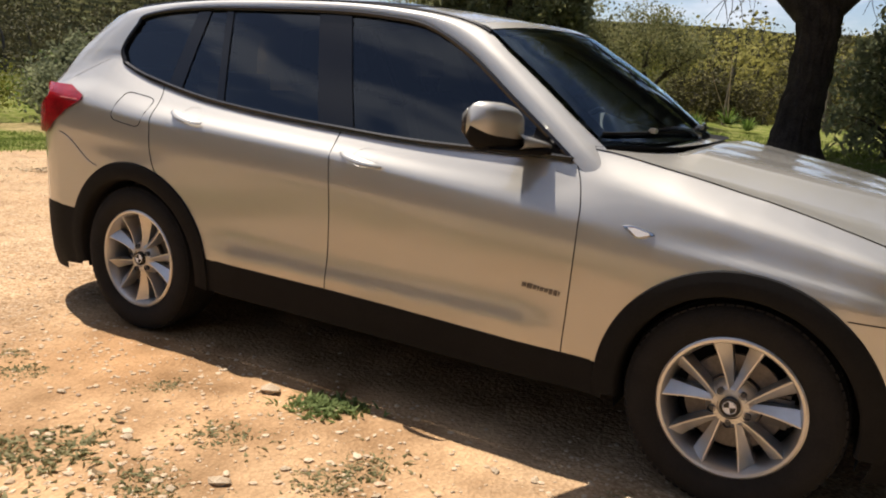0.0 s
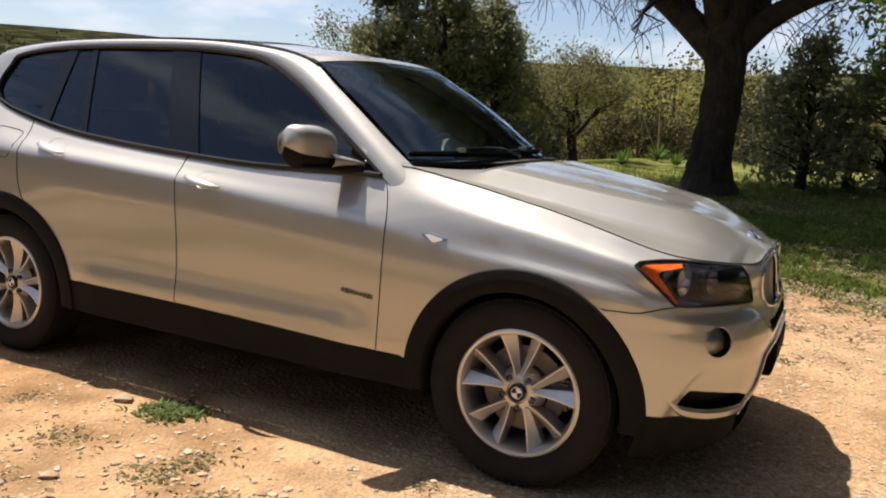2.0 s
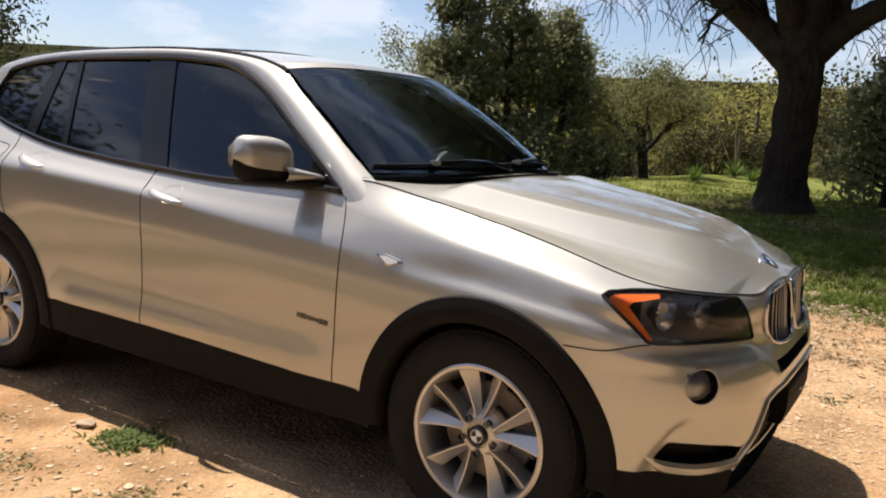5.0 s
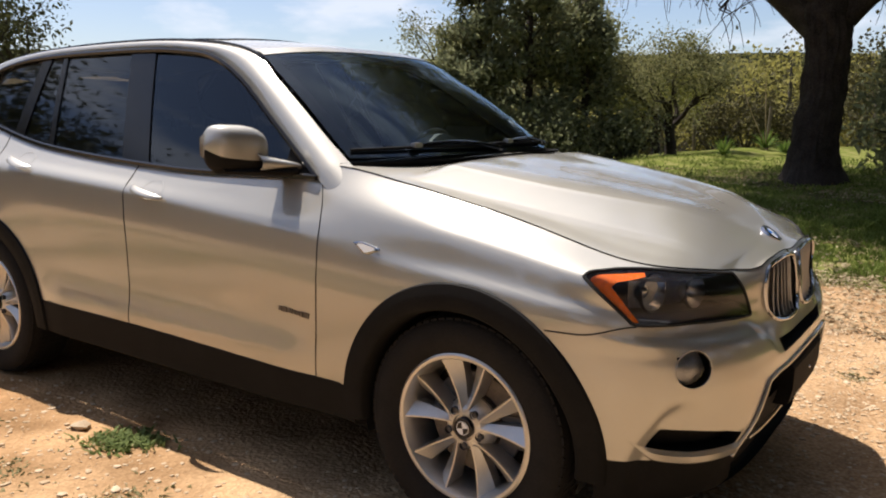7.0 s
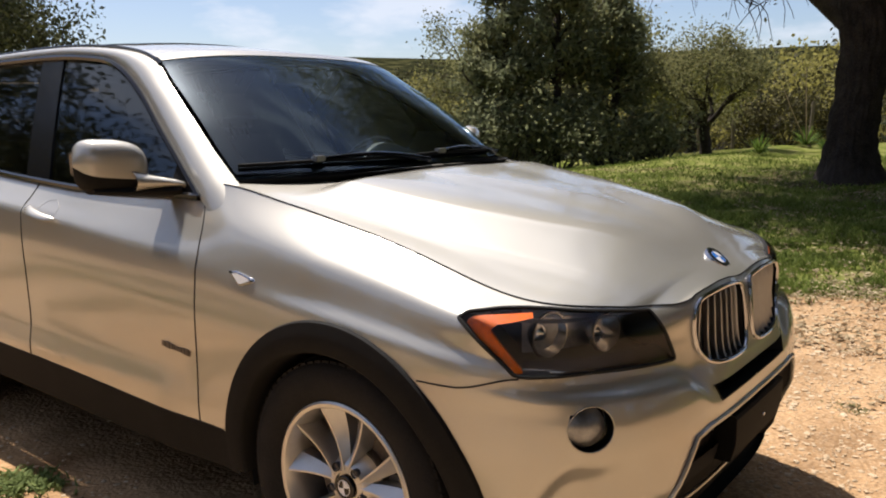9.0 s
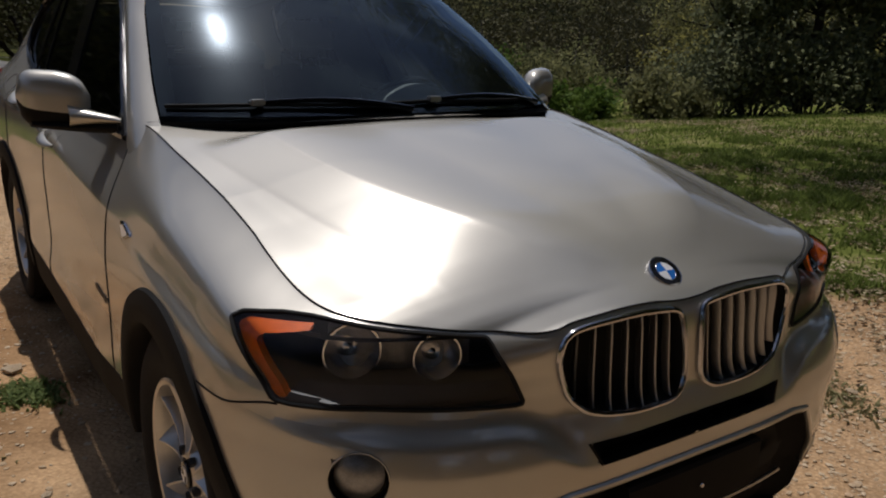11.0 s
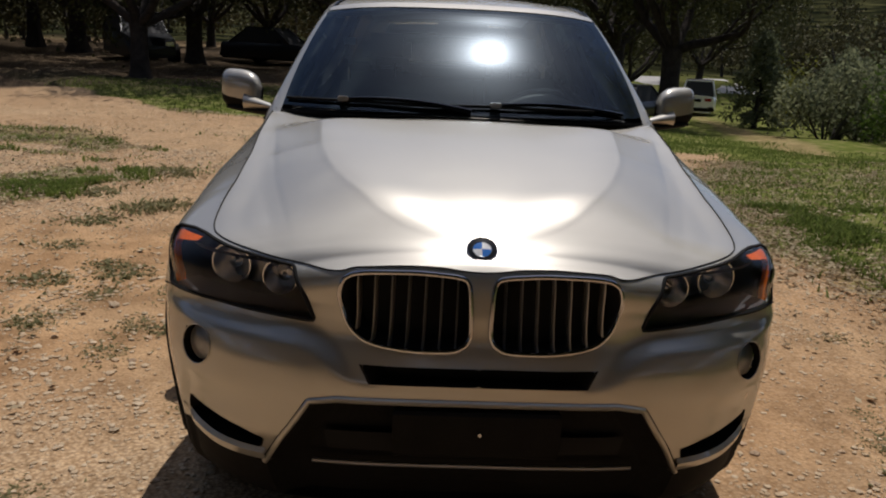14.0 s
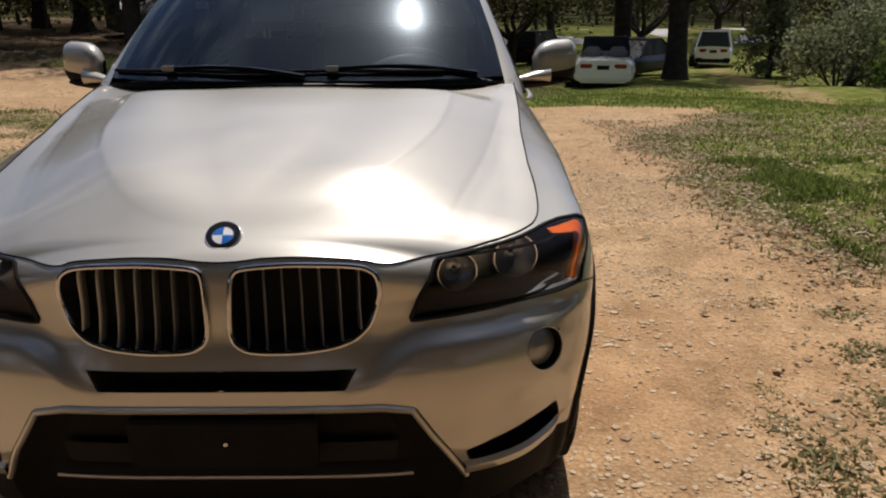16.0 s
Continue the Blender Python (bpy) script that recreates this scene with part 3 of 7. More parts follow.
DEG = 0.0158  # metres per degree round the nose
HEADLIGHT = [(65.9, 0.890), (64.3, 0.866), (60.0, 0.802), (57.9, 0.768), (46.0, 0.760), (38.0, 0.751), (29.9, 0.741), (31.8, 0.80), (35.0, 0.872), (38.0, 0.878), (45.0, 0.891), (52.5, 0.904), (56.0, 0.907), (60.0, 0.907), (64.8, 0.901)]
KIDNEY = [(25.6, 0.815), (25.0, 0.860), (23.4, 0.876), (20.5, 0.882), (12.0, 0.886), (3.6, 0.877), (2.2, 0.860), (1.7, 0.736), (2.5, 0.708), (4.8, 0.692), (11.5, 0.691), (17.7, 0.699), (21.3, 0.713), (24.0, 0.745)]
SLOT = [(0.0, 0.652), (20.6, 0.652), (18.6, 0.606), (0.0, 0.606)]
INTAKE = [(0.0, 0.566), (24.0, 0.562), (28.2, 0.551), (31.0, 0.48), (37.0, 0.345), (37.0, 0.22), (0.0, 0.22)]
VENT = [(36.0, 0.425), (40.0, 0.444), (46.0, 0.458), (52.6, 0.470), (54.2, 0.432), (55.0, 0.402), (47.0, 0.392), (40.0, 0.390), (37.0, 0.392)]
FOG = [(48.0 + 3.25 * math.cos(2 * math.pi * k / 20), 0.645 + 0.052 * math.sin(2 * math.pi * k / 20)) for k in range(20)]
KIDNEY_R = dense(rounded(KIDNEY, 3, DEG, 0.35), DEG, 0.02)
HEADLIGHT_R = dense(rounded(HEADLIGHT, 2, DEG, 0.15), DEG, 0.02)
INTAKE_R, SLOT_R, VENT_R = dense(rounded(INTAKE, 2, DEG, 0.12), DEG, 0.03), SLOT, dense(rounded(VENT, 2, DEG, 0.15), DEG, 0.03)
OPENINGS = [KIDNEY_R, HEADLIGHT_R, INTAKE, SLOT, VENT_R, FOG]
REAR_AXLE = -2.81
ARCHES = [(0.0, 0.36, 0.44), (REAR_AXLE, 0.36, 0.445)]


def body_y(x, z):
    """Half-width of the body at x, z, also ahead of the front axle."""
    if x <= 0:
        return side_y(x, z)
    lo, hi = 0.0, 90.0
    for _ in range(24):
        mid = (lo + hi) / 2
        if nose(mid, z)[0] > x:
            lo = mid
        else:
            hi = mid
    return nose(hi, z)[1]


def sill_z(x):
    return table(x, [(-3.7, 0.56), (-3.2, 0.55), (-3.0, 0.47), (-2.3, 0.447), (-1.65, 0.443), (-0.59, 0.415), (0.0, 0.40), (0.2, 0.37)])


def zrow(j, lo, top, n_low, n_up, base=BOTTOM):
    """Row heights: n_low rows up to the cladding's edge, n_up above, closer together at the top."""
    if j <= n_low:
        return base + (lo - base) * j / n_low
    u = (j - n_low) / n_up
    return lo + (top - lo) * (1 - (1 - u) ** 1.25)


def build_car():
    car = thing("silver_suv", "silver-beige compact suv parked on a dirt drive", "car")
    n_low, n_up = 5, 56
    rows_n = n_low + n_up + 1

    # nose, fenders ahead of the front axle, and bumper
    paint_nose, black_nose = Shape(), Shape()
    phis = [i * 0.75 for i in range(121)]
    for sgn in (-1, 1):
        par = [[None] * rows_n for _ in phis]
        for i, ph in enumerate(phis):
            lo, top = (0.37 if ph < 60 else 0.37 + 0.03 * (ph - 60) / 30), top_z(ph)
            for j in range(rows_n):
                p = (ph, zrow(j, lo, top, n_low, n_up))
                for poly in OPENINGS:
                    d, qx, qy = nearest_on(*p, poly, DEG)
                    if d < 0.0075 and 0 < i < 120 and 0 < j < rows_n - 1:
                        p = (qx, qy)
                        break
                x, y, z = nose(*p)
                for ax, az, r in ARCHES[:1]:
                    d = math.hypot(x - ax, z - az)
                    if abs(d - r) < 0.009 and ph > 40:
                        z2 = az + (z - az) * r / d
                        x2 = ax + (x - ax) * r / d
                        p = (math.degrees(math.atan2(body_y(x2, z2), max(x2, 1e-4))), z2) if x2 > 0.004 else p
                par[i][j] = p
        pts = [[(lambda q: (q[0], sgn * q[1], q[2]))(nose(*par[i][j])) for j in range(rows_n)] for i in range(len(phis))]

        def cell(i, j):
            cp = [par[i][j], par[i + 1][j], par[i + 1][j + 1], par[i][j + 1]]
            cx, cz = sum(p[0] for p in cp) / 4, sum(p[1] for p in cp) / 4
            if any(inside_poly(cx, cz, poly) for poly in OPENINGS):
                return 0
            wx, wy, wz = nose(cx, cz)
            if any(math.hypot(wx - ax, wz - az) < r for ax, az, r in ARCHES[:1]) and cx > 40:
                return 0
            return 1 if j < n_low else 2

        for want, sh in ((1, black_nose), (2, paint_nose)):
            k = len(sh.f)
            sh.grid(pts, keep=lambda i, j: cell(i, j) == want)
            if sgn > 0:
                sh.f[k:] = [tuple(reversed(f)) for f in sh.f[k:]]

    # split the nose's paint into fender and bumper along the seam
    def split(sh, test):
        a, b = Shape(), Shape()
        a.v, b.v = list(sh.v), list(sh.v)
        for f in sh.f:
            c = [sum(sh.v[i][k] for i in f) / len(f) for k in range(3)]
            (a if test(*c) else b).f.append(f)
        return tidy(a), tidy(b)

    def tidy(sh):
        used = sorted({i for f in sh.f for i in f})
        at = {old: k for k, old in enumerate(used)}
        sh.v, sh.f = [sh.v[i] for i in used], [tuple(at[i] for i in f) for f in sh.f]
        return sh

    bumper, fender_nose = split(paint_nose, lambda x, y, z: z < 0.735 or abs(math.degrees(math.atan2(y, x))) < 33)
    part("front_bumper", bumper, PAINT, car, sharp=35)
    part("lower_bumper_cladding", tidy(black_nose), PLASTIC, car, "matt black plastic cladding")
    fl, fr = split(fender_nose, lambda x, y, z: y > 0)

    # sides from the front axle to the tail
    xs = [0.0]
    while xs[-1] > -3.35:
        xs.append(round(xs[-1] - 0.02, 4))
    door_a, door_b, door_c = -0.592, -1.645, -2.69
    xs = sorted(set([x for x in xs if min(abs(x - d) for d in (door_a, door_b)) > 0.008] + [door_a, door_b]), reverse=True)
    tail = [(-3.35 - 0.32 * math.sin(math.radians(a)), math.cos(math.radians(a))) for a in range(6, 91, 6)]
    panels = ("front_fender", "front_door", "rear_door", "rear_quarter", "sill_cladding")
    for sgn in (-1, 1):
        own = {k: Shape() for k in panels}
        par = []
        for x in xs:
            col = []
            for j in range(rows_n):
                px, pz = x, zrow(j, sill_z(x), table(x, TOP_Z), n_low, n_up, table(x, [(-3.4, 0.24), (-2.6, 0.295), (-0.5, 0.285), (-0.3, 0.24), (0.0, 0.20)]))
                for ax, az, r in ARCHES:
                    d = math.hypot(px - ax, pz - az)
                    if abs(d - r) < 0.0095 and px < 0:
                        px, pz = ax + (px - ax) * r / d, az + (pz - az) * r / d
                col.append((min(px, 0.0), pz))
            par.append(col)
        pts = [[side(px, pz, 0, sgn) for px, pz in col] for col in par]
        # the tail, rounded in plan
        for tx, k in tail:
            pts.append([(tx - 0.10 * smoothstep(1.25, 0.9, zrow(j, 0.56, 1.20, n_low, n_up)) * (1 - k), sgn * side_y(-3.35, zrow(j, 0.56, 1.2, n_low, n_up)) * max(k, 0.0) ** 0.35, zrow(j, 0.56, 1.20, n_low, n_up)) for j in range(rows_n)])

        def owner(i, j):
            if i >= len(xs) - 1:
                return "sill_cladding" if j < n_low else "rear_quarter"
            cp = [par[i][j], par[i + 1][j], par[i + 1][j + 1], par[i][j + 1]]
            cx, cz = sum(p[0] for p in cp) / 4, sum(p[1] for p in cp) / 4
            if any(math.hypot(cx - ax, cz - az) < r for ax, az, r in ARCHES):
                return ""
            if j < n_low:
                return "sill_cladding"
            if cx > door_a:
                return "front_fender"
            if cx > door_b:
                return "front_door"
            return "rear_door" if cx > rear_seam(cz) else "rear_quarter"

        for key, sh in own.items():
            sh.grid(pts, keep=lambda i, j: owner(i, j) == key)
            if sgn > 0:
                sh.f = [tuple(reversed(f)) for f in sh.f]
            tidy(sh)
        extra = fl if sgn > 0 else fr
        own["front_fender"].add(extra.v, extra.f)
        for key, sh in own.items():
            bm = bmesh.new()
            me = sh.mesh(key, PLASTIC if key == "sill_cladding" else PAINT)
            bm.from_mesh(me)
            bmesh.ops.remove_doubles(bm, verts=bm.verts, dist=0.0004)
            bm.to_mesh(me)
            bm.free()
            me.polygons.foreach_set("use_smooth", [True] * len(me.polygons))
            me.set_sharp_from_angle(angle=radians(35))
            ob = new(key, me)
            ob.parent = car
    return car


def rear_seam(z):
    """The rear door's trailing edge: down from the window, then round the wheel arch."""
    return table(z, [(0.45, -2.25), (0.60, -2.40), (0.72, -2.52), (0.82, -2.655), (0.92, -2.69), (1.02, -2.70), (1.14, -2.72), (1.25, -2.79)])


car = build_car()


# --- bonnet ---
def seam_points():
    """The bonnet's edge from the windscreen's corner to the middle of the nose, y >= 0."""
    pts = []
    for i in range(61):
        x = -0.60 + 0.60 * i / 60
        pts.append((x, table(x, TOP_Y), table(x, TOP_Z)))
    for i in range(1, 121):
        pts.append(nose(90 - 0.75 * i, top_z(90 - 0.75 * i)))
    return pts


def bonnet_z(x, y, edge_z, s, xc):
    """Height of the bonnet: crowned across, with two raised ribs a side that run together towards the grille."""
    mid = table(xc, [(-0.44, 1.165), (-0.2, 1.140), (0.1, 1.095), (0.35, 1.045), (0.55, 0.990), (0.677, 0.926), (0.72, 0.903), (0.745, 0.886)])
    z = edge_z + (mid - edge_z) * (1 - (1 - s) ** 2.4)
    inner = table(x, [(-0.42, 0.53), (-0.3, 0.525), (0.05, 0.485), (0.27, 0.42), (0.39, 0.365), (0.48, 0.31), (0.53, 0.275), (0.59, 0.205), (0.64, 0.10)])
    outer = table(x, [(-0.45, 0.72), (-0.3, 0.695), (0.2, 0.61), (0.45, 0.545), (0.65, 0.49)])
    valley = table(x, [(-0.30, 0.235), (0.0, 0.20), (0.3, 0.145), (0.5, 0.08), (0.64, 0.02)])
    ay = abs(y)
    fade = smoothstep(0.66, 0.42, x) * smoothstep(-0.37, -0.26, x)
    flank = min(1.0, max(0.0, (outer - ay) / (outer - inner)))
    z += (0.027 * flank + 0.0012 * smoothstep(inner + 0.020, inner - 0.006, ay)) * fade
    z -= 0.017 * smoothstep(inner - 0.02, valley - 0.03, ay) * fade
    z -= 0.004 * smoothstep(0.70, 0.45, x) * smoothstep(outer - 0.02, outer + 0.05, ay) * smoothstep(0.0, 0.12, s)
    return z


def build_bonnet():
    sh = Shape()
    edge = seam_points()
    n = 121
    rows = []
    for xs, ys, zs in edge:
        xc = -0.44 + (xs + 0.60) / 1.345 * 1.185
        half = []
        for k in range(n):
            s = k / (n - 1)
            x, y = xs + (xc - xs) * s * s * (3 - 2 * s) * 0.999, ys * (1 - s)
            half.append((x, y, bonnet_z(x, y, zs, s, xc)))
        rows.append(half + [(x, -y, z) for x, y, z in reversed(half[:-1])])
    sh.grid(rows)
    ob = part("bonnet", sh, PAINT, car, sharp=60)
    half = [(x, y, z + 0.0012) for x, y, z in edge[1:]]
    part("bonnet_gap", Shape().tube(half + [(x, -y, z) for x, y, z in reversed(half[:-1])], 0.0022, 5), GAP, car)
    return ob


build_bonnet()

# --- greenhouse ---
WINDOW_TOP = [(-3.106, 1.36), (-3.06, 1.475), (-3.0, 1.530), (-2.65, 1.574), (-1.93, 1.585), (-1.57, 1.568), (-1.373, 1.534), (-1.164, 1.437), (-0.95, 1.295), (-0.66, 1.098)]
WINDOW_LOW = [(-3.106, 1.345), (-3.06, 1.29), (-2.79, 1.215), (-2.35, 1.147), (-1.74, 1.105), (-1.26, 1.088), (-0.72, 1.097), (-0.66, 1.097)]


def lean_y(z):
    return 0.79 - (z - 1.1) * 0.36 - 0.10 * (z - 1.1) ** 2


def window_z(x, v):
    """Height at x of the side window's sheet, v from the belt 0 to the top 1."""
    lo, hi = table(x, WINDOW_LOW), table(x, WINDOW_TOP)
    return lo + (hi - lo) * v


def win(x, v, out=0.0):
    z = window_z(x, v)
    return (x, lean_y(z) + out, z)


UPPER = [(-0.66, 1.098), (-0.80, 1.195), (-0.95, 1.295), (-1.164, 1.437), (-1.373, 1.534), (-1.57, 1.568), (-1.93, 1.585), (-2.65, 1.574), (-3.0, 1.530), (-3.06, 1.475), (-3.106, 1.36), (-3.06, 1.29)]
DITCH = [(-0.582, 0.720, 1.156), (-0.700, 0.702, 1.238), (-0.825, 0.676, 1.327), (-1.00, 0.636, 1.445), (-1.17, 0.590, 1.548), (-1.45, 0.560, 1.602), (-1.93, 0.548, 1.628), (-2.65, 0.54, 1.615), (-3.20, 0.535, 1.560), (-3.36, 0.585, 1.47), (-3.46, 0.66, 1.34), (-3.52, 0.745, 1.21)]


def smooth_chain(ctrl, per=8):
    """A Catmull-Rom curve through control points."""
    c = [Vector(p) for p in ctrl]
    c = [c[0] * 2 - c[1]] + c + [c[-1] * 2 - c[-2]]
    out = []
    for i in range(1, len(c) - 2):
        for k in range(per):
            u = k / per
            p0, p1, p2, p3 = c[i - 1], c[i], c[i + 1], c[i + 2]
            out.append(0.5 * (2 * p1 + (p2 - p0) * u + (2 * p0 - 5 * p1 + 4 * p2 - p3) * u * u + (3 * p1 - p0 - 3 * p2 + p3) * u ** 3))
    return out + [c[-2]]


def screen_point(y, v, out=0.0):
    """A point of the windscreen's glass at half-way v up from its base."""
    d = smooth_chain(DITCH)
    k = v * 32
    i = min(31, int(k))
    d = d[i].lerp(d[i + 1], k - i)
    s = y / (d.y - 0.004)
    flat = 1 - 0.35 * s * s - 0.65 * s ** 4
    puff = 0.020 * math.sin(math.pi * v) * (0.5 + 0.5 * flat)
    return (d.x + (0.18 - 0.08 * v) * flat + puff * 0.55 + out * 0.55, y, d.z + 0.012 + 0.030 * v * flat + puff * 0.83 + out * 0.83)


def build_greenhouse():
    up = [Vector((p.x, lean_y(p.y) + 0.006, p.y)) for p in smooth_chain([(x, z, 0) for x, z in UPPER])]
    ditch = smooth_chain(DITCH)
    sh = Shape()
    rows = []
    for a, b in zip(up, ditch):
        row = []
        for k in range(9):
            u = k / 8
            p = a.lerp(b, u)
            bulge = 0.022 * math.sin(math.pi * u)
            row.append((p.x, p.y + bulge * 0.8, p.z + bulge * 0.6))
        rows.append(row)
    # the foot of the pillar runs down into the fender
    foot = [[tuple(Vector(p) + (Vector(p) - Vector(q)).normalized() * d + Vector((0, -0.006, 0)) * d / 0.09) for p, q in zip(rows[0], rows[4])] for d in (0.09, 0.06, 0.03)]
    # the rear pillar flares out into the quarter panel
    rows = rows[:-8]

    def quarter_skin(x, z):
        if x > -3.35:
            return Vector((x, side_y(x, z) + 0.0015, z))
        return Vector((x, side_y(-3.35, z) * max(0.05, 1 - ((-3.35 - x) / 0.32) ** 2) ** 0.175 + 0.0015, z))
    heel = [[] for _ in range(12)]
    for k in range(9):
        u = k / 8
        x = -3.06 - 0.50 * u
        z = max(table(x, TOP_Z) - 0.10 * smoothstep(0, 1, u), 1.175)
        p0, p1 = Vector(rows[-1][k]), quarter_skin(x, z)
        span = (p1 - p0).length
        t0 = (p0 - Vector(rows[-3][k])).normalized() * span
        t1 = (quarter_skin(x - 0.01 * u, z - 0.02) - p1).normalized() * span
        for i in range(12):
            w = (i + 1) / 12
            heel[i].append(tuple((1 + 2 * w) * (1 - w) ** 2 * p0 + w * (1 - w) ** 2 * t0 + w * w * (3 - 2 * w) * p1 + w * w * (w - 1) * t1))
    sh.grid(foot + rows + heel)
    sh.f = [tuple(reversed(f)) for f in sh.f]
    sh.mirrored()
    part("roof_frame", sh, PAINT, car, sharp=50)
    # roof
    first, last = 8 * 4, 8 * 8
    rows = []
    for i in range(first, last + 1):
        d = ditch[i]
        front = smoothstep(first + 10, first, i)
        row = []
        for k in range(33):
            s = -1 + 2 * k / 32
            row.append((d.x + 0.11 * front * (1 - s * s), d.y * s, d.z + 0.038 * (1 - s * s) * (1 - 0.25 * front) - 0.002))
        rows.append(row)
    roof = Shape().grid(rows)
    part("roof", roof, PAINT, car, sharp=50)
    lin = Shape().grid([[(x, y * 0.97, z - 0.03) for x, y, z in r] for r in rows])
    part("headliner", lin, HEADLINER, car)
    # black roof ditch mouldings
    for sgn in (-1, 1):
        part("roof_moulding", Shape().tube([(p.x, sgn * p.y, p.z + 0.004) for p in ditch[first - 2:last]], 0.007, 6), GLOSS_BLACK, car)
    # sunroof glass
    sun_rows = []
    for i in range(first + 11, first + 25):
        d = ditch[i]
        sun_rows.append([(d.x + 0.11 * smoothstep(first + 10, first, i) * (1 - s * s), d.y * s, d.z + 0.038 * (1 - s * s) + 0.003) for s in [-0.70 + 1.40 * k / 20 for k in range(21)]])
    part("sunroof", Shape().grid(sun_rows), GLOSS_BLACK, car, "dark glass panoramic sunroof")
    # windscreen
    ws = Shape()
    edge = ditch[:first + 1]
    rows = []
    for i, d in enumerate(edge):
        v = i / first
        row = []
        for k in range(33):
            s = -1 + 2 * k / 32
            flat = 1 - 0.35 * s * s - 0.65 * s ** 4
            puff = 0.020 * math.sin(math.pi * v) * (0.5 + 0.5 * flat)
            row.append((d.x + (0.18 - 0.08 * v) * flat + puff * 0.55, (d.y - 0.004) * s, d.z + 0.012 + 0.030 * v * flat + puff * 0.83))
        rows.append(row)
    ws.grid(rows[:first])
    header = Shape().grid([[(x, y, z + 0.003) for x, y, z in r] for r in rows[first - 2:]])
    part("roof_header", header, PAINT, car)
    part("windscreen", ws, WINDSCREEN, car, "clear windscreen with faint green tint", sharp=0)
    band = Shape()
    for r0, r1 in ((0, 3), (first - 3, first - 1)):
        band.grid([[(x, y, z - 0.003) for x, y, z in rows[i]] for i in range(r0, r1 + 1)])
    band.grid([[(r[k][0], r[k][1], r[k][2] - 0.003) for k in range(2)] for r in rows])
    band.grid([[(r[k][0], r[k][1], r[k][2] - 0.003) for k in range(31, 33)] for r in rows])
    part("windscreen_band", band, GAP, car, "black ceramic edge band")
    # cowl
    cowl = Shape()
    cr = []
    for k in range(33):
        s = -1 + 2 * k / 32
        y = 0.75 * s
        x0 = -0.60 + 0.18 * (1 - 0.35 * s * s - 0.65 * s ** 4) + 0.004
        cr.append([(x0 + 0.10 * u * (1 - abs(s) ** 6), y * (1 - 0.02 * u), 1.150 + 0.016 * (1 - s * s) - 0.028 * math.sin(math.pi * min(1, u * 1.2))) for u in (0, 0.3, 0.6, 1.0)])
    cowl.grid(cr)
    part("cowl", cowl, PLASTIC, car)
    # side windows
    for name, a, b in (("front_side_window", -0.675, -1.797), ("rear_side_window", -1.798, -2.655), ("quarter_window", -2.66, -3.10)):
        for sgn in (-1, 1):
            n = 24
            rows = [[(lambda q: (q[0], sgn * q[1], q[2]))(win(a + (b - a) * i / n, v / 8, -0.004)) for v in range(9)] for i in range(n + 1)]
            pane = Shape().grid(rows)
            if sgn > 0:
                pane.f = [tuple(reversed(f)) for f in pane.f]
            part(name, pane, TINTED, car, "dark tinted glass", sharp=0)

    # black pillars between the panes
    def strip(x_low0, x_low1, x_top0, x_top1, out):
        rows = []
        for v in range(11):
            u = v / 10
            a, b = x_low0 + (x_top0 - x_low0) * u, x_low1 + (x_top1 - x_low1) * u
            rows.append([win(a + (b - a) * k / 4, u, out) for k in range(5)])
        return rows
    for name, q in (("centre_pillar", (-1.615, -1.80, -1.79, -1.965)), ("window_divider", (-2.355, -2.40, -2.465, -2.505)), ("rear_pillar", (-2.64, -2.73, -2.60, -2.68))):
        for sgn in (-1, 1):
            rows = [[(x, sgn * y, z) for x, y, z in r] for r in strip(*q, 0.002)]
            back = [[(x, sgn * (abs(y) - 0.02), z) for x, y, z in r] for r in rows]
            sh = Shape().grid(rows)
            sh.grid([r[:1] + b[:1] for r, b in zip(rows, back)])
            sh.grid([r[-1:] + b[-1:] for r, b in zip(rows, back)])
            part(name, sh, GLOSS_BLACK, car)
    # trim round the glass: black rubber with a bright lower strip left plain
    for sgn in (-1, 1):
        loop = [(p.x, sgn * (p.y + 0.001), p.z) for p in up]
        low = [(x, sgn * (lean_y(table(x, WINDOW_LOW)) + 0.008), table(x, WINDOW_LOW) + 0.004) for x in [-3.06 + (3.06 - 0.66) * i / 60 for i in range(61)]]
        part("window_trim", Shape().tube(loop + low[1:], 0.0115, 6), GLOSS_BLACK, car)
    # mirror sail, black triangle ahead of the front window
    for sgn in (-1, 1):
        tri = Shape()
        rows = []
        for i in range(7):
            x = -0.665 - 0.16 * i / 6
            rows.append([(lambda q: (q[0], sgn * q[1], q[2]))(win(x, v / 4, 0.004)) for v in range(5)])
        part("mirror_sail", tri.grid(rows), PLASTIC, car)
    # tail: hatch between the frames
    rows = []
    for i in range(last, len(ditch)):
        d = ditch[i]
        rows.append([(d.x - 0.07 * (1 - s * s), d.y * s, d.z + 0.02 * (1 - s * s) * smoothstep(len(ditch), last, i)) for s in [-1 + k / 12 for k in range(25)]])
    last_row = len(rows) - 1
    pane = lambda i, j: 3 <= i < last_row - 3 and 3 <= j < 21
    gate = part("tailgate", Shape().grid(rows, keep=lambda i, j: not pane(i, j)), PAINT, car)
    part("rear_window", Shape().grid([[(x + 0.004, y, z) for x, y, z in r] for r in rows], keep=pane), TINTED, gate, "dark tinted rear window", sharp=0)


build_greenhouse()


# --- wheel arches, underbody, shut lines ---
def flush(x, z, out=0.0, sgn=-1):
    """A point on the body's skin at x, z."""
    return (x, sgn * (body_y(x, z) + out), z)


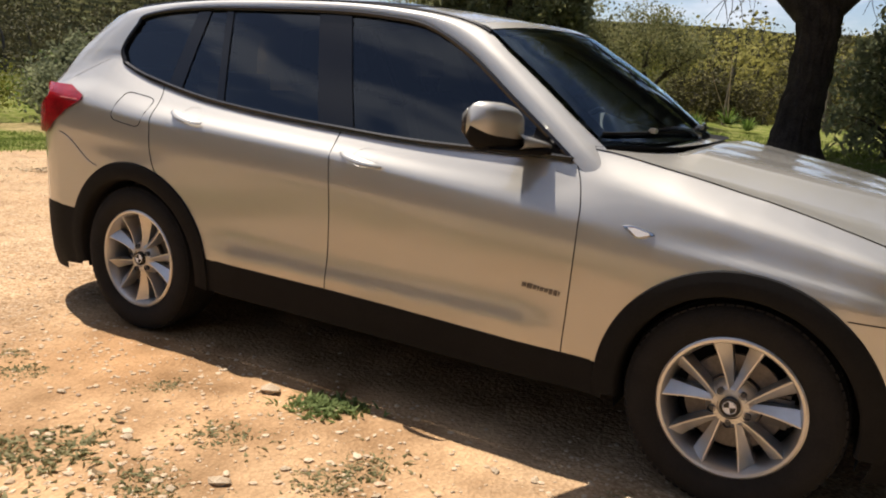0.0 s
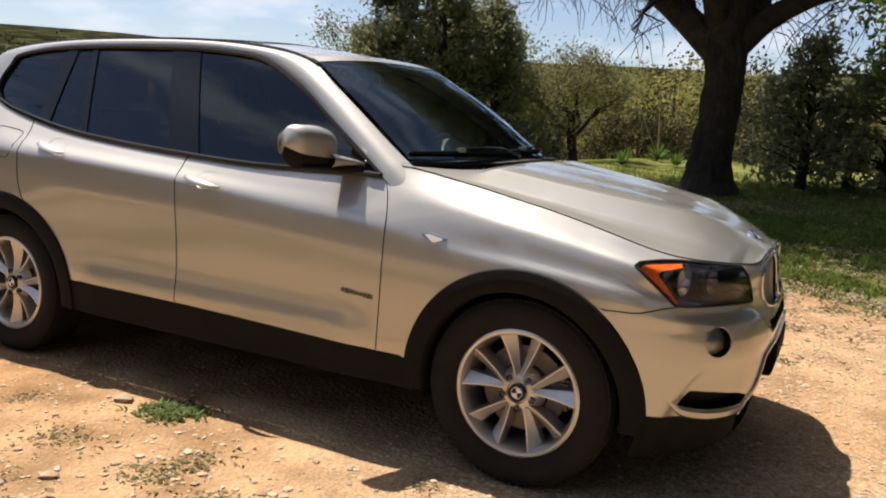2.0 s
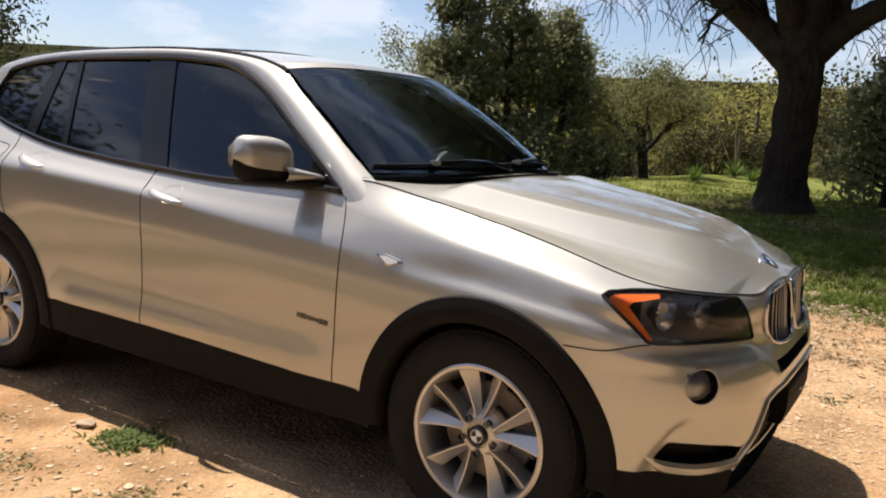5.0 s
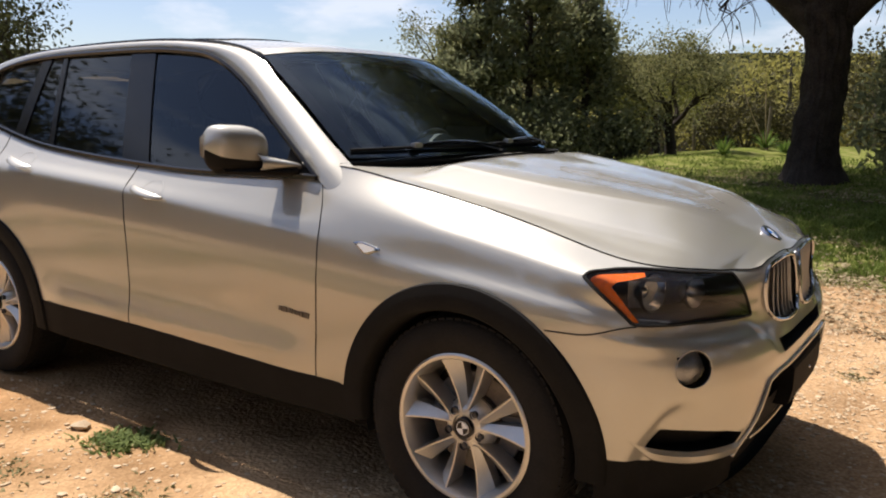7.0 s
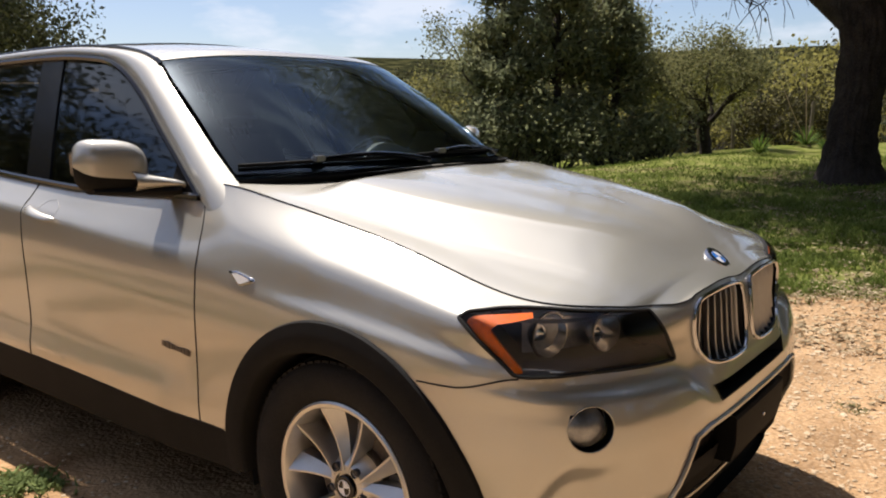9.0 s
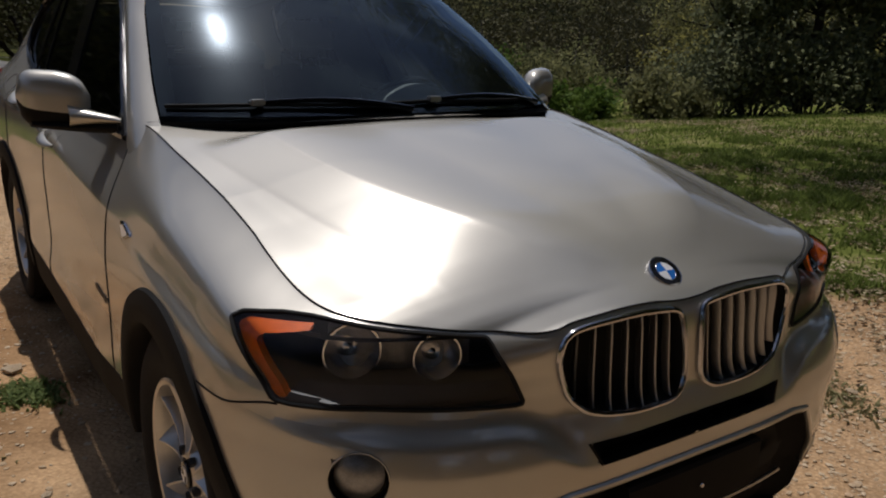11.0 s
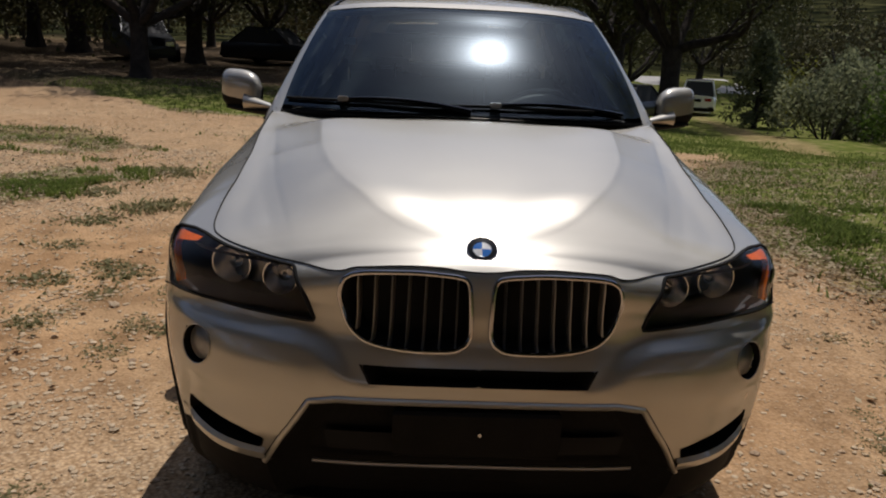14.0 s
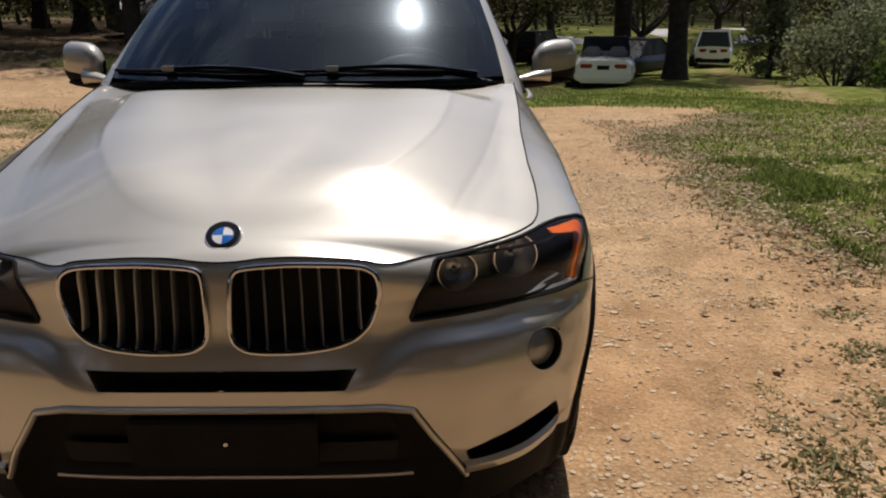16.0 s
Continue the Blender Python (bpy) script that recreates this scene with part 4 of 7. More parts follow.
def build_cladding():
    for ax, r_out, a0, a1 in ((0.0, 0.468, -9, 188), (REAR_AXLE, 0.478, -8, 192)):
        for sgn in (-1, 1):
            rows = []
            for i in range(61):
                a = math.radians(a0 + (a1 - a0) * i / 60)
                row = []
                for r, out in ((r_out, 0.0005), (r_out - 0.004, 0.010), (r_out - 0.03, 0.013), (r_out - 0.075, 0.015), (r_out - 0.085, 0.006), (r_out - 0.088, -0.05), (r_out - 0.09, -0.16)):
                    x, z = ax + r * math.cos(a), 0.36 + r * math.sin(a)
                    xb = min(x, 0.62)
                    row.append((x, sgn * (body_y(xb, max(z, 0.22)) + out), z))
                rows.append(row)
            part("wheel_arch_trim", Shape().grid(rows), PLASTIC, car, "matt black plastic arch trim", sharp=50)
            # inner wheel housing
            rows = []
            for i in range(41):
                a = math.radians(-15 + 210 * i / 40)
                rows.append([(ax + 0.40 * math.cos(a), sgn * y, 0.36 + 0.42 * math.sin(a)) for y in (0.86, 0.70, 0.55)])
            sh = Shape().grid(rows)
            sh.fan([r[2] for r in rows], (ax, sgn * 0.55, 0.36))
            part("wheel_housing", sh, GAP, car)
    # underbody pan
    pan = Shape().box((-3.45, -0.55, 0.21), (0.62, 0.55, 0.30), 0.03)
    for x0, x1 in ((-2.35, -0.45),):
        pan.box((x0, -0.70, 0.215), (x1, 0.70, 0.30), 0.02)
    pan.box((-3.55, -0.78, 0.28), (-3.28, 0.78, 0.36), 0.03)
    part("underbody", pan, GAP, car)
    # panel gaps
    def gap(name, pts):
        for sgn in (-1, 1):
            part(name, Shape().tube([flush(x, z, 0.0004, sgn) for x, z in pts], 0.0022, 5), GAP, car)
    gap("front_door_gap", [(table(z, [(0.42, -0.592), (0.60, -0.586), (0.80, -0.581), (0.92, -0.583), (1.0, -0.600), (1.06, -0.625), (1.11, -0.660)]), z) for z in [0.42 + 0.68 * k / 30 for k in range(31)]])
    gap("centre_door_gap", [(-1.645 - 0.03 * smoothstep(0.75, 1.1, z), z) for z in [0.445 + 0.66 * k / 24 for k in range(25)]])
    gap("rear_door_gap", [(rear_seam(z), z) for z in [0.78 + 0.43 * k / 20 for k in range(21)]])
    gap("sill_gap", [(-2.28 + 1.80 * k / 40, sill_z(-2.28 + 1.80 * k / 40) + 0.002) for k in range(41)])
    for sgn in (-1, 1):
        pts = [(lambda q: (q[0], sgn * q[1], q[2]))(nose(72 - 14.5 * k / 16, 0.733 + 0.03 * smoothstep(6, 16, k), 0.0004)) for k in range(17)]
        part("bumper_gap", Shape().tube(pts, 0.0022, 5), GAP, car)
        part("rear_bumper_gap", Shape().tube([flush(x, z, 0.0004, sgn) for x, z in [(-3.35 + 0.29 * k / 12, 0.93 - 0.135 * smoothstep(0, 12, k)) for k in range(13)]], 0.0020, 5), GAP, car)
        part("rear_bumper_lip", Shape().tube([flush(x, z - 0.0055, 0.0, sgn) for x, z in [(-3.35 + 0.29 * k / 12, 0.93 - 0.135 * smoothstep(0, 12, k)) for k in range(13)]], 0.0032, 6), PAINT, car)
        # fuel flap outline
        loop = []
        for k in range(40):
            a = 2 * math.pi * k / 40
            c, s = math.cos(a), math.sin(a)
            u, w = abs(c) ** 0.35 * (1 if c > 0 else -1), abs(s) ** 0.35 * (1 if s > 0 else -1)
            loop.append((-2.855 + 0.10 * u + 0.012 * w, 1.083 + 0.068 * w - 0.012 * u))
        if sgn < 0:
            part("fuel_flap_gap", Shape().ring([flush(x, z, 0.0003, sgn) for x, z in loop], 0.0022, 5), GAP, car)


build_cladding()


# --- front lamps, grille and openings ---
def skin(phi, z, out=0.0, sgn=1):
    x, y, zz = nose(phi, z, out)
    return (x, sgn * y, zz)


def pocket(name, poly, depth, mat, sgn, lip=0.003, label="", shrink=0.9):
    """A recess behind an opening in the nose: side walls and a back."""
    cx, cz = sum(p[0] for p in poly) / len(poly), sum(p[1] for p in poly) / len(poly)
    def ringed(k, d):
        return [skin(cx + (px - cx) * k, cz + (pz - cz) * k, d, sgn) for px, pz in poly]
    sh = Shape()
    rows = [ringed(1.0 + lip / 0.15, 0.0015), ringed(0.995, 0.0015), ringed(0.97, -depth * 0.5), ringed(shrink, -depth)]
    sh.grid(rows, closed=True)
    for k0, k1 in ((shrink, shrink * 0.66), (shrink * 0.66, shrink * 0.33), (shrink * 0.33, 0.02)):
        sh.grid([ringed(k0, -depth), ringed(k1, -depth)], closed=True)
    return part(name, sh, mat, car, label, sharp=30)


def build_face():
    for sgn in (-1, 1):
        # kidney grille
        back = pocket("kidney_grille", KIDNEY_R, 0.06, GAP, sgn)
        part("kidney_surround", Shape().ring([skin(p, z, 0.004, sgn) for p, z in KIDNEY_R], 0.0065, 8), CHROME, back, "chrome grille surround")
        for k in range(7):
            ph = 4.6 + 3.0 * k
            zs = [z for z in np.arange(0.680, 0.895, 0.004) if inside_poly(ph, z, KIDNEY_R)]
            if len(zs) > 3:
                z0, z1 = min(zs), max(zs)
                rows = []
                for j in range(13):
                    z = z0 + (z1 - z0) * j / 12
                    pull = -0.002 - 0.004 * math.sin(math.pi * j / 12)
                    d = 0.17
                    rows.append([skin(ph - d, z, pull - 0.022, sgn), skin(ph - d, z, pull - 0.003, sgn), skin(ph, z, pull, sgn), skin(ph + d, z, pull - 0.003, sgn), skin(ph + d, z, pull - 0.022, sgn)])
                part("grille_bar", Shape().grid(rows), SATIN, back)
        # headlight
        lamp = pocket("headlight", HEADLIGHT_R, 0.19, LAMP_BLACK, sgn, label="clear headlight with amber corner")
        part("headlight_gasket", Shape().ring([skin(p, z, 0.001, sgn) for p, z in HEADLIGHT_R], 0.0052, 6), GAP, lamp)
        cx, cz = 46.0, 0.825
        rows = []
        for k in (1.0, 0.8, 0.6, 0.4, 0.2, 0.01):
            rows.append([skin(cx + (p - cx) * k, cz + (z - cz) * k, 0.002, sgn) for p, z in HEADLIGHT_R])
        cover = Shape().grid(rows, closed=True)
        if sgn > 0:
            cover.f = [tuple(reversed(f)) for f in cover.f]
        part("lens_cover", cover, LENS, lamp, sharp=0)
        for name, bx, by, z, r in (("low_beam", 0.500, 0.670, 0.826, 0.058), ("high_beam", 0.575, 0.525, 0.812, 0.050)):
            c = Vector((bx, sgn * by, z))
            ax = Vector((1, sgn * 0.25, 0.0)).normalized()
            sd = Vector((0, 0, 1)).cross(ax).normalized()
            up = ax.cross(sd)
            rows = []
            for rr, d in ((r, 0.012), (r, 0.02), (r * 0.93, 0.02), (r * 0.86, 0.0), (r * 0.70, -0.018), (r * 0.45, -0.034), (r * 0.40, -0.02), (r * 0.30, -0.008), (0.001, -0.002)):
                rows.append([c + ax * d + rr * (math.cos(a) * sd + math.sin(a) * up) for a in [2 * math.pi * k / 32 for k in range(32)]])
            part(name, Shape().grid(rows, closed=True), MIRROR, lamp, "round chrome lamp bowl", sharp=50)
        # ribbed reflector shelf and amber corner
        band = []
        for k in range(31):
            u = k / 30
            oph, oz, iph, iz = (np.interp(u, (0, 0.55, 0.62, 1.0), c) for c in ((58.4, 64.9, 63.8, 55.5), (0.770, 0.882, 0.894, 0.898), (56.8, 61.4, 60.6, 55.5), (0.771, 0.866, 0.878, 0.889)))
            band.append([skin(oph + (iph - oph) * w, oz + (iz - oz) * w, -0.010 - 0.003 * w, sgn) for w in (0, 0.5, 1)] + [skin(iph, iz, -0.03, sgn)])
        part("amber_reflector", Shape().grid(band), AMBER, lamp, "amber side reflector")
        shell = []
        for k in range(19):
            u = k / 18
            ph = 57.0 - 19.5 * u
            zt, zb = table(ph, [(37, 0.866), (46, 0.884), (57, 0.888)]), 0.778
            shell.append([skin(ph, zb + (zt - zb) * w, -0.150 - 0.015 * math.sin(math.pi * w), sgn) for w in (0, 0.25, 0.5, 0.75, 1)])
        part("reflector_shell", Shape().grid(shell), LAMP_GREY, lamp, sharp=20)
        brow = [[skin(62 - 27 * u, 0.893 - 0.020 * u - 0.012 * w, -0.012 - 0.03 * w, sgn) for w in (0, 0.5, 1)] for u in [k / 20 for k in range(21)]]
        part("lamp_brow", Shape().grid(brow), LAMP_BLACK, lamp)
        flo = [[skin(57 - 26 * u, 0.772 - 0.016 * u + 0.012 * w, -0.006 - 0.06 * w, sgn) for w in (0, 0.5, 1)] for u in [k / 20 for k in range(21)]]
        part("lamp_floor", Shape().grid(flo), LAMP_BLACK, lamp)
        # fog lamp
        fog = pocket("fog_lamp", FOG, 0.045, PLASTIC, sgn, label="round fog lamp in the bumper", shrink=0.86)
        part("fog_ring", Shape().ring([skin(p, z, 0.0015, sgn) for p, z in FOG], 0.0018, 6), PAINT, fog)
        glow = [[skin(48 + 3.0 * k * math.cos(2 * math.pi * j / 20), 0.645 + 0.048 * k * math.sin(2 * math.pi * j / 20), -0.010 + 0.007 * (1 - k * k), sgn) for j in range(20)] for k in (1, 0.75, 0.5, 0.25, 0.01)]
        part("fog_reflector", Shape().grid([[(x - 0.016, y, z) for x, y, z in r] for r in glow], closed=True), LAMP_GREY, fog)
        fog_glass = Shape().grid(glow, closed=True)
        if sgn < 0:
            fog_glass.f = [tuple(reversed(f)) for f in fog_glass.f]
        part("fog_lens", fog_glass, LENS, fog)
        pocket("bumper_vent", VENT_R, 0.05, PLASTIC, sgn, label="black lower bumper vent")
        # silver blade under the vent
        blade = []
        for k in range(25):
            ph = 36.2 + 21.5 * k / 24
            zt = table(ph, [(36, 0.388), (45, 0.388), (55, 0.412), (58, 0.44)])
            w = 0.12 + 0.88 * smoothstep(57.7, 52.5, ph)
            blade.append([skin(ph, zt + 0.003, 0.001, sgn), skin(ph, zt - 0.010 * w, 0.012 * w, sgn), skin(ph, zt - 0.030 * w, 0.012 * w, sgn), skin(ph, zt - 0.040 * w, 0.0, sgn), skin(ph, zt - 0.04 * w, -0.03, sgn)])
        part("bumper_blade", Shape().grid(blade), PAINT, car)
    # slot, lower intake
    pocket("bumper_slot", dense([(-20.6, 0.652), (20.6, 0.652), (18.6, 0.606), (-18.6, 0.606)], DEG, 0.03), 0.05, PLASTIC, 1, label="black grille slot")
    low = [(-28.2, 0.551), (-24.0, 0.562), (24.0, 0.562), (28.2, 0.551), (31.0, 0.48), (37.0, 0.345), (36.0, 0.23), (-36.0, 0.23), (-37.0, 0.345), (-31.0, 0.48)]
    lowd = dense(low, DEG, 0.03)
    intake = pocket("lower_intake", lowd, 0.05, PLASTIC, 1, label="black lower air intake with plate holder")
    edge = [p for p in lowd if p[1] > 0.34]
    edge.sort(key=lambda p: p[0])
    left = sorted([p for p in edge if p[0] < -26], key=lambda p: p[1])
    right = sorted([p for p in edge if p[0] > 26], key=lambda p: -p[1])
    mid = [p for p in edge if -26 <= p[0] <= 26]
    part("intake_lip", Shape().tube([skin(p, z, 0.001) for p, z in left + mid + right], 0.0085, 8), PAINT, intake)
    part("skid_strip", Shape().tube([skin(-29.5 + 59 * k / 30, 0.362, -0.015) for k in range(31)], 0.006, 6), SATIN, intake, "thin silver skid strip")
    holder = Shape()
    front = [[skin(-14.5 + 29 * k / 14, z, o) for k in range(15)] for z, o in ((0.405, -0.05), (0.410, 0.010), (0.418, 0.016), (0.47, 0.018), (0.535, 0.016), (0.543, 0.010), (0.548, -0.05))]
    holder.grid(front)
    for e in (0, -1):
        holder.add([r[e] for r in front], [tuple(range(7)) if e == 0 else tuple(reversed(range(7)))])
    part("plate_holder", holder, PLASTIC, intake, "empty black number plate holder", sharp=30)
    part("holder_screw", Shape().lathe([(0.006, -0.003), (0.005, -0.006), (0.001, -0.0065)], seg=10), CHROME, intake, m=Matrix.Translation(skin(0.5, 0.488, 0.018)) @ pose(0, 0, 0, 0, 0, 90))
    for k in (-1, 1):
        part("mesh_panel", Shape().grid([[skin(k * (15 + 12 * u), 0.40 + 0.06 * w, -0.03) for u in (0, 0.5, 1)] for w in (0, 0.5, 1)]), GAP, intake)
    # front bumper's upper ridge under the lamps is part of the skin; roundel on the bonnet
    roundel("bonnet_badge", Vector((0.677, 0, 0.9285)), Vector((0.606, 0, 0.795)).normalized(), 0.041, car)


def roundel(name, centre, normal, r, parent):
    """A domed round badge in blue and white quarters with a dark ring."""
    side_v = Vector((0, 1, 0)) if abs(normal.y) < 0.9 else Vector((1, 0, 0))
    up = normal.cross(side_v).normalized()
    side_v = up.cross(normal)

    def at(rad, a, h):
        return centre + rad * (math.cos(a) * side_v + math.sin(a) * up) + normal * h
    n = 32
    sh = Shape()
    sh.grid([[at(rr, 2 * math.pi * k / n, h) for k in range(n)] for rr, h in ((r, -0.012), (r, 0.002), (r * 0.97, 0.0045), (r * 0.92, 0.004))], closed=True)
    base = part(name, sh, CHROME, parent, "round blue and white badge")
    part("badge_ring", Shape().grid([[at(rr, 2 * math.pi * k / n, h) for k in range(n)] for rr, h in ((r * 0.93, 0.0035), (r * 0.62, 0.0045))], closed=True), GLOSS_BLACK, base)
    part("badge_rim", Shape().ring([at(r * 0.60, 2 * math.pi * k / n, 0.0045) for k in range(n)], r * 0.03, 5), CHROME, base)
    for q in range(4):
        a0 = math.pi / 2 * q
        rows = [[at(r * 0.6 * f, a0 + math.pi / 2 * k / 8, 0.0045 + 0.002 * (1 - f)) for k in range(9)] for f in (1, 0.5, 0.02)]
        part("badge_quarter", Shape().grid(rows), BLUE if q % 2 else WHITE, base)


build_face()


# --- wheels ---
def build_wheel():
    """One wheel about the origin, axle along y, outer face towards -y."""
    hub = Shape()
    hub.lathe([(0.236, 0.12), (0.232, 0.02), (0.228, -0.035), (0.240, -0.040), (0.242, -0.046), (0.236, -0.050), (0.226, -0.047), (0.218, -0.034), (0.210, 0.0), (0.205, 0.10)], seg=64)
    wheel = new("wheel", hub.mesh("wheel", ALLOY))
    wheel.data.set_sharp_from_angle(angle=radians(40))
    tyre = Shape()
    tyre.lathe([(0.232, -0.036), (0.250, -0.048), (0.275, -0.060), (0.305, -0.064), (0.330, -0.058), (0.345, -0.048), (0.354, -0.030), (0.358, 0.0), (0.359, 0.06), (0.358, 0.12), (0.354, 0.15), (0.335, 0.175), (0.29, 0.18), (0.235, 0.165)], seg=72)
    t = part("tyre", tyre, RUBBER, wheel, "worn black rubber tyre")
    blocks = Shape()
    for k in range(72):
        a = 2 * math.pi * (k + 0.5) / 72
        for y0, y1 in ((-0.046, -0.012), (-0.004, 0.03), (0.038, 0.07), (0.078, 0.115)):
            m = pose(0, 0, 0, 0, -math.degrees(a) + 90, 0)
            blocks.box((-0.011, y0, 0.345), (0.011, y1, 0.3600 if y0 > -0.02 else 0.3525), 0.0, m)
    part("tread", blocks, RUBBER, t, smooth=False)
    rim = Shape()
    for k in range(10):
        pair = k // 2
        sgn = 1 if k % 2 else -1
        base = math.radians(72 * pair + 90)
        rows = []
        for i in range(11):
            u = i / 10
            pa = Vector((0.046 * math.cos(base + sgn * 0.16), 0.046 * math.sin(base + sgn * 0.16)))
            pb = Vector((0.224 * math.cos(base + sgn * 0.36), 0.224 * math.sin(base + sgn * 0.36)))
            pm = pa.lerp(pb, u)
            r, a = pm.length, math.atan2(pm.y, pm.x)
            w = 0.017 + 0.034 * u ** 1.3
            dep = -0.030 + 0.012 * math.sin(math.pi * u) - 0.010 * u
            er, et = Vector((math.cos(a), 0, math.sin(a))), Vector((-math.sin(a), 0, math.cos(a))) * sgn
            pr = [(0.006, 0.040), (0.005, dep + 0.012), (0.001, dep), (-0.004, dep), (-w * 0.5, dep + 0.006 + 0.010 * u), (-w, dep + 0.012 + 0.026 * u), (-w, 0.040)]
            rows.append([er * r + et * q + Vector((0, y, 0)) for q, y in pr])
        k0 = len(rim.f)
        rim.grid(rows)
        if sgn < 0:
            rim.f[k0:] = [tuple(reversed(f)) for f in rim.f[k0:]]
    rim.lathe([(0.090, 0.02), (0.075, -0.012), (0.060, -0.026), (0.042, -0.030), (0.040, -0.020), (0.001, -0.018)], seg=40)
    part("spokes", rim, ALLOY, wheel, "ten bright alloy spokes in pairs", sharp=25)
    for k in range(5):
        a = math.radians(72 * k + 54)
        bolt = Shape().lathe([(0.013, -0.034), (0.0125, -0.0345), (0.012, -0.020), (0.009, -0.020), (0.009, -0.028), (0.001, -0.029)], (0.060 * math.cos(a), 0, 0.060 * math.sin(a)), 14)
        part("bolt_hole", bolt, LAMP_BLACK, wheel)
    cap = Shape().lathe([(0.034, -0.02), (0.034, -0.034), (0.031, -0.037), (0.001, -0.038)], seg=32)
    part("hub_cap", cap, GLOSS_BLACK, wheel, "round hub cap with badge")
    q = Shape()
    for w in (0, 2):
        rows = [[(0.020 * f * math.cos(math.pi / 2 * w + math.pi / 2 * k / 6 + 0.2), -0.0386, 0.020 * f * math.sin(math.pi / 2 * w + math.pi / 2 * k / 6 + 0.2)) for k in range(7)] for f in (1, 0.5, 0.02)]
        q.grid(rows)
    q.ring([(0.0215 * math.cos(2 * math.pi * k / 24), -0.038, 0.0215 * math.sin(2 * math.pi * k / 24)) for k in range(24)], 0.0012, 4)
    part("cap_mark", q, WHITE, wheel)
    disc = Shape().lathe([(0.165, 0.055), (0.165, 0.040), (0.163, 0.038), (0.10, 0.038), (0.095, 0.02), (0.05, 0.018)], seg=48)
    part("brake_disc", disc, STEEL, wheel, "grey steel brake disc")
    cal = Shape().box((0.09, 0.03, -0.06), (0.185, 0.10, 0.06), 0.012)
    part("brake_caliper", cal, LAMP_BLACK, wheel)
    part("inner_drum", Shape().lathe([(0.225, 0.10), (0.20, 0.115), (0.001, 0.12)], seg=40), GAP, wheel)
    return wheel


wheel = build_wheel()
wheel.parent = car
wheel.matrix_basis = pose(0, -0.828, 0.36)
for x, y, turn, spin in ((REAR_AXLE, -0.834, 0, 22), (0.0, 0.828, 180, 40), (REAR_AXLE, 0.834, 180, 10)):
    copy_thing(wheel, Matrix.Translation((x, y, 0.36)) @ pose(0, 0, 0, 0, 0, turn) @ pose(0, 0, 0, 0, spin, 0))


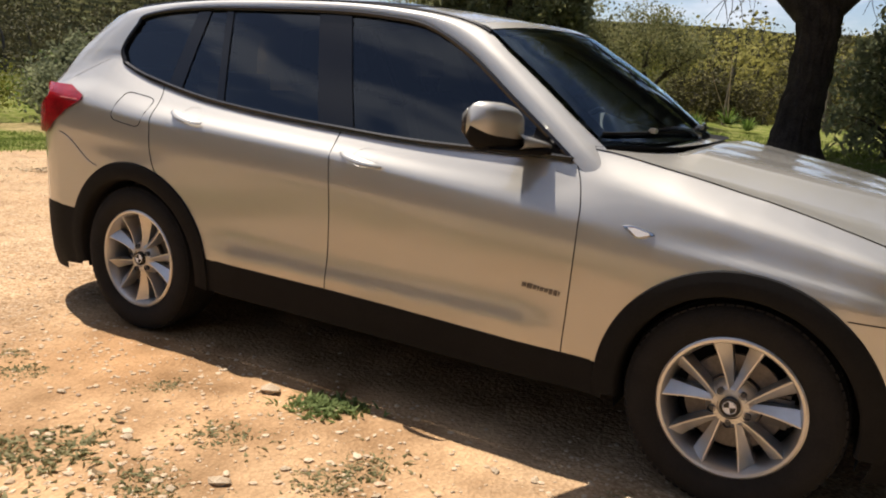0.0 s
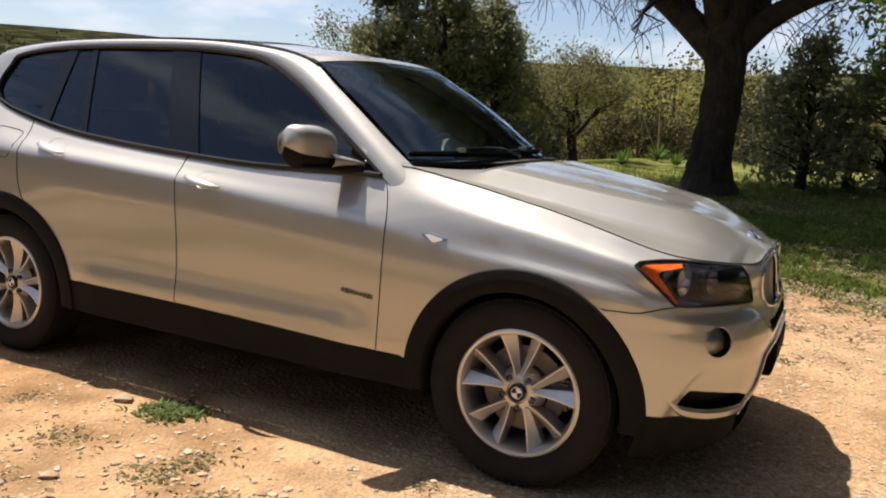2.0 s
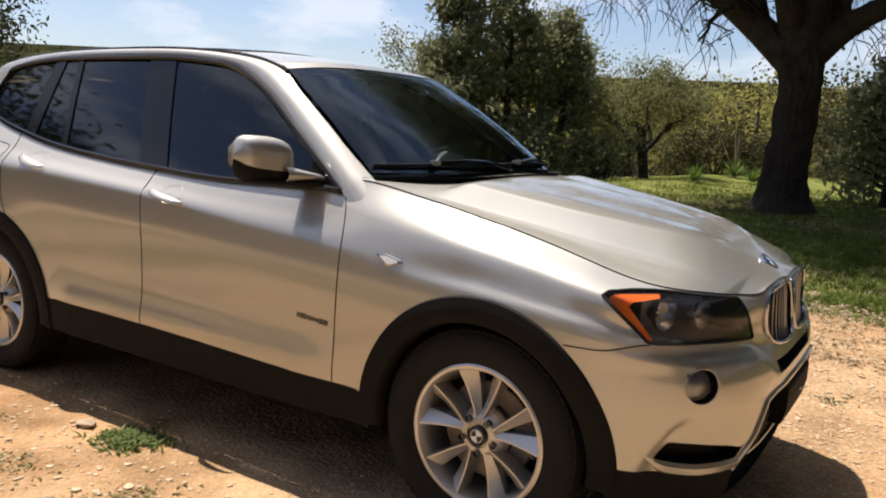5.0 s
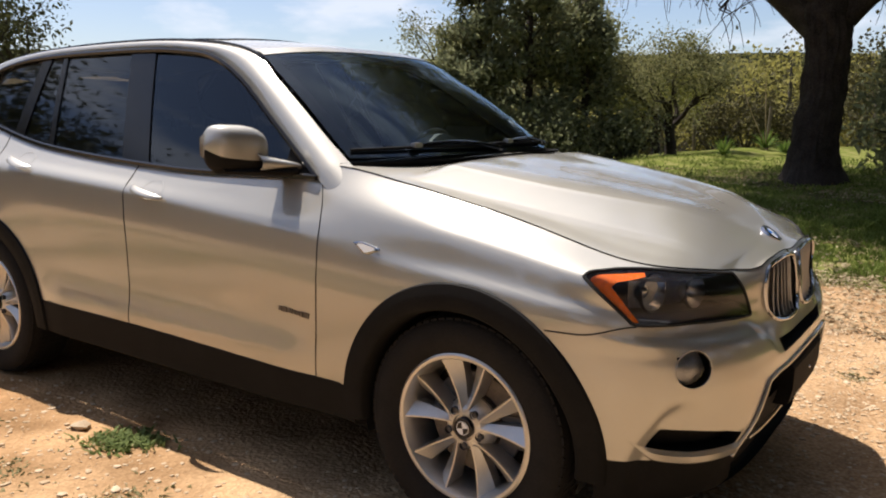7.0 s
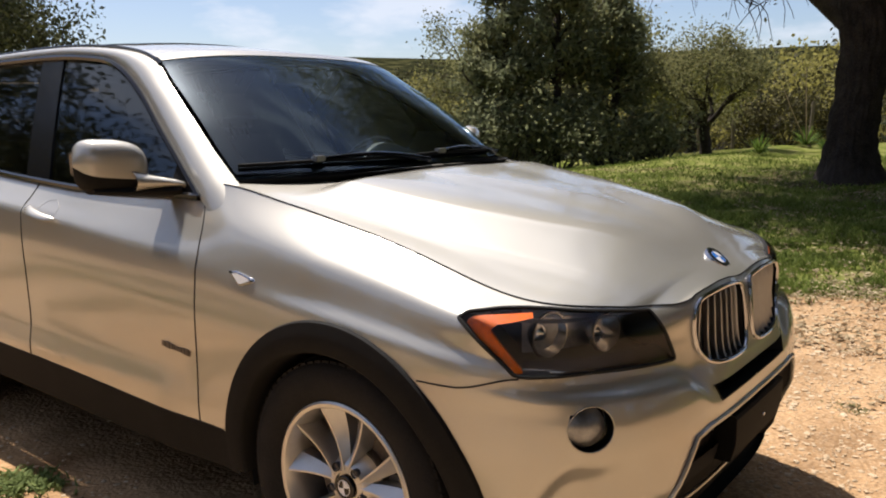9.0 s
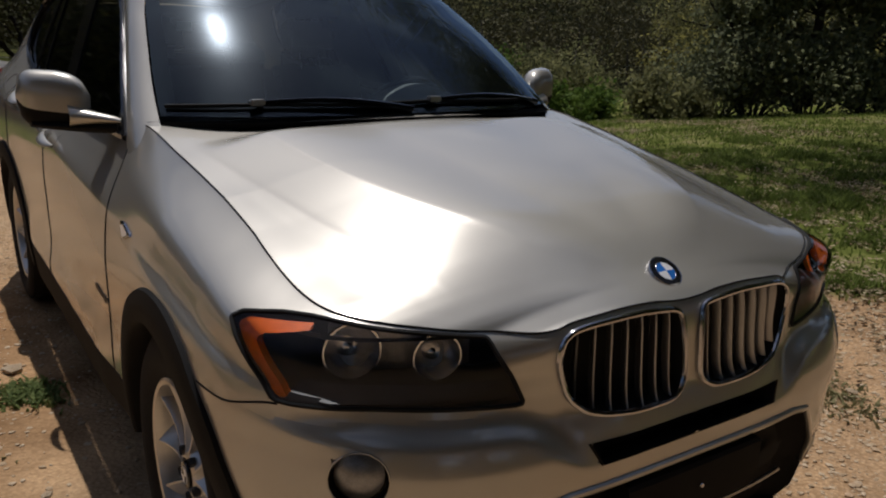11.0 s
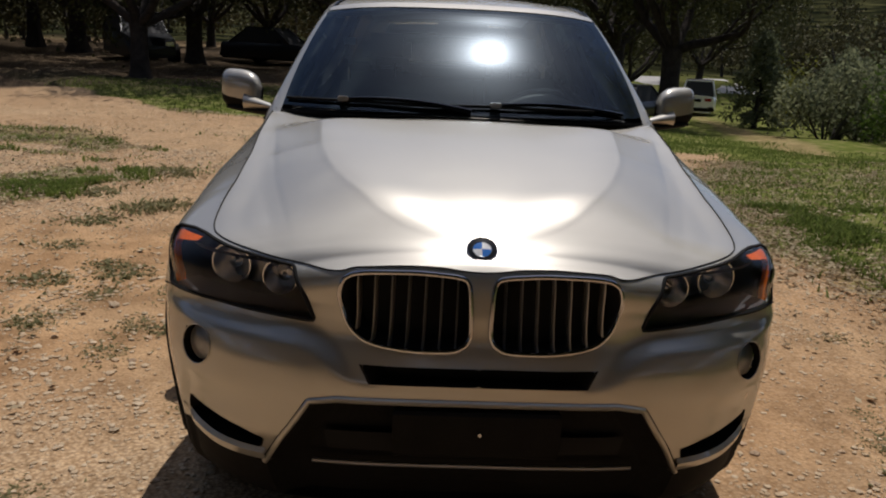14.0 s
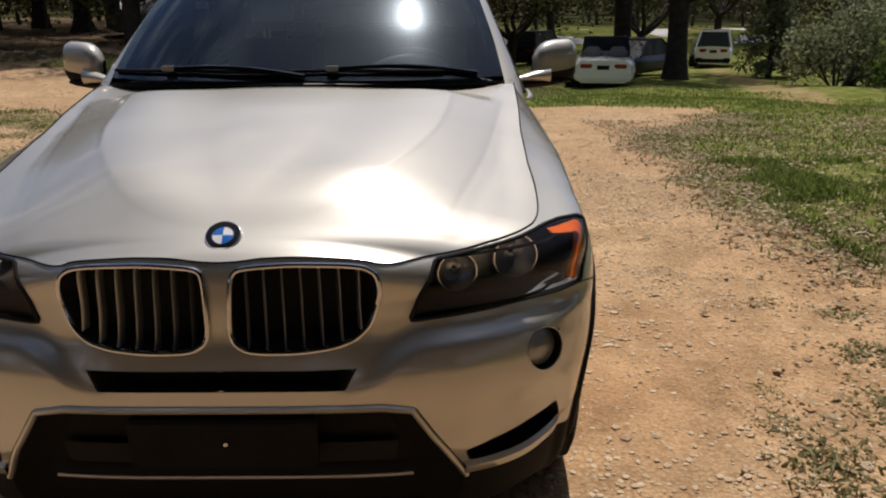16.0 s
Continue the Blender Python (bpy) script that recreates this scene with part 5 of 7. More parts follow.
# --- handles, mirrors, badges, lamps at the sides ---
def build_side_trim():
    for sgn in (-1, 1):
        for x, z in ((-1.51, 0.999), (-2.495, 1.077)):
            slope = -0.06 if x > -2 else -0.07
            cup = Shape()
            rows = []
            for k in range(7):
                f = 1 - k / 6
                rows.append([flush(x + 0.010 + 0.062 * f * math.cos(a), z + 0.010 + 0.022 * (1 - f) + 0.036 * f * math.sin(a), -0.055 * (1 - f * f) + 0.001, sgn) for a in [2 * math.pi * j / 24 for j in range(24)]])
            cup.grid(rows, closed=True)
            ob = part("door_handle", cup, PAINT, car, "body-coloured pull handle")
            bar = []
            for i in range(15):
                u = i / 14
                px, pz = x - 0.105 + 0.21 * u, z + 0.004 + slope * (u - 0.5) * 0.6
                w = 0.0135 * (math.sin(math.pi * min(1, max(0, u * 0.94 + 0.03))) ** 0.35)
                o = 0.014 + 0.030 * math.sin(math.pi * u) ** 0.6
                bar.append([flush(px, pz + w * c, o + w * 0.8 * s, sgn) for c, s in [(math.cos(a), math.sin(a)) for a in [2 * math.pi * j / 10 for j in range(10)]]])
            b = Shape().grid(bar, closed=True)
            part("handle_bar", b, PAINT, ob)
        # mirror
        mir = Shape()
        rows = []
        for i in range(19):
            u = i / 18
            y = 0.850 + 0.190 * u
            # rounded pod: thickness along x, height along z
            e = max(0.02, (1 - (2 * u - 1) ** 6) ** 0.5) if u > 0.5 else max(0.30, (1 - (2 * u - 1) ** 4) ** 0.5)
            hx, hz = 0.068 * e, (0.083 - 0.012 * abs(u - 0.45)) * e
            cx, cz = -0.865 - 0.085 * u, 1.197 + 0.010 * u - 0.010 * (1 - u)
            row = []
            for k in range(28):
                a = 2 * math.pi * k / 28
                c, s = math.cos(a), math.sin(a)
                cc, ss = abs(c) ** 0.75 * (1 if c > 0 else -1), abs(s) ** 0.75 * (1 if s > 0 else -1)
                row.append((cx + hx * (cc if c > 0 else 0.55 * cc), sgn * y, cz + hz * ss - (0.01 if s < 0 else 0)))
            rows.append(row)
        lower = Shape()
        low_k = range(16, 27)
        mir.grid(rows, closed=True, keep=lambda i, j: j not in low_k)
        lower.grid(rows, closed=True, keep=lambda i, j: j in low_k)
        mir.fan(rows[-1], tuple(sum(p[k] for p in rows[-1]) / 28 for k in range(3)))
        if sgn > 0:
            mir.f = [tuple(reversed(f)) for f in mir.f]
            lower.f = [tuple(reversed(f)) for f in lower.f]
        ob = part("wing_mirror", mir, PAINT, car, "silver wing mirror with black foot", sharp=50)
        part("lower_shell", lower, PLASTIC, ob, "black lower mirror shell")
        glassy = Shape().grid([[(-0.905 - 0.085 * u, sgn * (0.862 + 0.166 * u), 1.194 + 0.01 * u + 0.058 * w * (1 - (2 * u - 1) ** 6 * 0.5)) for w in (-1, -0.5, 0, 0.5, 1)] for u in [k / 8 for k in range(9)]])
        part("mirror_glass", glassy, CHROME, ob)
        low = Shape()
        rows = []
        for i in range(15):
            u = i / 14
            y = 0.80 + 0.21 * u
            hx, hz = 0.060 * (1 - 0.25 * u) * (1 if u < 0.9 else 0.7), 0.022 * (1 - 0.55 * u)
            cx, cz = -0.80 - 0.115 * u, 1.118 - 0.008 * u + 0.012 * u * u
            rows.append([(cx + hx * math.cos(a), sgn * y, cz + hz * math.sin(a)) for a in [2 * math.pi * k / 14 for k in range(14)]])
        low.grid(rows, closed=True)
        low.fan(rows[-1], (rows[-1][0][0] - 0.04, rows[-1][0][1], rows[-1][0][2]))
        part("mirror_foot", low, PLASTIC, ob, "black plastic mirror foot")
        arm = Shape()
        rows = []
        for i in range(9):
            u = i / 8
            y = 0.785 + 0.135 * u
            rows.append([(-0.765 - 0.085 * u + (0.022 + 0.034 * u) * math.cos(a), sgn * y, 1.133 + 0.016 * u ** 0.5 + (0.012 + 0.024 * u ** 1.5) * math.sin(a)) for a in [2 * math.pi * k / 16 for k in range(16)]])
        part("mirror_arm", arm.grid(rows, closed=True), PAINT, ob)
        # side repeater badge on the fender
        pts = [(-0.430, 0.909), (-0.395, 0.914), (-0.318, 0.898), (-0.312, 0.890), (-0.36, 0.873), (-0.378, 0.874)]
        mid = (-0.365, 0.893)
        sh = Shape()
        for ring0, ring1 in (((1.0, 0.0), (0.93, 0.005)), ((0.93, 0.005), (0.72, 0.006)), ((0.72, 0.006), (0.5, 0.004)), ((0.5, 0.004), (0.02, 0.004))):
            sh.grid([[flush(mid[0] + (x - mid[0]) * k, mid[1] + (z - mid[1]) * k, o, sgn) for x, z in dense(pts, 1, 0.012)] for k, o in (ring0, ring1)], closed=True)
        ob = part("side_repeater", sh, CHROME, car, "small chrome side repeater")
        part("repeater_lens", Shape().grid([[flush(mid[0] + (x - mid[0]) * k, mid[1] + (z - mid[1]) * k, 0.0072, sgn) for x, z in dense(pts, 1, 0.012)] for k in (0.66, 0.35, 0.02)], closed=True), WHITE, ob)
        # unreadable bright lettering on the door, as bars
        xb = -0.765
        for k, (w, h, dz) in enumerate(((0.016, 0.016, 0), (0.020, 0.020, 0), (0.013, 0.016, 0), (0.006, 0.017, 0), (0.013, 0.014, 0), (0.014, 0.014, 0), (0.013, 0.020, 0.001), (0.014, 0.020, 0.001), (0.005, 0.018, 0))):
            z0 = 0.640 - 0.010 * (k / 8)
            bar = Shape()
            rows = [[flush(xb, z0 - h / 2, o, sgn), flush(xb + w, z0 - h / 2, o, sgn), flush(xb + w + 0.003, z0 + h / 2, o, sgn), flush(xb + 0.003, z0 + h / 2, o, sgn)] for o in (0.0, 0.003)]
            bar.grid(rows, closed=True)
            bar.add(rows[1], [(0, 1, 2, 3)])
            part("door_script_bar", bar, STEEL, car)
            xb += w + 0.004
        # tail lamp
        lamp = Shape()
        rows = []
        for i in range(13):
            u = i / 12
            z = 0.915 + 0.25 * u
            x0 = table(u, [(0, -3.45), (0.25, -3.375), (0.5, -3.30), (0.8, -3.185), (1, -3.33)])
            rows.append([flush(max(x0 - 0.26 * w * (1 - 0.1 * u), -3.349), z, 0.006 * math.sin(math.pi * min(1, 0.1 + u * 0.8)) + 0.003, sgn) if x0 - 0.26 * w > -3.349 else
                         (lambda q: (x0 - 0.26 * w - 0.01, sgn * (side_y(-3.35, z) * (max(0.0, 1 - ((-3.35 - (x0 - 0.26 * w)) / 0.40) ** 2)) ** 0.2 + 0.006), z))(0) for w in [k / 10 for k in range(11)]])
        tail_lamp = part("tail_lamp", Shape().grid(rows), RED, car, "red wraparound tail lamp")
        part("light_bar", Shape().tube([flush(-3.345 + 0.13 * k / 8, 1.103 - 0.004 * k / 8, 0.007, sgn) for k in range(9)], 0.0035, 6), PALE_RED, tail_lamp, "paler red bar across the lamp")
        # wipers are two, both sweeping to one side
    for tag_y, lo, hi, pivot_y in ((-0.468, -0.70, -0.02, 0.02), (0.114, -0.16, 0.50, 0.62)):
        tag = Vector(screen_point(tag_y, 0.062, 0.018))
        end = Vector(screen_point(pivot_y, 0.012, 0.010))
        pts = [tag.lerp(end, u) + Vector((0.01, 0, 0.018)) * math.sin(math.pi * u) for u in [k / 8 for k in range(9)]]
        w = part("windscreen_wiper", Shape().tube(pts, [0.006 + 0.005 * k / 8 for k in range(9)], 6), GLOSS_BLACK, car)
        part("wiper_joint", Shape().box(tag - Vector((0.014, 0.022, 0.009)), tag + Vector((0.014, 0.022, 0.009)), 0.004), SATIN, w)
        part("wiper_blade", Shape().tube([screen_point(lo + (hi - lo) * k / 16, 0.062 - 0.03 * abs(k / 16 - 0.4), 0.010) for k in range(17)], 0.0065, 5), PLASTIC, w)


build_side_trim()


# --- cabin ---
def build_cabin():
    for sgn in (-1, 1):
        rows = [[(x, sgn * (min(0.72, table(x, TOP_Y) - 0.035) - 0.02 * (z < 0.6)), z) for z in (0.35, 0.6, 0.9, table(x, WINDOW_LOW) - 0.018)] + [(x, sgn * (table(x, TOP_Y) - 0.003), table(x, WINDOW_LOW) - 0.008)] for x in [-0.70 - 2.36 * k / 30 for k in range(31)]]
        part("door_lining", Shape().grid(rows), CABIN, car)
    part("cabin_floor", Shape().box((-3.35, -0.72, 0.32), (-0.45, 0.72, 0.36), 0.01), CABIN, car)
    part("rear_lining", Shape().box((-3.42, -0.70, 0.36), (-3.36, 0.70, 1.25), 0.02), CABIN, car)
    dash = Shape()
    rows = []
    for k in range(25):
        y = -0.70 + 1.40 * k / 24
        s = y / 0.745
        x0 = -0.60 + 0.16 * (1 - 0.35 * s * s - 0.65 * s ** 4)
        hump = 0.05 * math.exp(-((y - 0.36) / 0.20) ** 2)
        rows.append([(x0 - 0.01, y, 1.135), (x0 - 0.15, y, 1.140 + hump * 0.4), (x0 - 0.33, y, 1.135 + hump), (x0 - 0.42, y, 1.105 + hump * 0.8), (x0 - 0.44, y, 0.98), (x0 - 0.36, y, 0.80), (x0 - 0.30, y, 0.45)])
    part("dashboard", dash.grid(rows), DASH, car, "grey moulded dashboard")

    def seat(x, y, name):
        base = Shape().box((x - 0.02, y - 0.25, 0.52), (x + 0.50, y + 0.25, 0.72), 0.06)
        ob = part(name, base, SEAT, car, "grey leather seat")
        lean = pose(x, y, 0.66, 0, -18, 0)
        part("seat_back", Shape().box((-0.10, -0.25, 0.0), (0.04, 0.25, 0.62), 0.055, lean), SEAT, ob)
        part("headrest", Shape().box((-0.075, -0.135, 0.66), (0.03, 0.135, 0.84), 0.045, lean), SEAT, ob)
        for s in (-0.05, 0.05):
            part("headrest_post", Shape().tube([lean @ Vector((-0.02, s, 0.60)), lean @ Vector((-0.02, s, 0.68))], 0.008, 8), CHROME, ob)
    seat(-1.72, -0.37, "front_seat")
    seat(-1.72, 0.37, "front_seat")
    bench = Shape().box((-2.62, -0.62, 0.52), (-2.12, 0.62, 0.70), 0.06)
    b = part("rear_seat", bench, SEAT, car, "grey leather rear bench")
    lean = pose(-2.62, 0, 0.64, 0, -20, 0)
    part("rear_backrest", Shape().box((-0.10, -0.62, 0), (0.04, 0.62, 0.58), 0.05, lean), SEAT, b)
    for y in (-0.38, 0.38):
        part("rear_headrest", Shape().box((-0.06, y - 0.12, 0.58), (0.03, y + 0.12, 0.74), 0.04, lean), SEAT, b)
    tilt = pose(-1.06, 0.37, 1.07, 0, -62, 0)
    ring = [tilt @ Vector((0.185 * math.cos(a), 0.185 * math.sin(a), 0)) for a in [2 * math.pi * k / 36 for k in range(36)]]
    sw = part("steering_wheel", Shape().ring(ring, 0.016, 8), LAMP_BLACK, car, "dark leather steering wheel")
    part("steering_boss", Shape().box((-0.07, -0.08, -0.03), (0.07, 0.08, 0.03), 0.025, tilt), LAMP_BLACK, sw)
    for a in (0, 180, 270):
        v = Vector((0.18 * math.cos(math.radians(a)), 0.18 * math.sin(math.radians(a)), 0)) if a != 270 else Vector((-0.18, 0, 0))
        v = Vector((0, 0.18, 0)) if a == 0 else Vector((0, -0.18, 0)) if a == 180 else v
        part("steering_spoke", Shape().tube([tilt @ Vector((0, 0, 0)), tilt @ v], 0.016, 6), LAMP_BLACK, sw)
    hood = []
    for k in range(13):
        y = 0.18 + 0.36 * k / 12
        e = math.sin(math.pi * k / 12) ** 0.5
        hood.append([(-0.80, y, 1.14), (-0.86, y, 1.145 + 0.05 * e), (-0.95, y, 1.15 + 0.072 * e), (-1.02, y, 1.14 + 0.070 * e), (-1.03, y, 1.10)])
    part("instrument_hood", Shape().grid(hood), SEAT, car, "pale grey instrument hood")
    part("interior_mirror", Shape().box((-1.12, -0.12, 1.455), (-1.085, 0.12, 1.52), 0.015), LAMP_BLACK, car, "black interior mirror")
    for y, w in ((-0.52, 0.05),):
        part("windscreen_sticker", Shape().box((-1.055, y, 1.40), (-1.05, y + w, 1.43), 0.001, None), WHITE, car)


build_cabin()


# ---- trees and woods ----
def leaf_cloud(spots, count, size, spread, rng, flat=0.5):
    """Small leaf blades scattered round the given spots."""
    spots = np.array(spots)
    n = count
    c = spots[rng.integers(0, len(spots), n)] + rng.normal(0, 1, (n, 3)) * spread
    a = rng.normal(0, 1, (n, 3))
    a /= np.linalg.norm(a, axis=1)[:, None]
    b = rng.normal(0, 1, (n, 3))
    b -= a * (a * b).sum(1)[:, None]
    b /= np.linalg.norm(b, axis=1)[:, None]
    s = size * rng.uniform(0.6, 1.4, n)[:, None]
    v = np.stack([c - a * s, c + b * s * flat, c + a * s, c - b * s * flat], 1).reshape(-1, 3)
    f = np.arange(4 * n).reshape(-1, 4)
    return v, f


def fast_mesh(name, v, f, mat):
    me = bpy.data.meshes.new(name)
    me.from_pydata(np.asarray(v).tolist(), [], np.asarray(f).tolist())
    me.materials.append(mat)
    me.update()
    return me


def grow(sh, p, way, length, radius, depth, rng, tips, bend=0.25, rise=0.15, sides=7, kids=(2, 4), shrink=0.68):
    """A limb with its branches; tips gathers the places where leaves sit."""
    pts, radii, d = [Vector(p)], [radius], Vector(way).normalized()
    steps = 6 if depth > 1 else 4
    for i in range(steps):
        d = (d + Vector(rng.normal(0, bend, 3)) * 0.6 + Vector((0, 0, rise * 0.3))).normalized()
        pts.append(pts[-1] + d * length / steps)
        radii.append(radius * (1 - 0.45 * (i + 1) / steps))
    sh.tube(pts, radii, max(4, sides), cap=False)
    if depth == 0:
        tips += [tuple(pts[-1]), tuple(pts[-2]), tuple(pts[-3])]
        return
    for k in range(int(rng.integers(kids[0], kids[1] + 1))):
        at = pts[-1] if k == 0 else pts[int(rng.integers(2, steps + 1))]
        turn = d.orthogonal().normalized()
        turn.rotate(Matrix.Rotation(rng.uniform(0, 2 * math.pi), 3, d))
        nd = (d + turn * rng.uniform(0.5, 1.1) + Vector((0, 0, rise))).normalized()
        grow(sh, at, nd, length * shrink * rng.uniform(0.8, 1.15), radii[-1] * (0.95 if k == 0 else 0.7), depth - 1, rng, tips, bend, rise, sides - 1, kids, shrink)


def tree(name, label, at, trunk, height, seed, leaf_mat, leaves, leaf_size, spread, limbs=4, depth=3, rise=0.2, lean=(0, 0), fork=0.35, reach=0.42, bark=None, category="tree", group=""):
    """A tree: flared trunk with limbs as one mesh, and a crown of small leaves."""
    rng = np.random.default_rng(seed)
    t = thing(name, label, category, group, pose(*at))
    sh, tips = Shape(), []
    fz = height * fork
    pts = [Vector((lean[0] * u + 0.03 * math.sin(5 * u), lean[1] * u, -0.25 + (fz + 0.25) * u)) for u in [k / 7 for k in range(8)]]
    sh.tube(pts, [trunk * k for k in (1.75, 1.35, 1.12, 1.02, 0.97, 0.95, 0.97, 1.02)], 12, cap=False)
    for k in range(limbs):
        a = 2 * math.pi * (k + rng.uniform(-0.25, 0.25)) / limbs
        way = (math.cos(a), math.sin(a), rng.uniform(0.5, 1.3))
        grow(sh, pts[-1] - Vector((0, 0, 0.1)), way, height * reach * rng.uniform(0.85, 1.15), trunk * 0.55, depth, rng, tips, rise=rise)
    part("trunk", sh, bark or BARK, t, sharp=0)
    v, f = leaf_cloud(tips, leaves, leaf_size, spread, rng)
    crown = new("crown", fast_mesh("crown", v, f, leaf_mat))
    crown.parent = t
    return t


def main_oak():
    """The old oak beside the drive: thick trunk, a long limb to one side, drooping twigs and sparse leaves."""
    x0, y0 = -1.16, 10.9
    rng = np.random.default_rng(5)
    t = thing("old_oak", "old live oak with thick dark trunk beside the drive", "tree", at=pose(x0, y0, 0.20))
    sh, tips, twigs = Shape(), [], []
    trunk = [(0.02, 0, -0.3), (0.0, 0, 0.05), (-0.02, 0, 0.35), (0.0, 0, 0.9), (0.05, 0, 1.5), (0.06, 0, 2.05), (0.02, 0, 2.45), (0.0, 0, 2.75)]
    rows = []
    zs, radii = [p[2] for p in trunk], (0.70, 0.50, 0.37, 0.315, 0.295, 0.30, 0.335, 0.30)
    for k in range(61):
        z = zs[0] + (zs[-1] - zs[0]) * k / 60
        cx, r = table(z, [(p[2], p[0]) for p in trunk]), table(z, list(zip(zs, radii)))
        row = []
        for i in range(88):
            a = 2 * math.pi * i / 88
            c, s = math.cos(a), math.sin(a)
            lump = 1 + 0.13 * math.sin(3 * a + 0.9 * z) * (1.2 - 0.8 * smoothstep(0.2, 0.9, z)) + 0.05 * noise.noise((3 * c, 3 * s, z))
            furrow = abs(noise.noise((9 * c, 9 * s, z * 1.6))) + 0.6 * abs(noise.noise((19 * c, 19 * s, z * 4.0)))
            row.append((cx + (r * lump + 0.075 * (furrow - 0.3)) * c, (r * lump + 0.075 * (furrow - 0.3)) * s, z))
        rows.append(row)
    sh.grid(rows, closed=True)

    def limb(pts, r0, r1, depth=2, every=2, twig=0.9):
        c = smooth_chain(pts, 4)
        sh.tube(c, [r0 + (r1 - r0) * k / (len(c) - 1) for k in range(len(c))], 9, cap=False)
        for k in range(4, len(c), every):
            way = Vector((rng.normal(0, 0.8), rng.normal(0, 0.8), rng.uniform(0.1, 1.0))).normalized()
            grow(sh, c[k], way, twig * rng.uniform(0.7, 1.5), (r0 + (r1 - r0) * k / len(c)) * 0.45, depth, rng, tips, bend=0.4, rise=0.05, sides=5)
        for k in range(6, len(c), 1):
            for _ in range(6):
                p = Vector(c[k]) + Vector(rng.normal(0, 0.25, 3))
                twigs.append(p)
    limb([(-0.1, 0, 2.45), (-0.75, 0.05, 3.05), (-1.45, -0.1, 3.60), (-2.2, -0.2, 3.95), (-3.0, 0.1, 3.75), (-3.9, 0.2, 4.2)], 0.27, 0.10)
    limb([(0.02, 0, 2.55), (0.08, 0.1, 3.3), (0.1, 0.3, 4.2), (-0.2, 0.5, 5.2), (0.2, 0.6, 6.3)], 0.36, 0.14)
    limb([(0.18, 0, 2.45), (0.65, 0.1, 2.95), (1.3, 0, 3.30), (2.1, -0.1, 3.55), (2.5, -0.2, 4.1), (3.1, -0.3, 4.4)], 0.22, 0.08)
    limb([(0.0, 0.2, 2.6), (0.4, 0.9, 3.5), (0.6, 1.8, 4.4), (1.2, 2.8, 5.0)], 0.24, 0.09)
    limb([(-0.1, -0.1, 2.9), (-0.3, -1.0, 3.9), (-0.9, -2.0, 4.8), (-1.1, -3.2, 5.4)], 0.22, 0.08)
    limb([(-0.6, 0.0, 2.95), (-0.9, 0.4, 3.7), (-1.6, 0.9, 4.9), (-2.3, 1.3, 5.6)], 0.17, 0.06)
    limb([(0.1, 0.1, 3.6), (0.8, -0.5, 4.6), (1.8, -1.2, 5.4), (2.9, -1.6, 6.0)], 0.18, 0.06)
    limb([(0.0, 0.0, 3.9), (-1.0, -0.8, 5.2), (-2.4, -1.4, 6.2), (-3.8, -1.8, 6.8)], 0.2, 0.07)
    limb([(0.0, 0.2, 4.4), (-1.2, 1.2, 5.6), (-2.8, 2.0, 6.6), (-4.0, 2.4, 7.0)], 0.2, 0.07)
    limb([(0.1, 0.3, 4.6), (1.0, -0.6, 5.8), (1.8, -2.0, 6.6), (2.2, -3.2, 7.0)], 0.18, 0.06)
    limb([(0.0, -0.2, 3.6), (-0.5, -1.6, 5.3), (-1.2, -3.0, 6.5), (-1.7, -4.2, 7.1)], 0.2, 0.07)
    limb([(-0.1, 0.0, 3.8), (-1.6, -1.5, 5.6), (-3.2, -2.6, 6.7), (-4.8, -3.4, 7.3)], 0.2, 0.07)
    part("trunk", sh, BARK, t, sharp=0)
    dr = Shape()
    for p in twigs + [Vector(q) for q in tips[::3]]:
        q, d = Vector(p), Vector((rng.normal(0, 0.5), rng.normal(0, 0.5), 0.1))
        pts = [q.copy()]
        for k in range(5):
            d = (d + Vector((rng.normal(0, 0.25), rng.normal(0, 0.25), -0.30))).normalized()
            q = q + d * rng.uniform(0.12, 0.26)
            pts.append(q.copy())
        dr.tube(pts, [0.012, 0.010, 0.008, 0.007, 0.006, 0.004], 3, cap=False)
    tagged(part("twig_tangle", dr, TWIG, t, "thin drooping bare twigs", sharp=0), kind="stuff")
    v, f = leaf_cloud(tips, 2200, 0.04, 0.2, rng)
    high = [q for q in tips if q[2] > 4.3]
    v2, f2 = leaf_cloud(high, 100000, 0.066, 0.9, rng)
    v2 = v2.reshape(-1, 4, 3)
    v2 = v2[v2[:, :, 2].mean(1) > 4.9].reshape(-1, 3)
    f2 = np.arange(len(v2)).reshape(-1, 4)
    c = new("crown", fast_mesh("crown", np.concatenate([v, v2]), np.concatenate([f, f2 + len(v)]), OAK_LEAF))
    c.parent = t


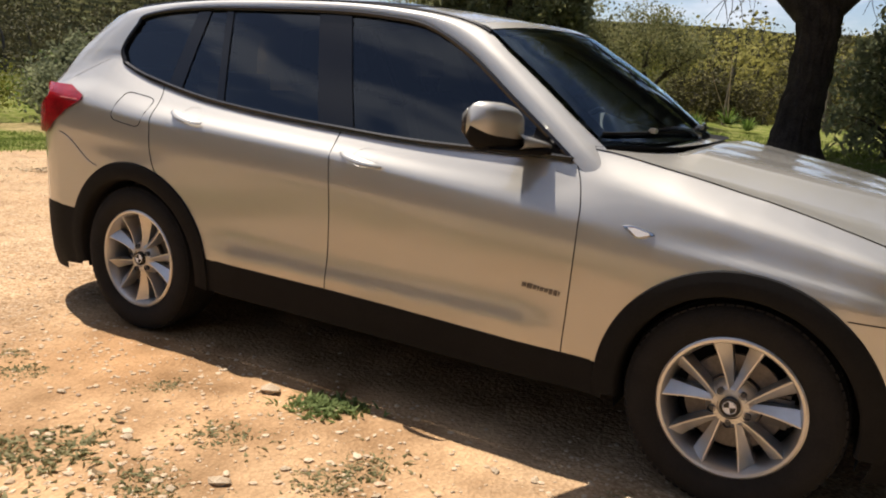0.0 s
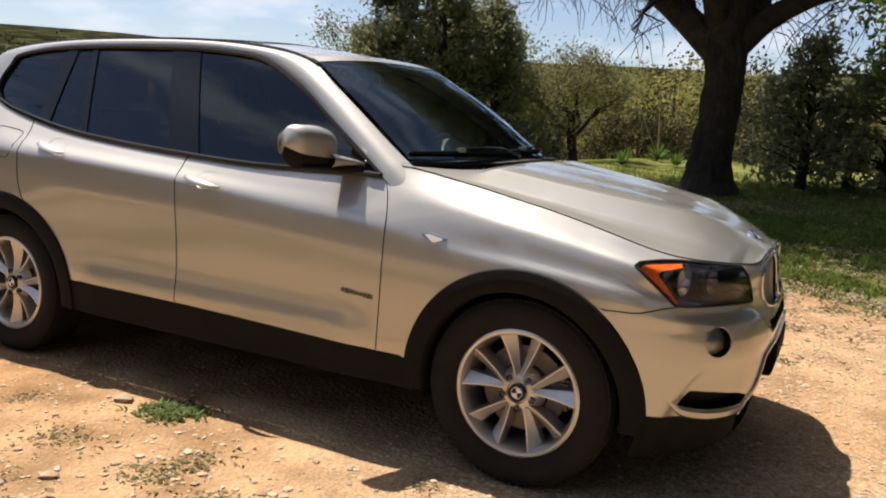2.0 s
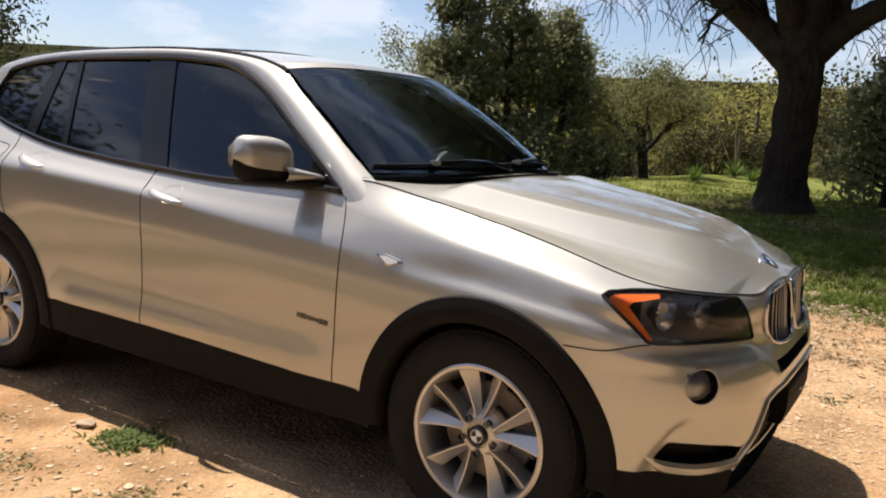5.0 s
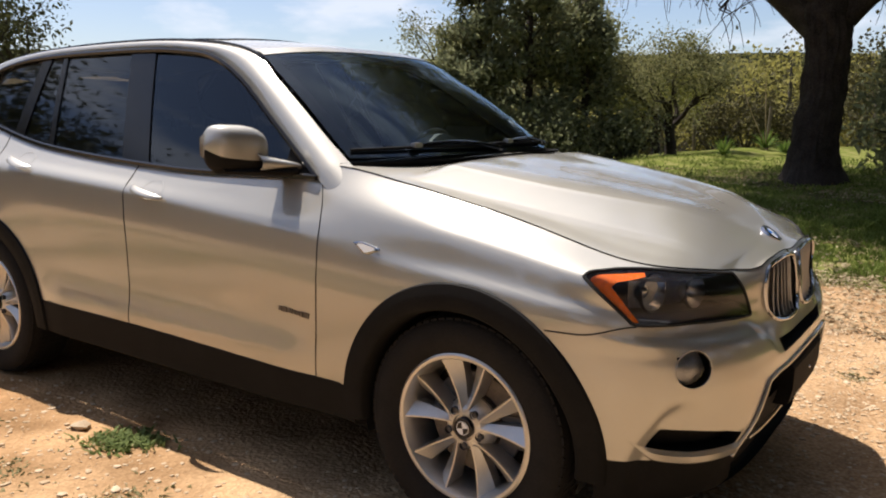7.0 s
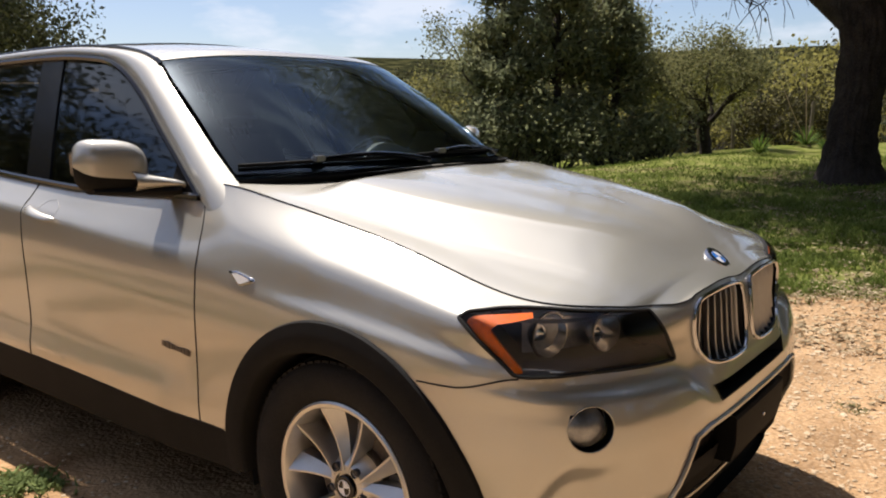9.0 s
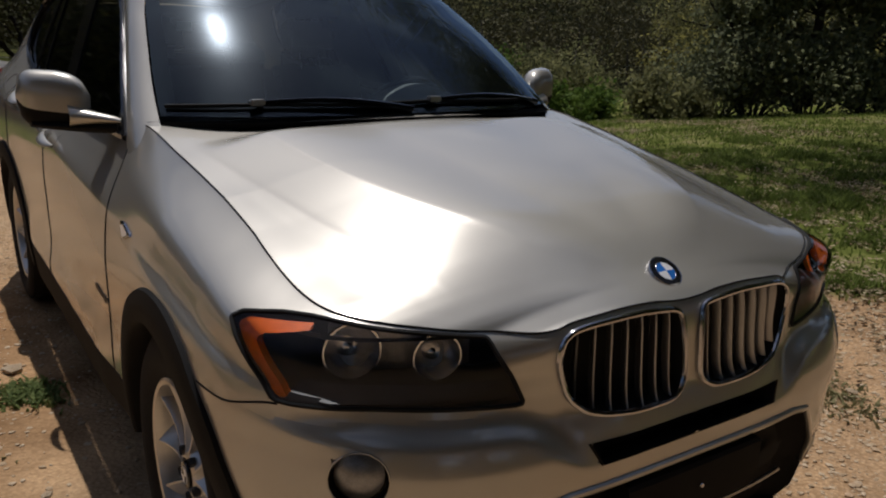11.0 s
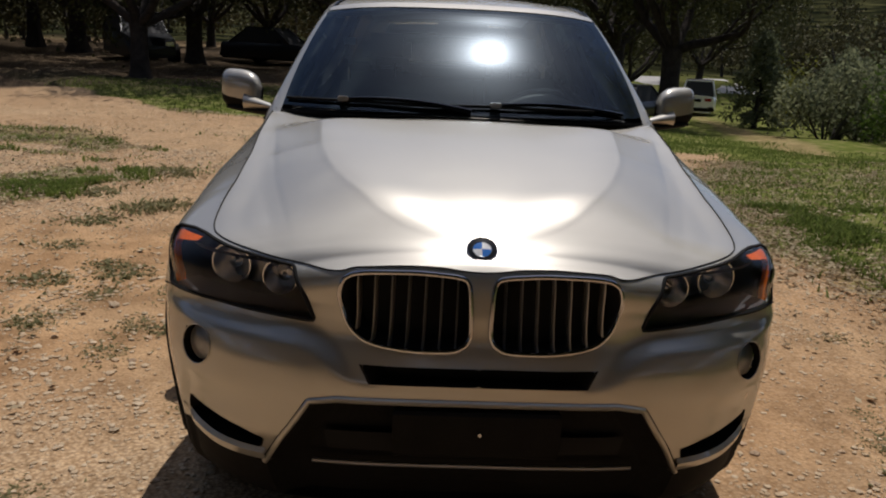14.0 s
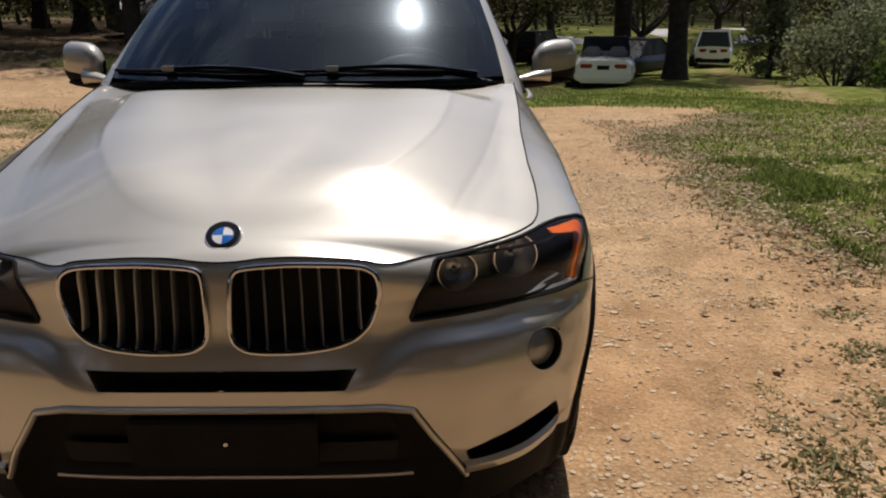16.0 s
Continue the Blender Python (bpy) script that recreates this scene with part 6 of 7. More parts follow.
def cedar(name, label, at, height, width, seed, leaves=7000, trunk=0.12):
    """A dark juniper: a stem and many drooping sprays inside a ragged cone."""
    rng = np.random.default_rng(seed)
    t = thing(name, label, "tree", at=pose(*at))
    sh, tips = Shape(), []
    sh.tube([(0, 0, -0.2), (0.05, 0, height * 0.4), (0, 0.03, height * 0.95)], [trunk, trunk * 0.7, 0.02], 8, cap=False)
    for k in range(70):
        z = height * rng.uniform(0.06, 0.97)
        a = rng.uniform(0, 2 * math.pi)
        r = width * (1 - (z / height) ** 1.5) * rng.uniform(0.55, 1.1) + 0.1
        end = Vector((r * math.cos(a), r * math.sin(a), z + rng.uniform(-0.1, 0.35)))
        st = Vector((0, 0, z * 0.92))
        pts = [st.lerp(end, u) + Vector((0, 0, 0.12 * math.sin(math.pi * u))) for u in (0, 0.35, 0.7, 1)]
        sh.tube(pts, [0.03, 0.022, 0.014, 0.006], 4, cap=False)
        tips += [tuple(st.lerp(end, u)) for u in (0.45, 0.62, 0.78, 0.9, 1.0)]
    part("trunk", sh, BARK, t, sharp=0)
    v, f = leaf_cloud(tips, leaves, 0.085, 0.13, rng, 0.35)
    c = new("crown", fast_mesh("crown", v, f, CEDAR_LEAF))
    c.parent = t


def bush(name, label, at, height, width, seed, mat, leaves=2500, size=0.06):
    rng = np.random.default_rng(seed)
    t = thing(name, label, "bush", at=pose(*at))
    sh, tips = Shape(), []
    for k in range(14):
        a = rng.uniform(0, 2 * math.pi)
        grow(sh, (0.1 * math.cos(a), 0.1 * math.sin(a), -0.1), (math.cos(a) * width / height, math.sin(a) * width / height, 1.0), height * 0.62 * rng.uniform(0.6, 1.1), 0.03, 1, rng, tips, bend=0.3, sides=4, kids=(2, 3))
    part("branching_stem", sh, TWIG, t, sharp=0)
    v, f = leaf_cloud(tips, leaves, size, height * 0.12, rng)
    c = new("foliage", fast_mesh("foliage", v, f, mat))
    c.parent = t


main_oak()
g = ground_z
# beyond the drive
tree("ragged_oak", "ragged oak with small grey-green leaves among junipers", (-9.9, 14.6, 0.25), 0.12, 5.0, 11, OAK_LEAF, 14000, 0.038, 0.22, limbs=5, fork=0.18, reach=0.21)
tree("leafy_oak", "dark leafy oak behind the junipers", (-8.4, 16.6, 0.25), 0.15, 6.0, 17, OAK_LEAF, 12000, 0.05, 0.28, limbs=6, fork=0.2, reach=0.22)
tree("leafy_oak", "low crooked oak with dull spring leaves by the fence", (-5.5, 16.8, 0.30), 0.13, 4.4, 12, OAK_LEAF, 12000, 0.034, 0.17, limbs=6, fork=0.16, reach=0.24)
tree("leafy_oak", "low crooked oak with dull spring leaves by the fence", (-6.9, 19.6, 0.25), 0.13, 3.4, 14, SPRING_LEAF, 10000, 0.035, 0.2, limbs=7, fork=0.12, reach=0.24)
cedar("juniper", "dense dark green juniper on the grass", (-9.5, 14.2, 0.28), 5.2, 1.3, 21, 9000)
cedar("juniper", "dense dark green juniper on the grass", (-8.3, 14.6, 0.30), 4.9, 1.3, 22, 9000)
cedar("juniper", "dense dark green juniper on the grass", (-7.3, 15.6, 0.30), 3.9, 1.2, 23, 8000)
for k, (x, y, h) in enumerate(((-9.9, 13.7, 1.7), (-8.9, 13.6, 1.9), (-7.9, 14.1, 1.9), (-7.0, 14.8, 1.7), (-6.1, 15.6, 1.5))):
    bush("undergrowth", "dark green undergrowth at the foot of the junipers", (x, y, g(x, y) - 0.03), h, 1.2, 400 + k, CEDAR_LEAF, 3200, 0.055)
cedar("juniper", "ragged dark juniper beside the old oak", (0.15, 13.6, 0.3), 2.9, 1.45, 24, 4200)
cedar("juniper", "ragged dark juniper beside the old oak", (1.6, 13.9, 0.3), 3.1, 1.6, 25, 4600)
tree("young_oak", "young oak with bright green spring leaves", (1.45, 7.4, 0.05), 0.12, 5.0, 31, BUSH_LEAF, 12000, 0.045, 0.2, limbs=5, fork=0.40, reach=0.24, rise=0.02, lean=(1.1, -0.3))
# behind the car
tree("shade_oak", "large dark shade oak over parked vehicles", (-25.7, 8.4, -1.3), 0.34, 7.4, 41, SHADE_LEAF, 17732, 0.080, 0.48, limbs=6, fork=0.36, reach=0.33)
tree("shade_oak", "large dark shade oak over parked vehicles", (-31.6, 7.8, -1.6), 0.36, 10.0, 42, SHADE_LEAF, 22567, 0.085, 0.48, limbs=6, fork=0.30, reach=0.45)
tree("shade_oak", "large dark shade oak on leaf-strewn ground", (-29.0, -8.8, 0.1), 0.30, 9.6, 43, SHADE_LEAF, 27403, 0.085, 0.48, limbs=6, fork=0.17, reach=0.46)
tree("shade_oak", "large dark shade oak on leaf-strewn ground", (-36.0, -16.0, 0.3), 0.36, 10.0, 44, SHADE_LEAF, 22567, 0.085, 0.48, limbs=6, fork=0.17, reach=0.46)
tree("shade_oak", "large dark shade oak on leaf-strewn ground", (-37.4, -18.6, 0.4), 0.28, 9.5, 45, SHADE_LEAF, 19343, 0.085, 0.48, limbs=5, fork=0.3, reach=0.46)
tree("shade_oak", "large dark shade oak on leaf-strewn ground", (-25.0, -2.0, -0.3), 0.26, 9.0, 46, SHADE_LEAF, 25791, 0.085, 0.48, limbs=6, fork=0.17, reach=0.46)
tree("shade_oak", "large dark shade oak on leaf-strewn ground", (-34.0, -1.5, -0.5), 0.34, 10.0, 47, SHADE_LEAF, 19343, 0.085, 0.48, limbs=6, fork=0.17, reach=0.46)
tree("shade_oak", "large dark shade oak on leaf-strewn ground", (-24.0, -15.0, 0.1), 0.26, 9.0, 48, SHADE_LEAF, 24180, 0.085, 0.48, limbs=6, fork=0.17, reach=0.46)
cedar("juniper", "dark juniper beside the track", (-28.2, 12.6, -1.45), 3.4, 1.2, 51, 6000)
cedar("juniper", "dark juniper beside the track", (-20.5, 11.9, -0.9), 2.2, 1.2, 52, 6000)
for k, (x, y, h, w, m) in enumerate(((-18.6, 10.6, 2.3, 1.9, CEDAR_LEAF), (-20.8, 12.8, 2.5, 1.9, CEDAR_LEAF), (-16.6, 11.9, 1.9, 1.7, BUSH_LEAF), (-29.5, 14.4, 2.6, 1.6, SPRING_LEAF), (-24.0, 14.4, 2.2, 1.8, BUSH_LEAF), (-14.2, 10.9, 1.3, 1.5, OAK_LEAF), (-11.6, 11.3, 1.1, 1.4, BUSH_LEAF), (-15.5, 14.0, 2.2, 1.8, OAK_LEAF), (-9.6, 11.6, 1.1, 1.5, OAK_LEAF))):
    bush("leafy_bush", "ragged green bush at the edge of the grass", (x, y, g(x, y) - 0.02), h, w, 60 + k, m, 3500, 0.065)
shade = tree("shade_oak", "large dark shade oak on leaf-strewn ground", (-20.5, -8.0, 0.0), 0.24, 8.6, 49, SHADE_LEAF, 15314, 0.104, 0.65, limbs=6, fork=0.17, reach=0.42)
for k, (x, y, s) in enumerate(((-27, -19, 1.0), (-30, -3, 1.0), (-40, -8, 1.1), (-43, -16, 1.15), (-45, 0, 1.1), (-40, 4, 1.0), (-34, -24, 1.1), (-46, -26, 1.2), (-46, 12, 1.0), (-22, -24, 1.0), (-56, 8, 1.2), (-57, -4, 1.2), (-56, -15, 1.2), (-57, 20, 1.1), (-50, -38, 1.2))):
    shade.scale = (s, s, s)
    copy_thing(shade, pose(x, y, g(x, y) - 0.05, 0, 0, 47 * k))
shade.scale = (1, 1, 1)
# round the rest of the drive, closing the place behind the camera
# unseen oaks added to darken the car's reflections and shade the ground ahead
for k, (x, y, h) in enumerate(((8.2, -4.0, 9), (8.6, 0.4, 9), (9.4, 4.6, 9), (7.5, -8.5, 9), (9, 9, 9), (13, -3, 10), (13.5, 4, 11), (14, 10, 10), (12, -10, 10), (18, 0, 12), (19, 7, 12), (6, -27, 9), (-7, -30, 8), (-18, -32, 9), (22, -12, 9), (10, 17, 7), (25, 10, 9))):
    tree("edge_oak", "unseen dark leafy oak added at the edge of the yard", (x, y, g(x, y) - 0.05), 0.28, h, 80 + k, EDGE_LEAF, 15000, 0.11, 0.60, limbs=6, fork=0.20, reach=0.45)


def woods():
    """Far woodland: many small leafy crowns down the valley and up the hills."""
    rng = np.random.default_rng(9)
    vs, fs, k = ([], []), ([], []), [0, 0]
    stems = Shape()
    for i in range(3400):
        az = rng.uniform(0, 2 * math.pi)
        d = 36 + 195 * rng.uniform(0, 1) ** 1.3
        if i > 2200:
            az, d = rng.uniform(0.6, 2.1), rng.uniform(46, 250)
        x, y = d * math.cos(az), d * math.sin(az)
        if -62 < x < -18 and -22 < y < 22:
            continue
        if math.hypot(x + 3, y - 10) < 22 or (1.95 < az < 2.8 and d < 75):
            continue
        h = rng.uniform(3.4, 5.6) * (1 + d / 400)
        w = h * rng.uniform(0.42, 0.62)
        budding = 0.6 < az < 2.3 and rng.uniform() < 0.55
        n = int(1000 if d < 70 else 360 if d < 140 else 150)
        size = 0.035 + d * 0.0016
        z0 = ground_z(x, y)
        p = rng.normal(0, 1, (n, 3))
        p /= np.linalg.norm(p, axis=1)[:, None]
        p *= rng.uniform(0.55, 1.08, n)[:, None] * (1 + 0.25 * np.sin(3 * p[:, :1] * 2 + i))
        c = p * (w, w, h * 0.45) + (x, y, z0 + h * 0.55)
        a = rng.normal(0, 1, (n, 3))
        a /= np.linalg.norm(a, axis=1)[:, None]
        b = np.cross(a, rng.normal(0, 1, (n, 3)))
        b /= np.linalg.norm(b, axis=1)[:, None]
        s = size * rng.uniform(0.6, 1.5, n)[:, None]
        v = np.stack([c - a * s, c + b * s * 0.7, c + a * s, c - b * s * 0.7], 1).reshape(-1, 3)
        kind = 1 if budding else 0
        vs[kind].append(v)
        fs[kind].append(np.arange(4 * n).reshape(-1, 4) + k[kind])
        k[kind] += 4 * n
        if d < 90:
            stems.tube([(x, y, z0 - 0.3), (x + rng.normal(0, 0.3), y + rng.normal(0, 0.3), z0 + h * 0.5), (x + rng.normal(0, 0.8), y + rng.normal(0, 0.8), z0 + h * 0.9)], [0.16, 0.10, 0.03], 5, cap=False)
    for kind, label, mat in ((0, "olive and brown spring woodland on the hills", WOODS_LEAF), (1, "budding yellow-green woodland down the valley", BUD_LEAF)):
        ob = new("far_woods", fast_mesh("far_woods", np.concatenate(vs[kind]), np.concatenate(fs[kind]), mat))
        tagged(ob, label, "woods", kind="stuff")
    st = part("woods_stems", stems, TWIG, None, sharp=0)
    tagged(st, "grey stems of the far woodland trees", "woods", kind="stuff")


woods()
rng_b = np.random.default_rng(77)
for k in range(16):
    x, y = -10.5 + 1.05 * k + rng_b.uniform(-0.5, 0.5), 22.5 + rng_b.uniform(-0.6, 4.0)
    bush("brush", "grey-brown brush behind the wire fence", (x, y, g(x, y) - 0.05), rng_b.uniform(1.5, 2.5), rng_b.uniform(1.5, 2.2), 300 + k, WOODS_LEAF if k % 3 else BUD_LEAF, 2600, 0.055)



# ---- ground cover ----
def blades(spots, heights, rng, width=0.008, lean=0.5):
    """Grass blades: one bent strip of two triangles each."""
    n = len(spots)
    a = rng.uniform(0, 2 * math.pi, n)
    side_v = np.stack([np.cos(a), np.sin(a), np.zeros(n)], 1)
    h = np.asarray(heights)[:, None]
    tip = np.stack([rng.normal(0, lean, n), rng.normal(0, lean, n), np.ones(n)], 1)
    w = width * rng.uniform(0.6, 1.5, n)[:, None]
    b = np.asarray(spots)
    midp = b + tip * h * (0.35, 0.35, 0.6)
    v = np.stack([b - side_v * w, b + side_v * w, midp + side_v * w * 0.8, b + tip * h, midp - side_v * w * 0.8], 1).reshape(-1, 3)
    k = np.arange(n)[:, None] * 5
    f = [tuple(r) for r in np.concatenate([k, k + 1, k + 2, k + 4], 1).tolist()] + [tuple(r) for r in np.concatenate([k + 4, k + 2, k + 3], 1).tolist()]
    return v, f


GX0, GY0, GSTEP = -36.0, -20.0, 0.15
GRASS_MAP = np.array([[grassiness(GX0 + GSTEP * i, GY0 + GSTEP * j) for j in range(250)] for i in range(280)])


def grassy(x, y):
    """Grassiness from a coarse map."""
    return GRASS_MAP[min(279, max(0, int((x - GX0) / GSTEP))), min(249, max(0, int((y - GY0) / GSTEP)))]


def scatter(rng, n, x0, x1, y0, y1, keep):
    out = []
    while len(out) < n:
        x, y = rng.uniform(x0, x1), rng.uniform(y0, y1)
        if keep(x, y) > rng.uniform():
            out.append((x, y, ground_z(x, y)))
    return out


def build_grass():
    rng = np.random.default_rng(2)
    spots = scatter(rng, 60000, -14, 4, 2.2, 16, lambda x, y: grassy(x, y) * min(1, 6 / (1 + math.hypot(x - 1, y - 1))) * (0.4 + smoothstep(-0.2, 0.5, noise.noise((x * 1.3, y * 1.3, 30)))))
    spots += scatter(rng, 32000, -10, 1, -9, -2.2, lambda x, y: grassy(x, y) ** 2 * smoothstep(-0.1, 0.5, noise.noise((x * 2.3, y * 2.3, 31))))
    spots += scatter(rng, 22000, -20, -10, -9, 8, lambda x, y: grassy(x, y))
    spots += scatter(rng, 45000, -5, 3.6, 2.8, 8.5, lambda x, y: grassy(x, y) * smoothstep(-0.15, 0.35, noise.noise((x * 1.7, y * 1.7, 33))))
    hs = [0.02 + 0.03 * rng.uniform() + 0.06 * max(0, noise.noise((x * 0.8, y * 0.8, 40))) + (0.05 * rng.uniform() * smoothstep(-0.1, 0.4, noise.noise((x * 1.7, y * 1.7, 33))) if y > 2.8 else 0.0) for x, y, z in spots]
    v, f = blades(spots, hs, rng, 0.007)
    me = fast_mesh("grass", [], [], GRASS)
    me.clear_geometry()
    me.from_pydata(v.tolist(), [], f)
    ob = new("grass", me)
    tagged(ob, "short spring grass over the rough ground", "grass", kind="stuff")


def stone_mesh(name, rng, mat=None):
    """A small rounded, chipped stone about 1 wide."""
    bm = bmesh.new()
    bmesh.ops.create_icosphere(bm, subdivisions=1, radius=0.5)
    for v in bm.verts:
        v.co *= rng.uniform(0.72, 1.18)
        v.co.z *= 0.6
    me = bpy.data.meshes.new(name)
    bm.to_mesh(me)
    bm.free()
    me.materials.append(mat or STONE)
    return me


def build_gravel():
    rng = np.random.default_rng(4)
    base = []
    for k in range(6):
        me = stone_mesh("pebble", rng)
        base.append((np.array([v.co for v in me.vertices]), [tuple(p.vertices) for p in me.polygons]))
        bpy.data.meshes.remove(me)
    vs, fs, k = [], [], 0

    def bare(x, y):
        return max(0.0, 1 - grassy(x, y) * 1.2) * (0.25 + 0.75 * smoothstep(-0.25, 0.35, noise.noise((x * 1.4, y * 1.4, 50)))) * (0.15 if abs(y) < 0.8 and -3.4 < x < 0.5 else 1) * (0.28 + 0.72 * smoothstep(-0.9, 0.6, x) if y < 0 and x > -4.6 else 1)
    spots = scatter(rng, 30000, -4.5, 1.6, -3.2, 3.6, bare) + scatter(rng, 7000, -12, -3, -6, 4, bare) + scatter(rng, 1500, 0.8, 3.5, -1.5, 3.6, bare)
    n_small = len(spots)
    spots += scatter(rng, 15000, -7.5, 2.4, -6.0, -1.2, lambda x, y: max(smoothstep(-2.6, 0.2, x - 0.25 * y), smoothstep(-2.4, -3.4, y + 0.1 * x)) * (0.25 + 0.75 * smoothstep(-0.2, 0.3, noise.noise((x * 1.2, y * 1.2, 52)))))
    spots += scatter(rng, 700, -1.5, 2.4, 0.9, 3.2, lambda x, y: smoothstep(-0.1, 0.4, noise.noise((x * 1.2, y * 1.2, 53))))
    for i, (x, y, z) in enumerate(spots):
        bv, bf = base[int(rng.integers(0, 6))]
        s = 0.007 + 0.026 * rng.uniform() ** 3.0 if i < n_small else 0.013 + 0.034 * rng.uniform() ** 2.2
        a = rng.uniform(0, 6.28)
        c, sn = math.cos(a), math.sin(a)
        v = bv * (s, s * rng.uniform(0.55, 1), s * 0.6)
        v = np.stack([v[:, 0] * c - v[:, 1] * sn + x, v[:, 0] * sn + v[:, 1] * c + y, v[:, 2] + z + s * 0.06], 1)
        vs.append(v)
        fs += [tuple(i + k for i in f) for f in bf]
        k += len(v)
    m = material("pale_gravel", (0.60, 0.50, 0.37), rough=0.9, vary=0.2, scale=6)
    n, l = m.node_tree.nodes, m.node_tree.links
    geo, mixn = n.new("ShaderNodeNewGeometry"), n.new("ShaderNodeValToRGB")
    mixn.color_ramp.elements[0].color, mixn.color_ramp.elements[1].color = (0.43, 0.30, 0.175, 1), (0.58, 0.45, 0.30, 1)
    l.new(geo.outputs["Random Per Island"], mixn.inputs["Fac"])
    l.new(mixn.outputs["Color"], n["Principled BSDF"].inputs["Base Color"])
    me = bpy.data.meshes.new("gravel")
    me.from_pydata(np.concatenate(vs).tolist(), [], fs)
    me.materials.append(m)
    ob = new("gravel", me)
    tagged(ob, "loose pale limestone gravel on the drive", "gravel", kind="stuff")


def build_leaf_litter():
    rng = np.random.default_rng(6)

    def amount(x, y):
        gr = grassy(x, y)
        return gr * (1 - gr) * 3 + 0.35 * gr * smoothstep(0.0, 0.5, noise.noise((x * 0.7, y * 0.7, 60))) + 0.02
    spots = scatter(rng, 16000, -10, 4, 1.6, 12, amount) + scatter(rng, 9000, -9, 2.5, 2.4, 6.5, lambda x, y: 0.3 + 0.7 * smoothstep(-0.2, 0.4, noise.noise((x * 0.9, y * 0.9, 61)))) + scatter(rng, 15000, -12, 0, -9, -1.6, lambda x, y: grassy(x, y) * 0.8 + 0.02)
    spots += scatter(rng, 5000, -34, -18, -18, 3, lambda x, y: 1)
    v, f = leaf_cloud([(x, y, z + 0.025) for x, y, z in spots], 120000, 0.022, (0.02, 0.02, 0.006), rng, 0.5)
    v = v.reshape(-1, 4, 3)
    mid = v.mean(1, keepdims=True)
    v = (mid + (v - mid) * (1, 1, 0.35)).reshape(-1, 3)
    ob = new("fallen_leaves", fast_mesh("fallen_leaves", v, f, DRY))
    tagged(ob, "dry fallen oak leaves on the grass and dirt", "leaves", kind="stuff")


def build_tufts():
    rng = np.random.default_rng(8)

    def tuft(count, spread, height, mat, lean=0.7):
        sp = [(rng.normal(0, spread), rng.normal(0, spread * 0.7), 0) for _ in range(count)]
        v, f = blades(sp, [height * rng.uniform(0.4, 1.2) for _ in sp], rng, 0.007, lean)
        me = bpy.data.meshes.new("weed_tuft")
        me.from_pydata(v.tolist(), [], f)
        me.materials.append(mat)
        return me
    fresh, dull, brush = tuft(520, 0.066, 0.024, WEED, 1.0), tuft(260, 0.085, 0.014, DULL_WEED, 1.5), tuft(300, 0.12, 0.03, DULL_WEED, 1.2)
    spots = [(-1.50, -1.06, 1.15, fresh), (-1.10, -1.37, 0.9, dull), (-1.64, -1.50, 1.0, dull), (-1.58, -1.86, 1.0, dull), (-2.02, -1.90, 1.5, dull), (-2.71, -1.56, 0.8, dull),
             (-2.95, -1.46, 0.7, dull), (-2.13, -1.32, 0.6, dull), (-0.27, -1.02, 0.6, dull), (-0.35, 1.70, 0.7, dull), (-0.13, 1.66, 0.8, dull), (-1.15, 2.38, 1.0, dull),
             (-1.30, 2.06, 0.7, dull), (-0.70, 2.29, 1.2, dull), (-0.21, 2.09, 1.3, dull), (0.17, 1.74, 1.0, brush), (-1.84, -2.33, 1.5, dull), (-2.19, -2.05, 1.0, dull)]
    more = [(-1.15, -2.06, 1.0, dull), (0.40, -1.40, 0.9, dull), (-1.26, -1.94, 0.8, dull), (-1.15, -1.53, 0.9, dull), (-3.05, -1.81, 1.2, dull), (-0.80, -1.57, 0.9, dull),
            (-5.57, -2.73, 1.6, brush), (-3.79, -2.34, 1.5, brush), (-3.64, -1.70, 1.0, dull), (1.03, 3.40, 1.3, dull), (0.76, 1.59, 0.7, dull), (-3.3, -2.6, 1.5, dull), (-4.4, -3.0, 1.8, dull), (-2.6, -2.5, 1.3, dull)]
    for x, y, s, me in spots + more:
        ob = new("weed_tuft", me)
        ob.matrix_basis = pose(x, y, ground_z(x, y) - 0.004, 0, 0, rng.uniform(0, 360)) @ Matrix.Scale(s, 4)
        tagged(ob, "bright green weed tuft in the gravel" if me is fresh else "low dry brush on the dirt drive" if me is brush else "sparse grey-green weed tuft in the gravel", "weed", "weeds on the drive", kind="stuff")


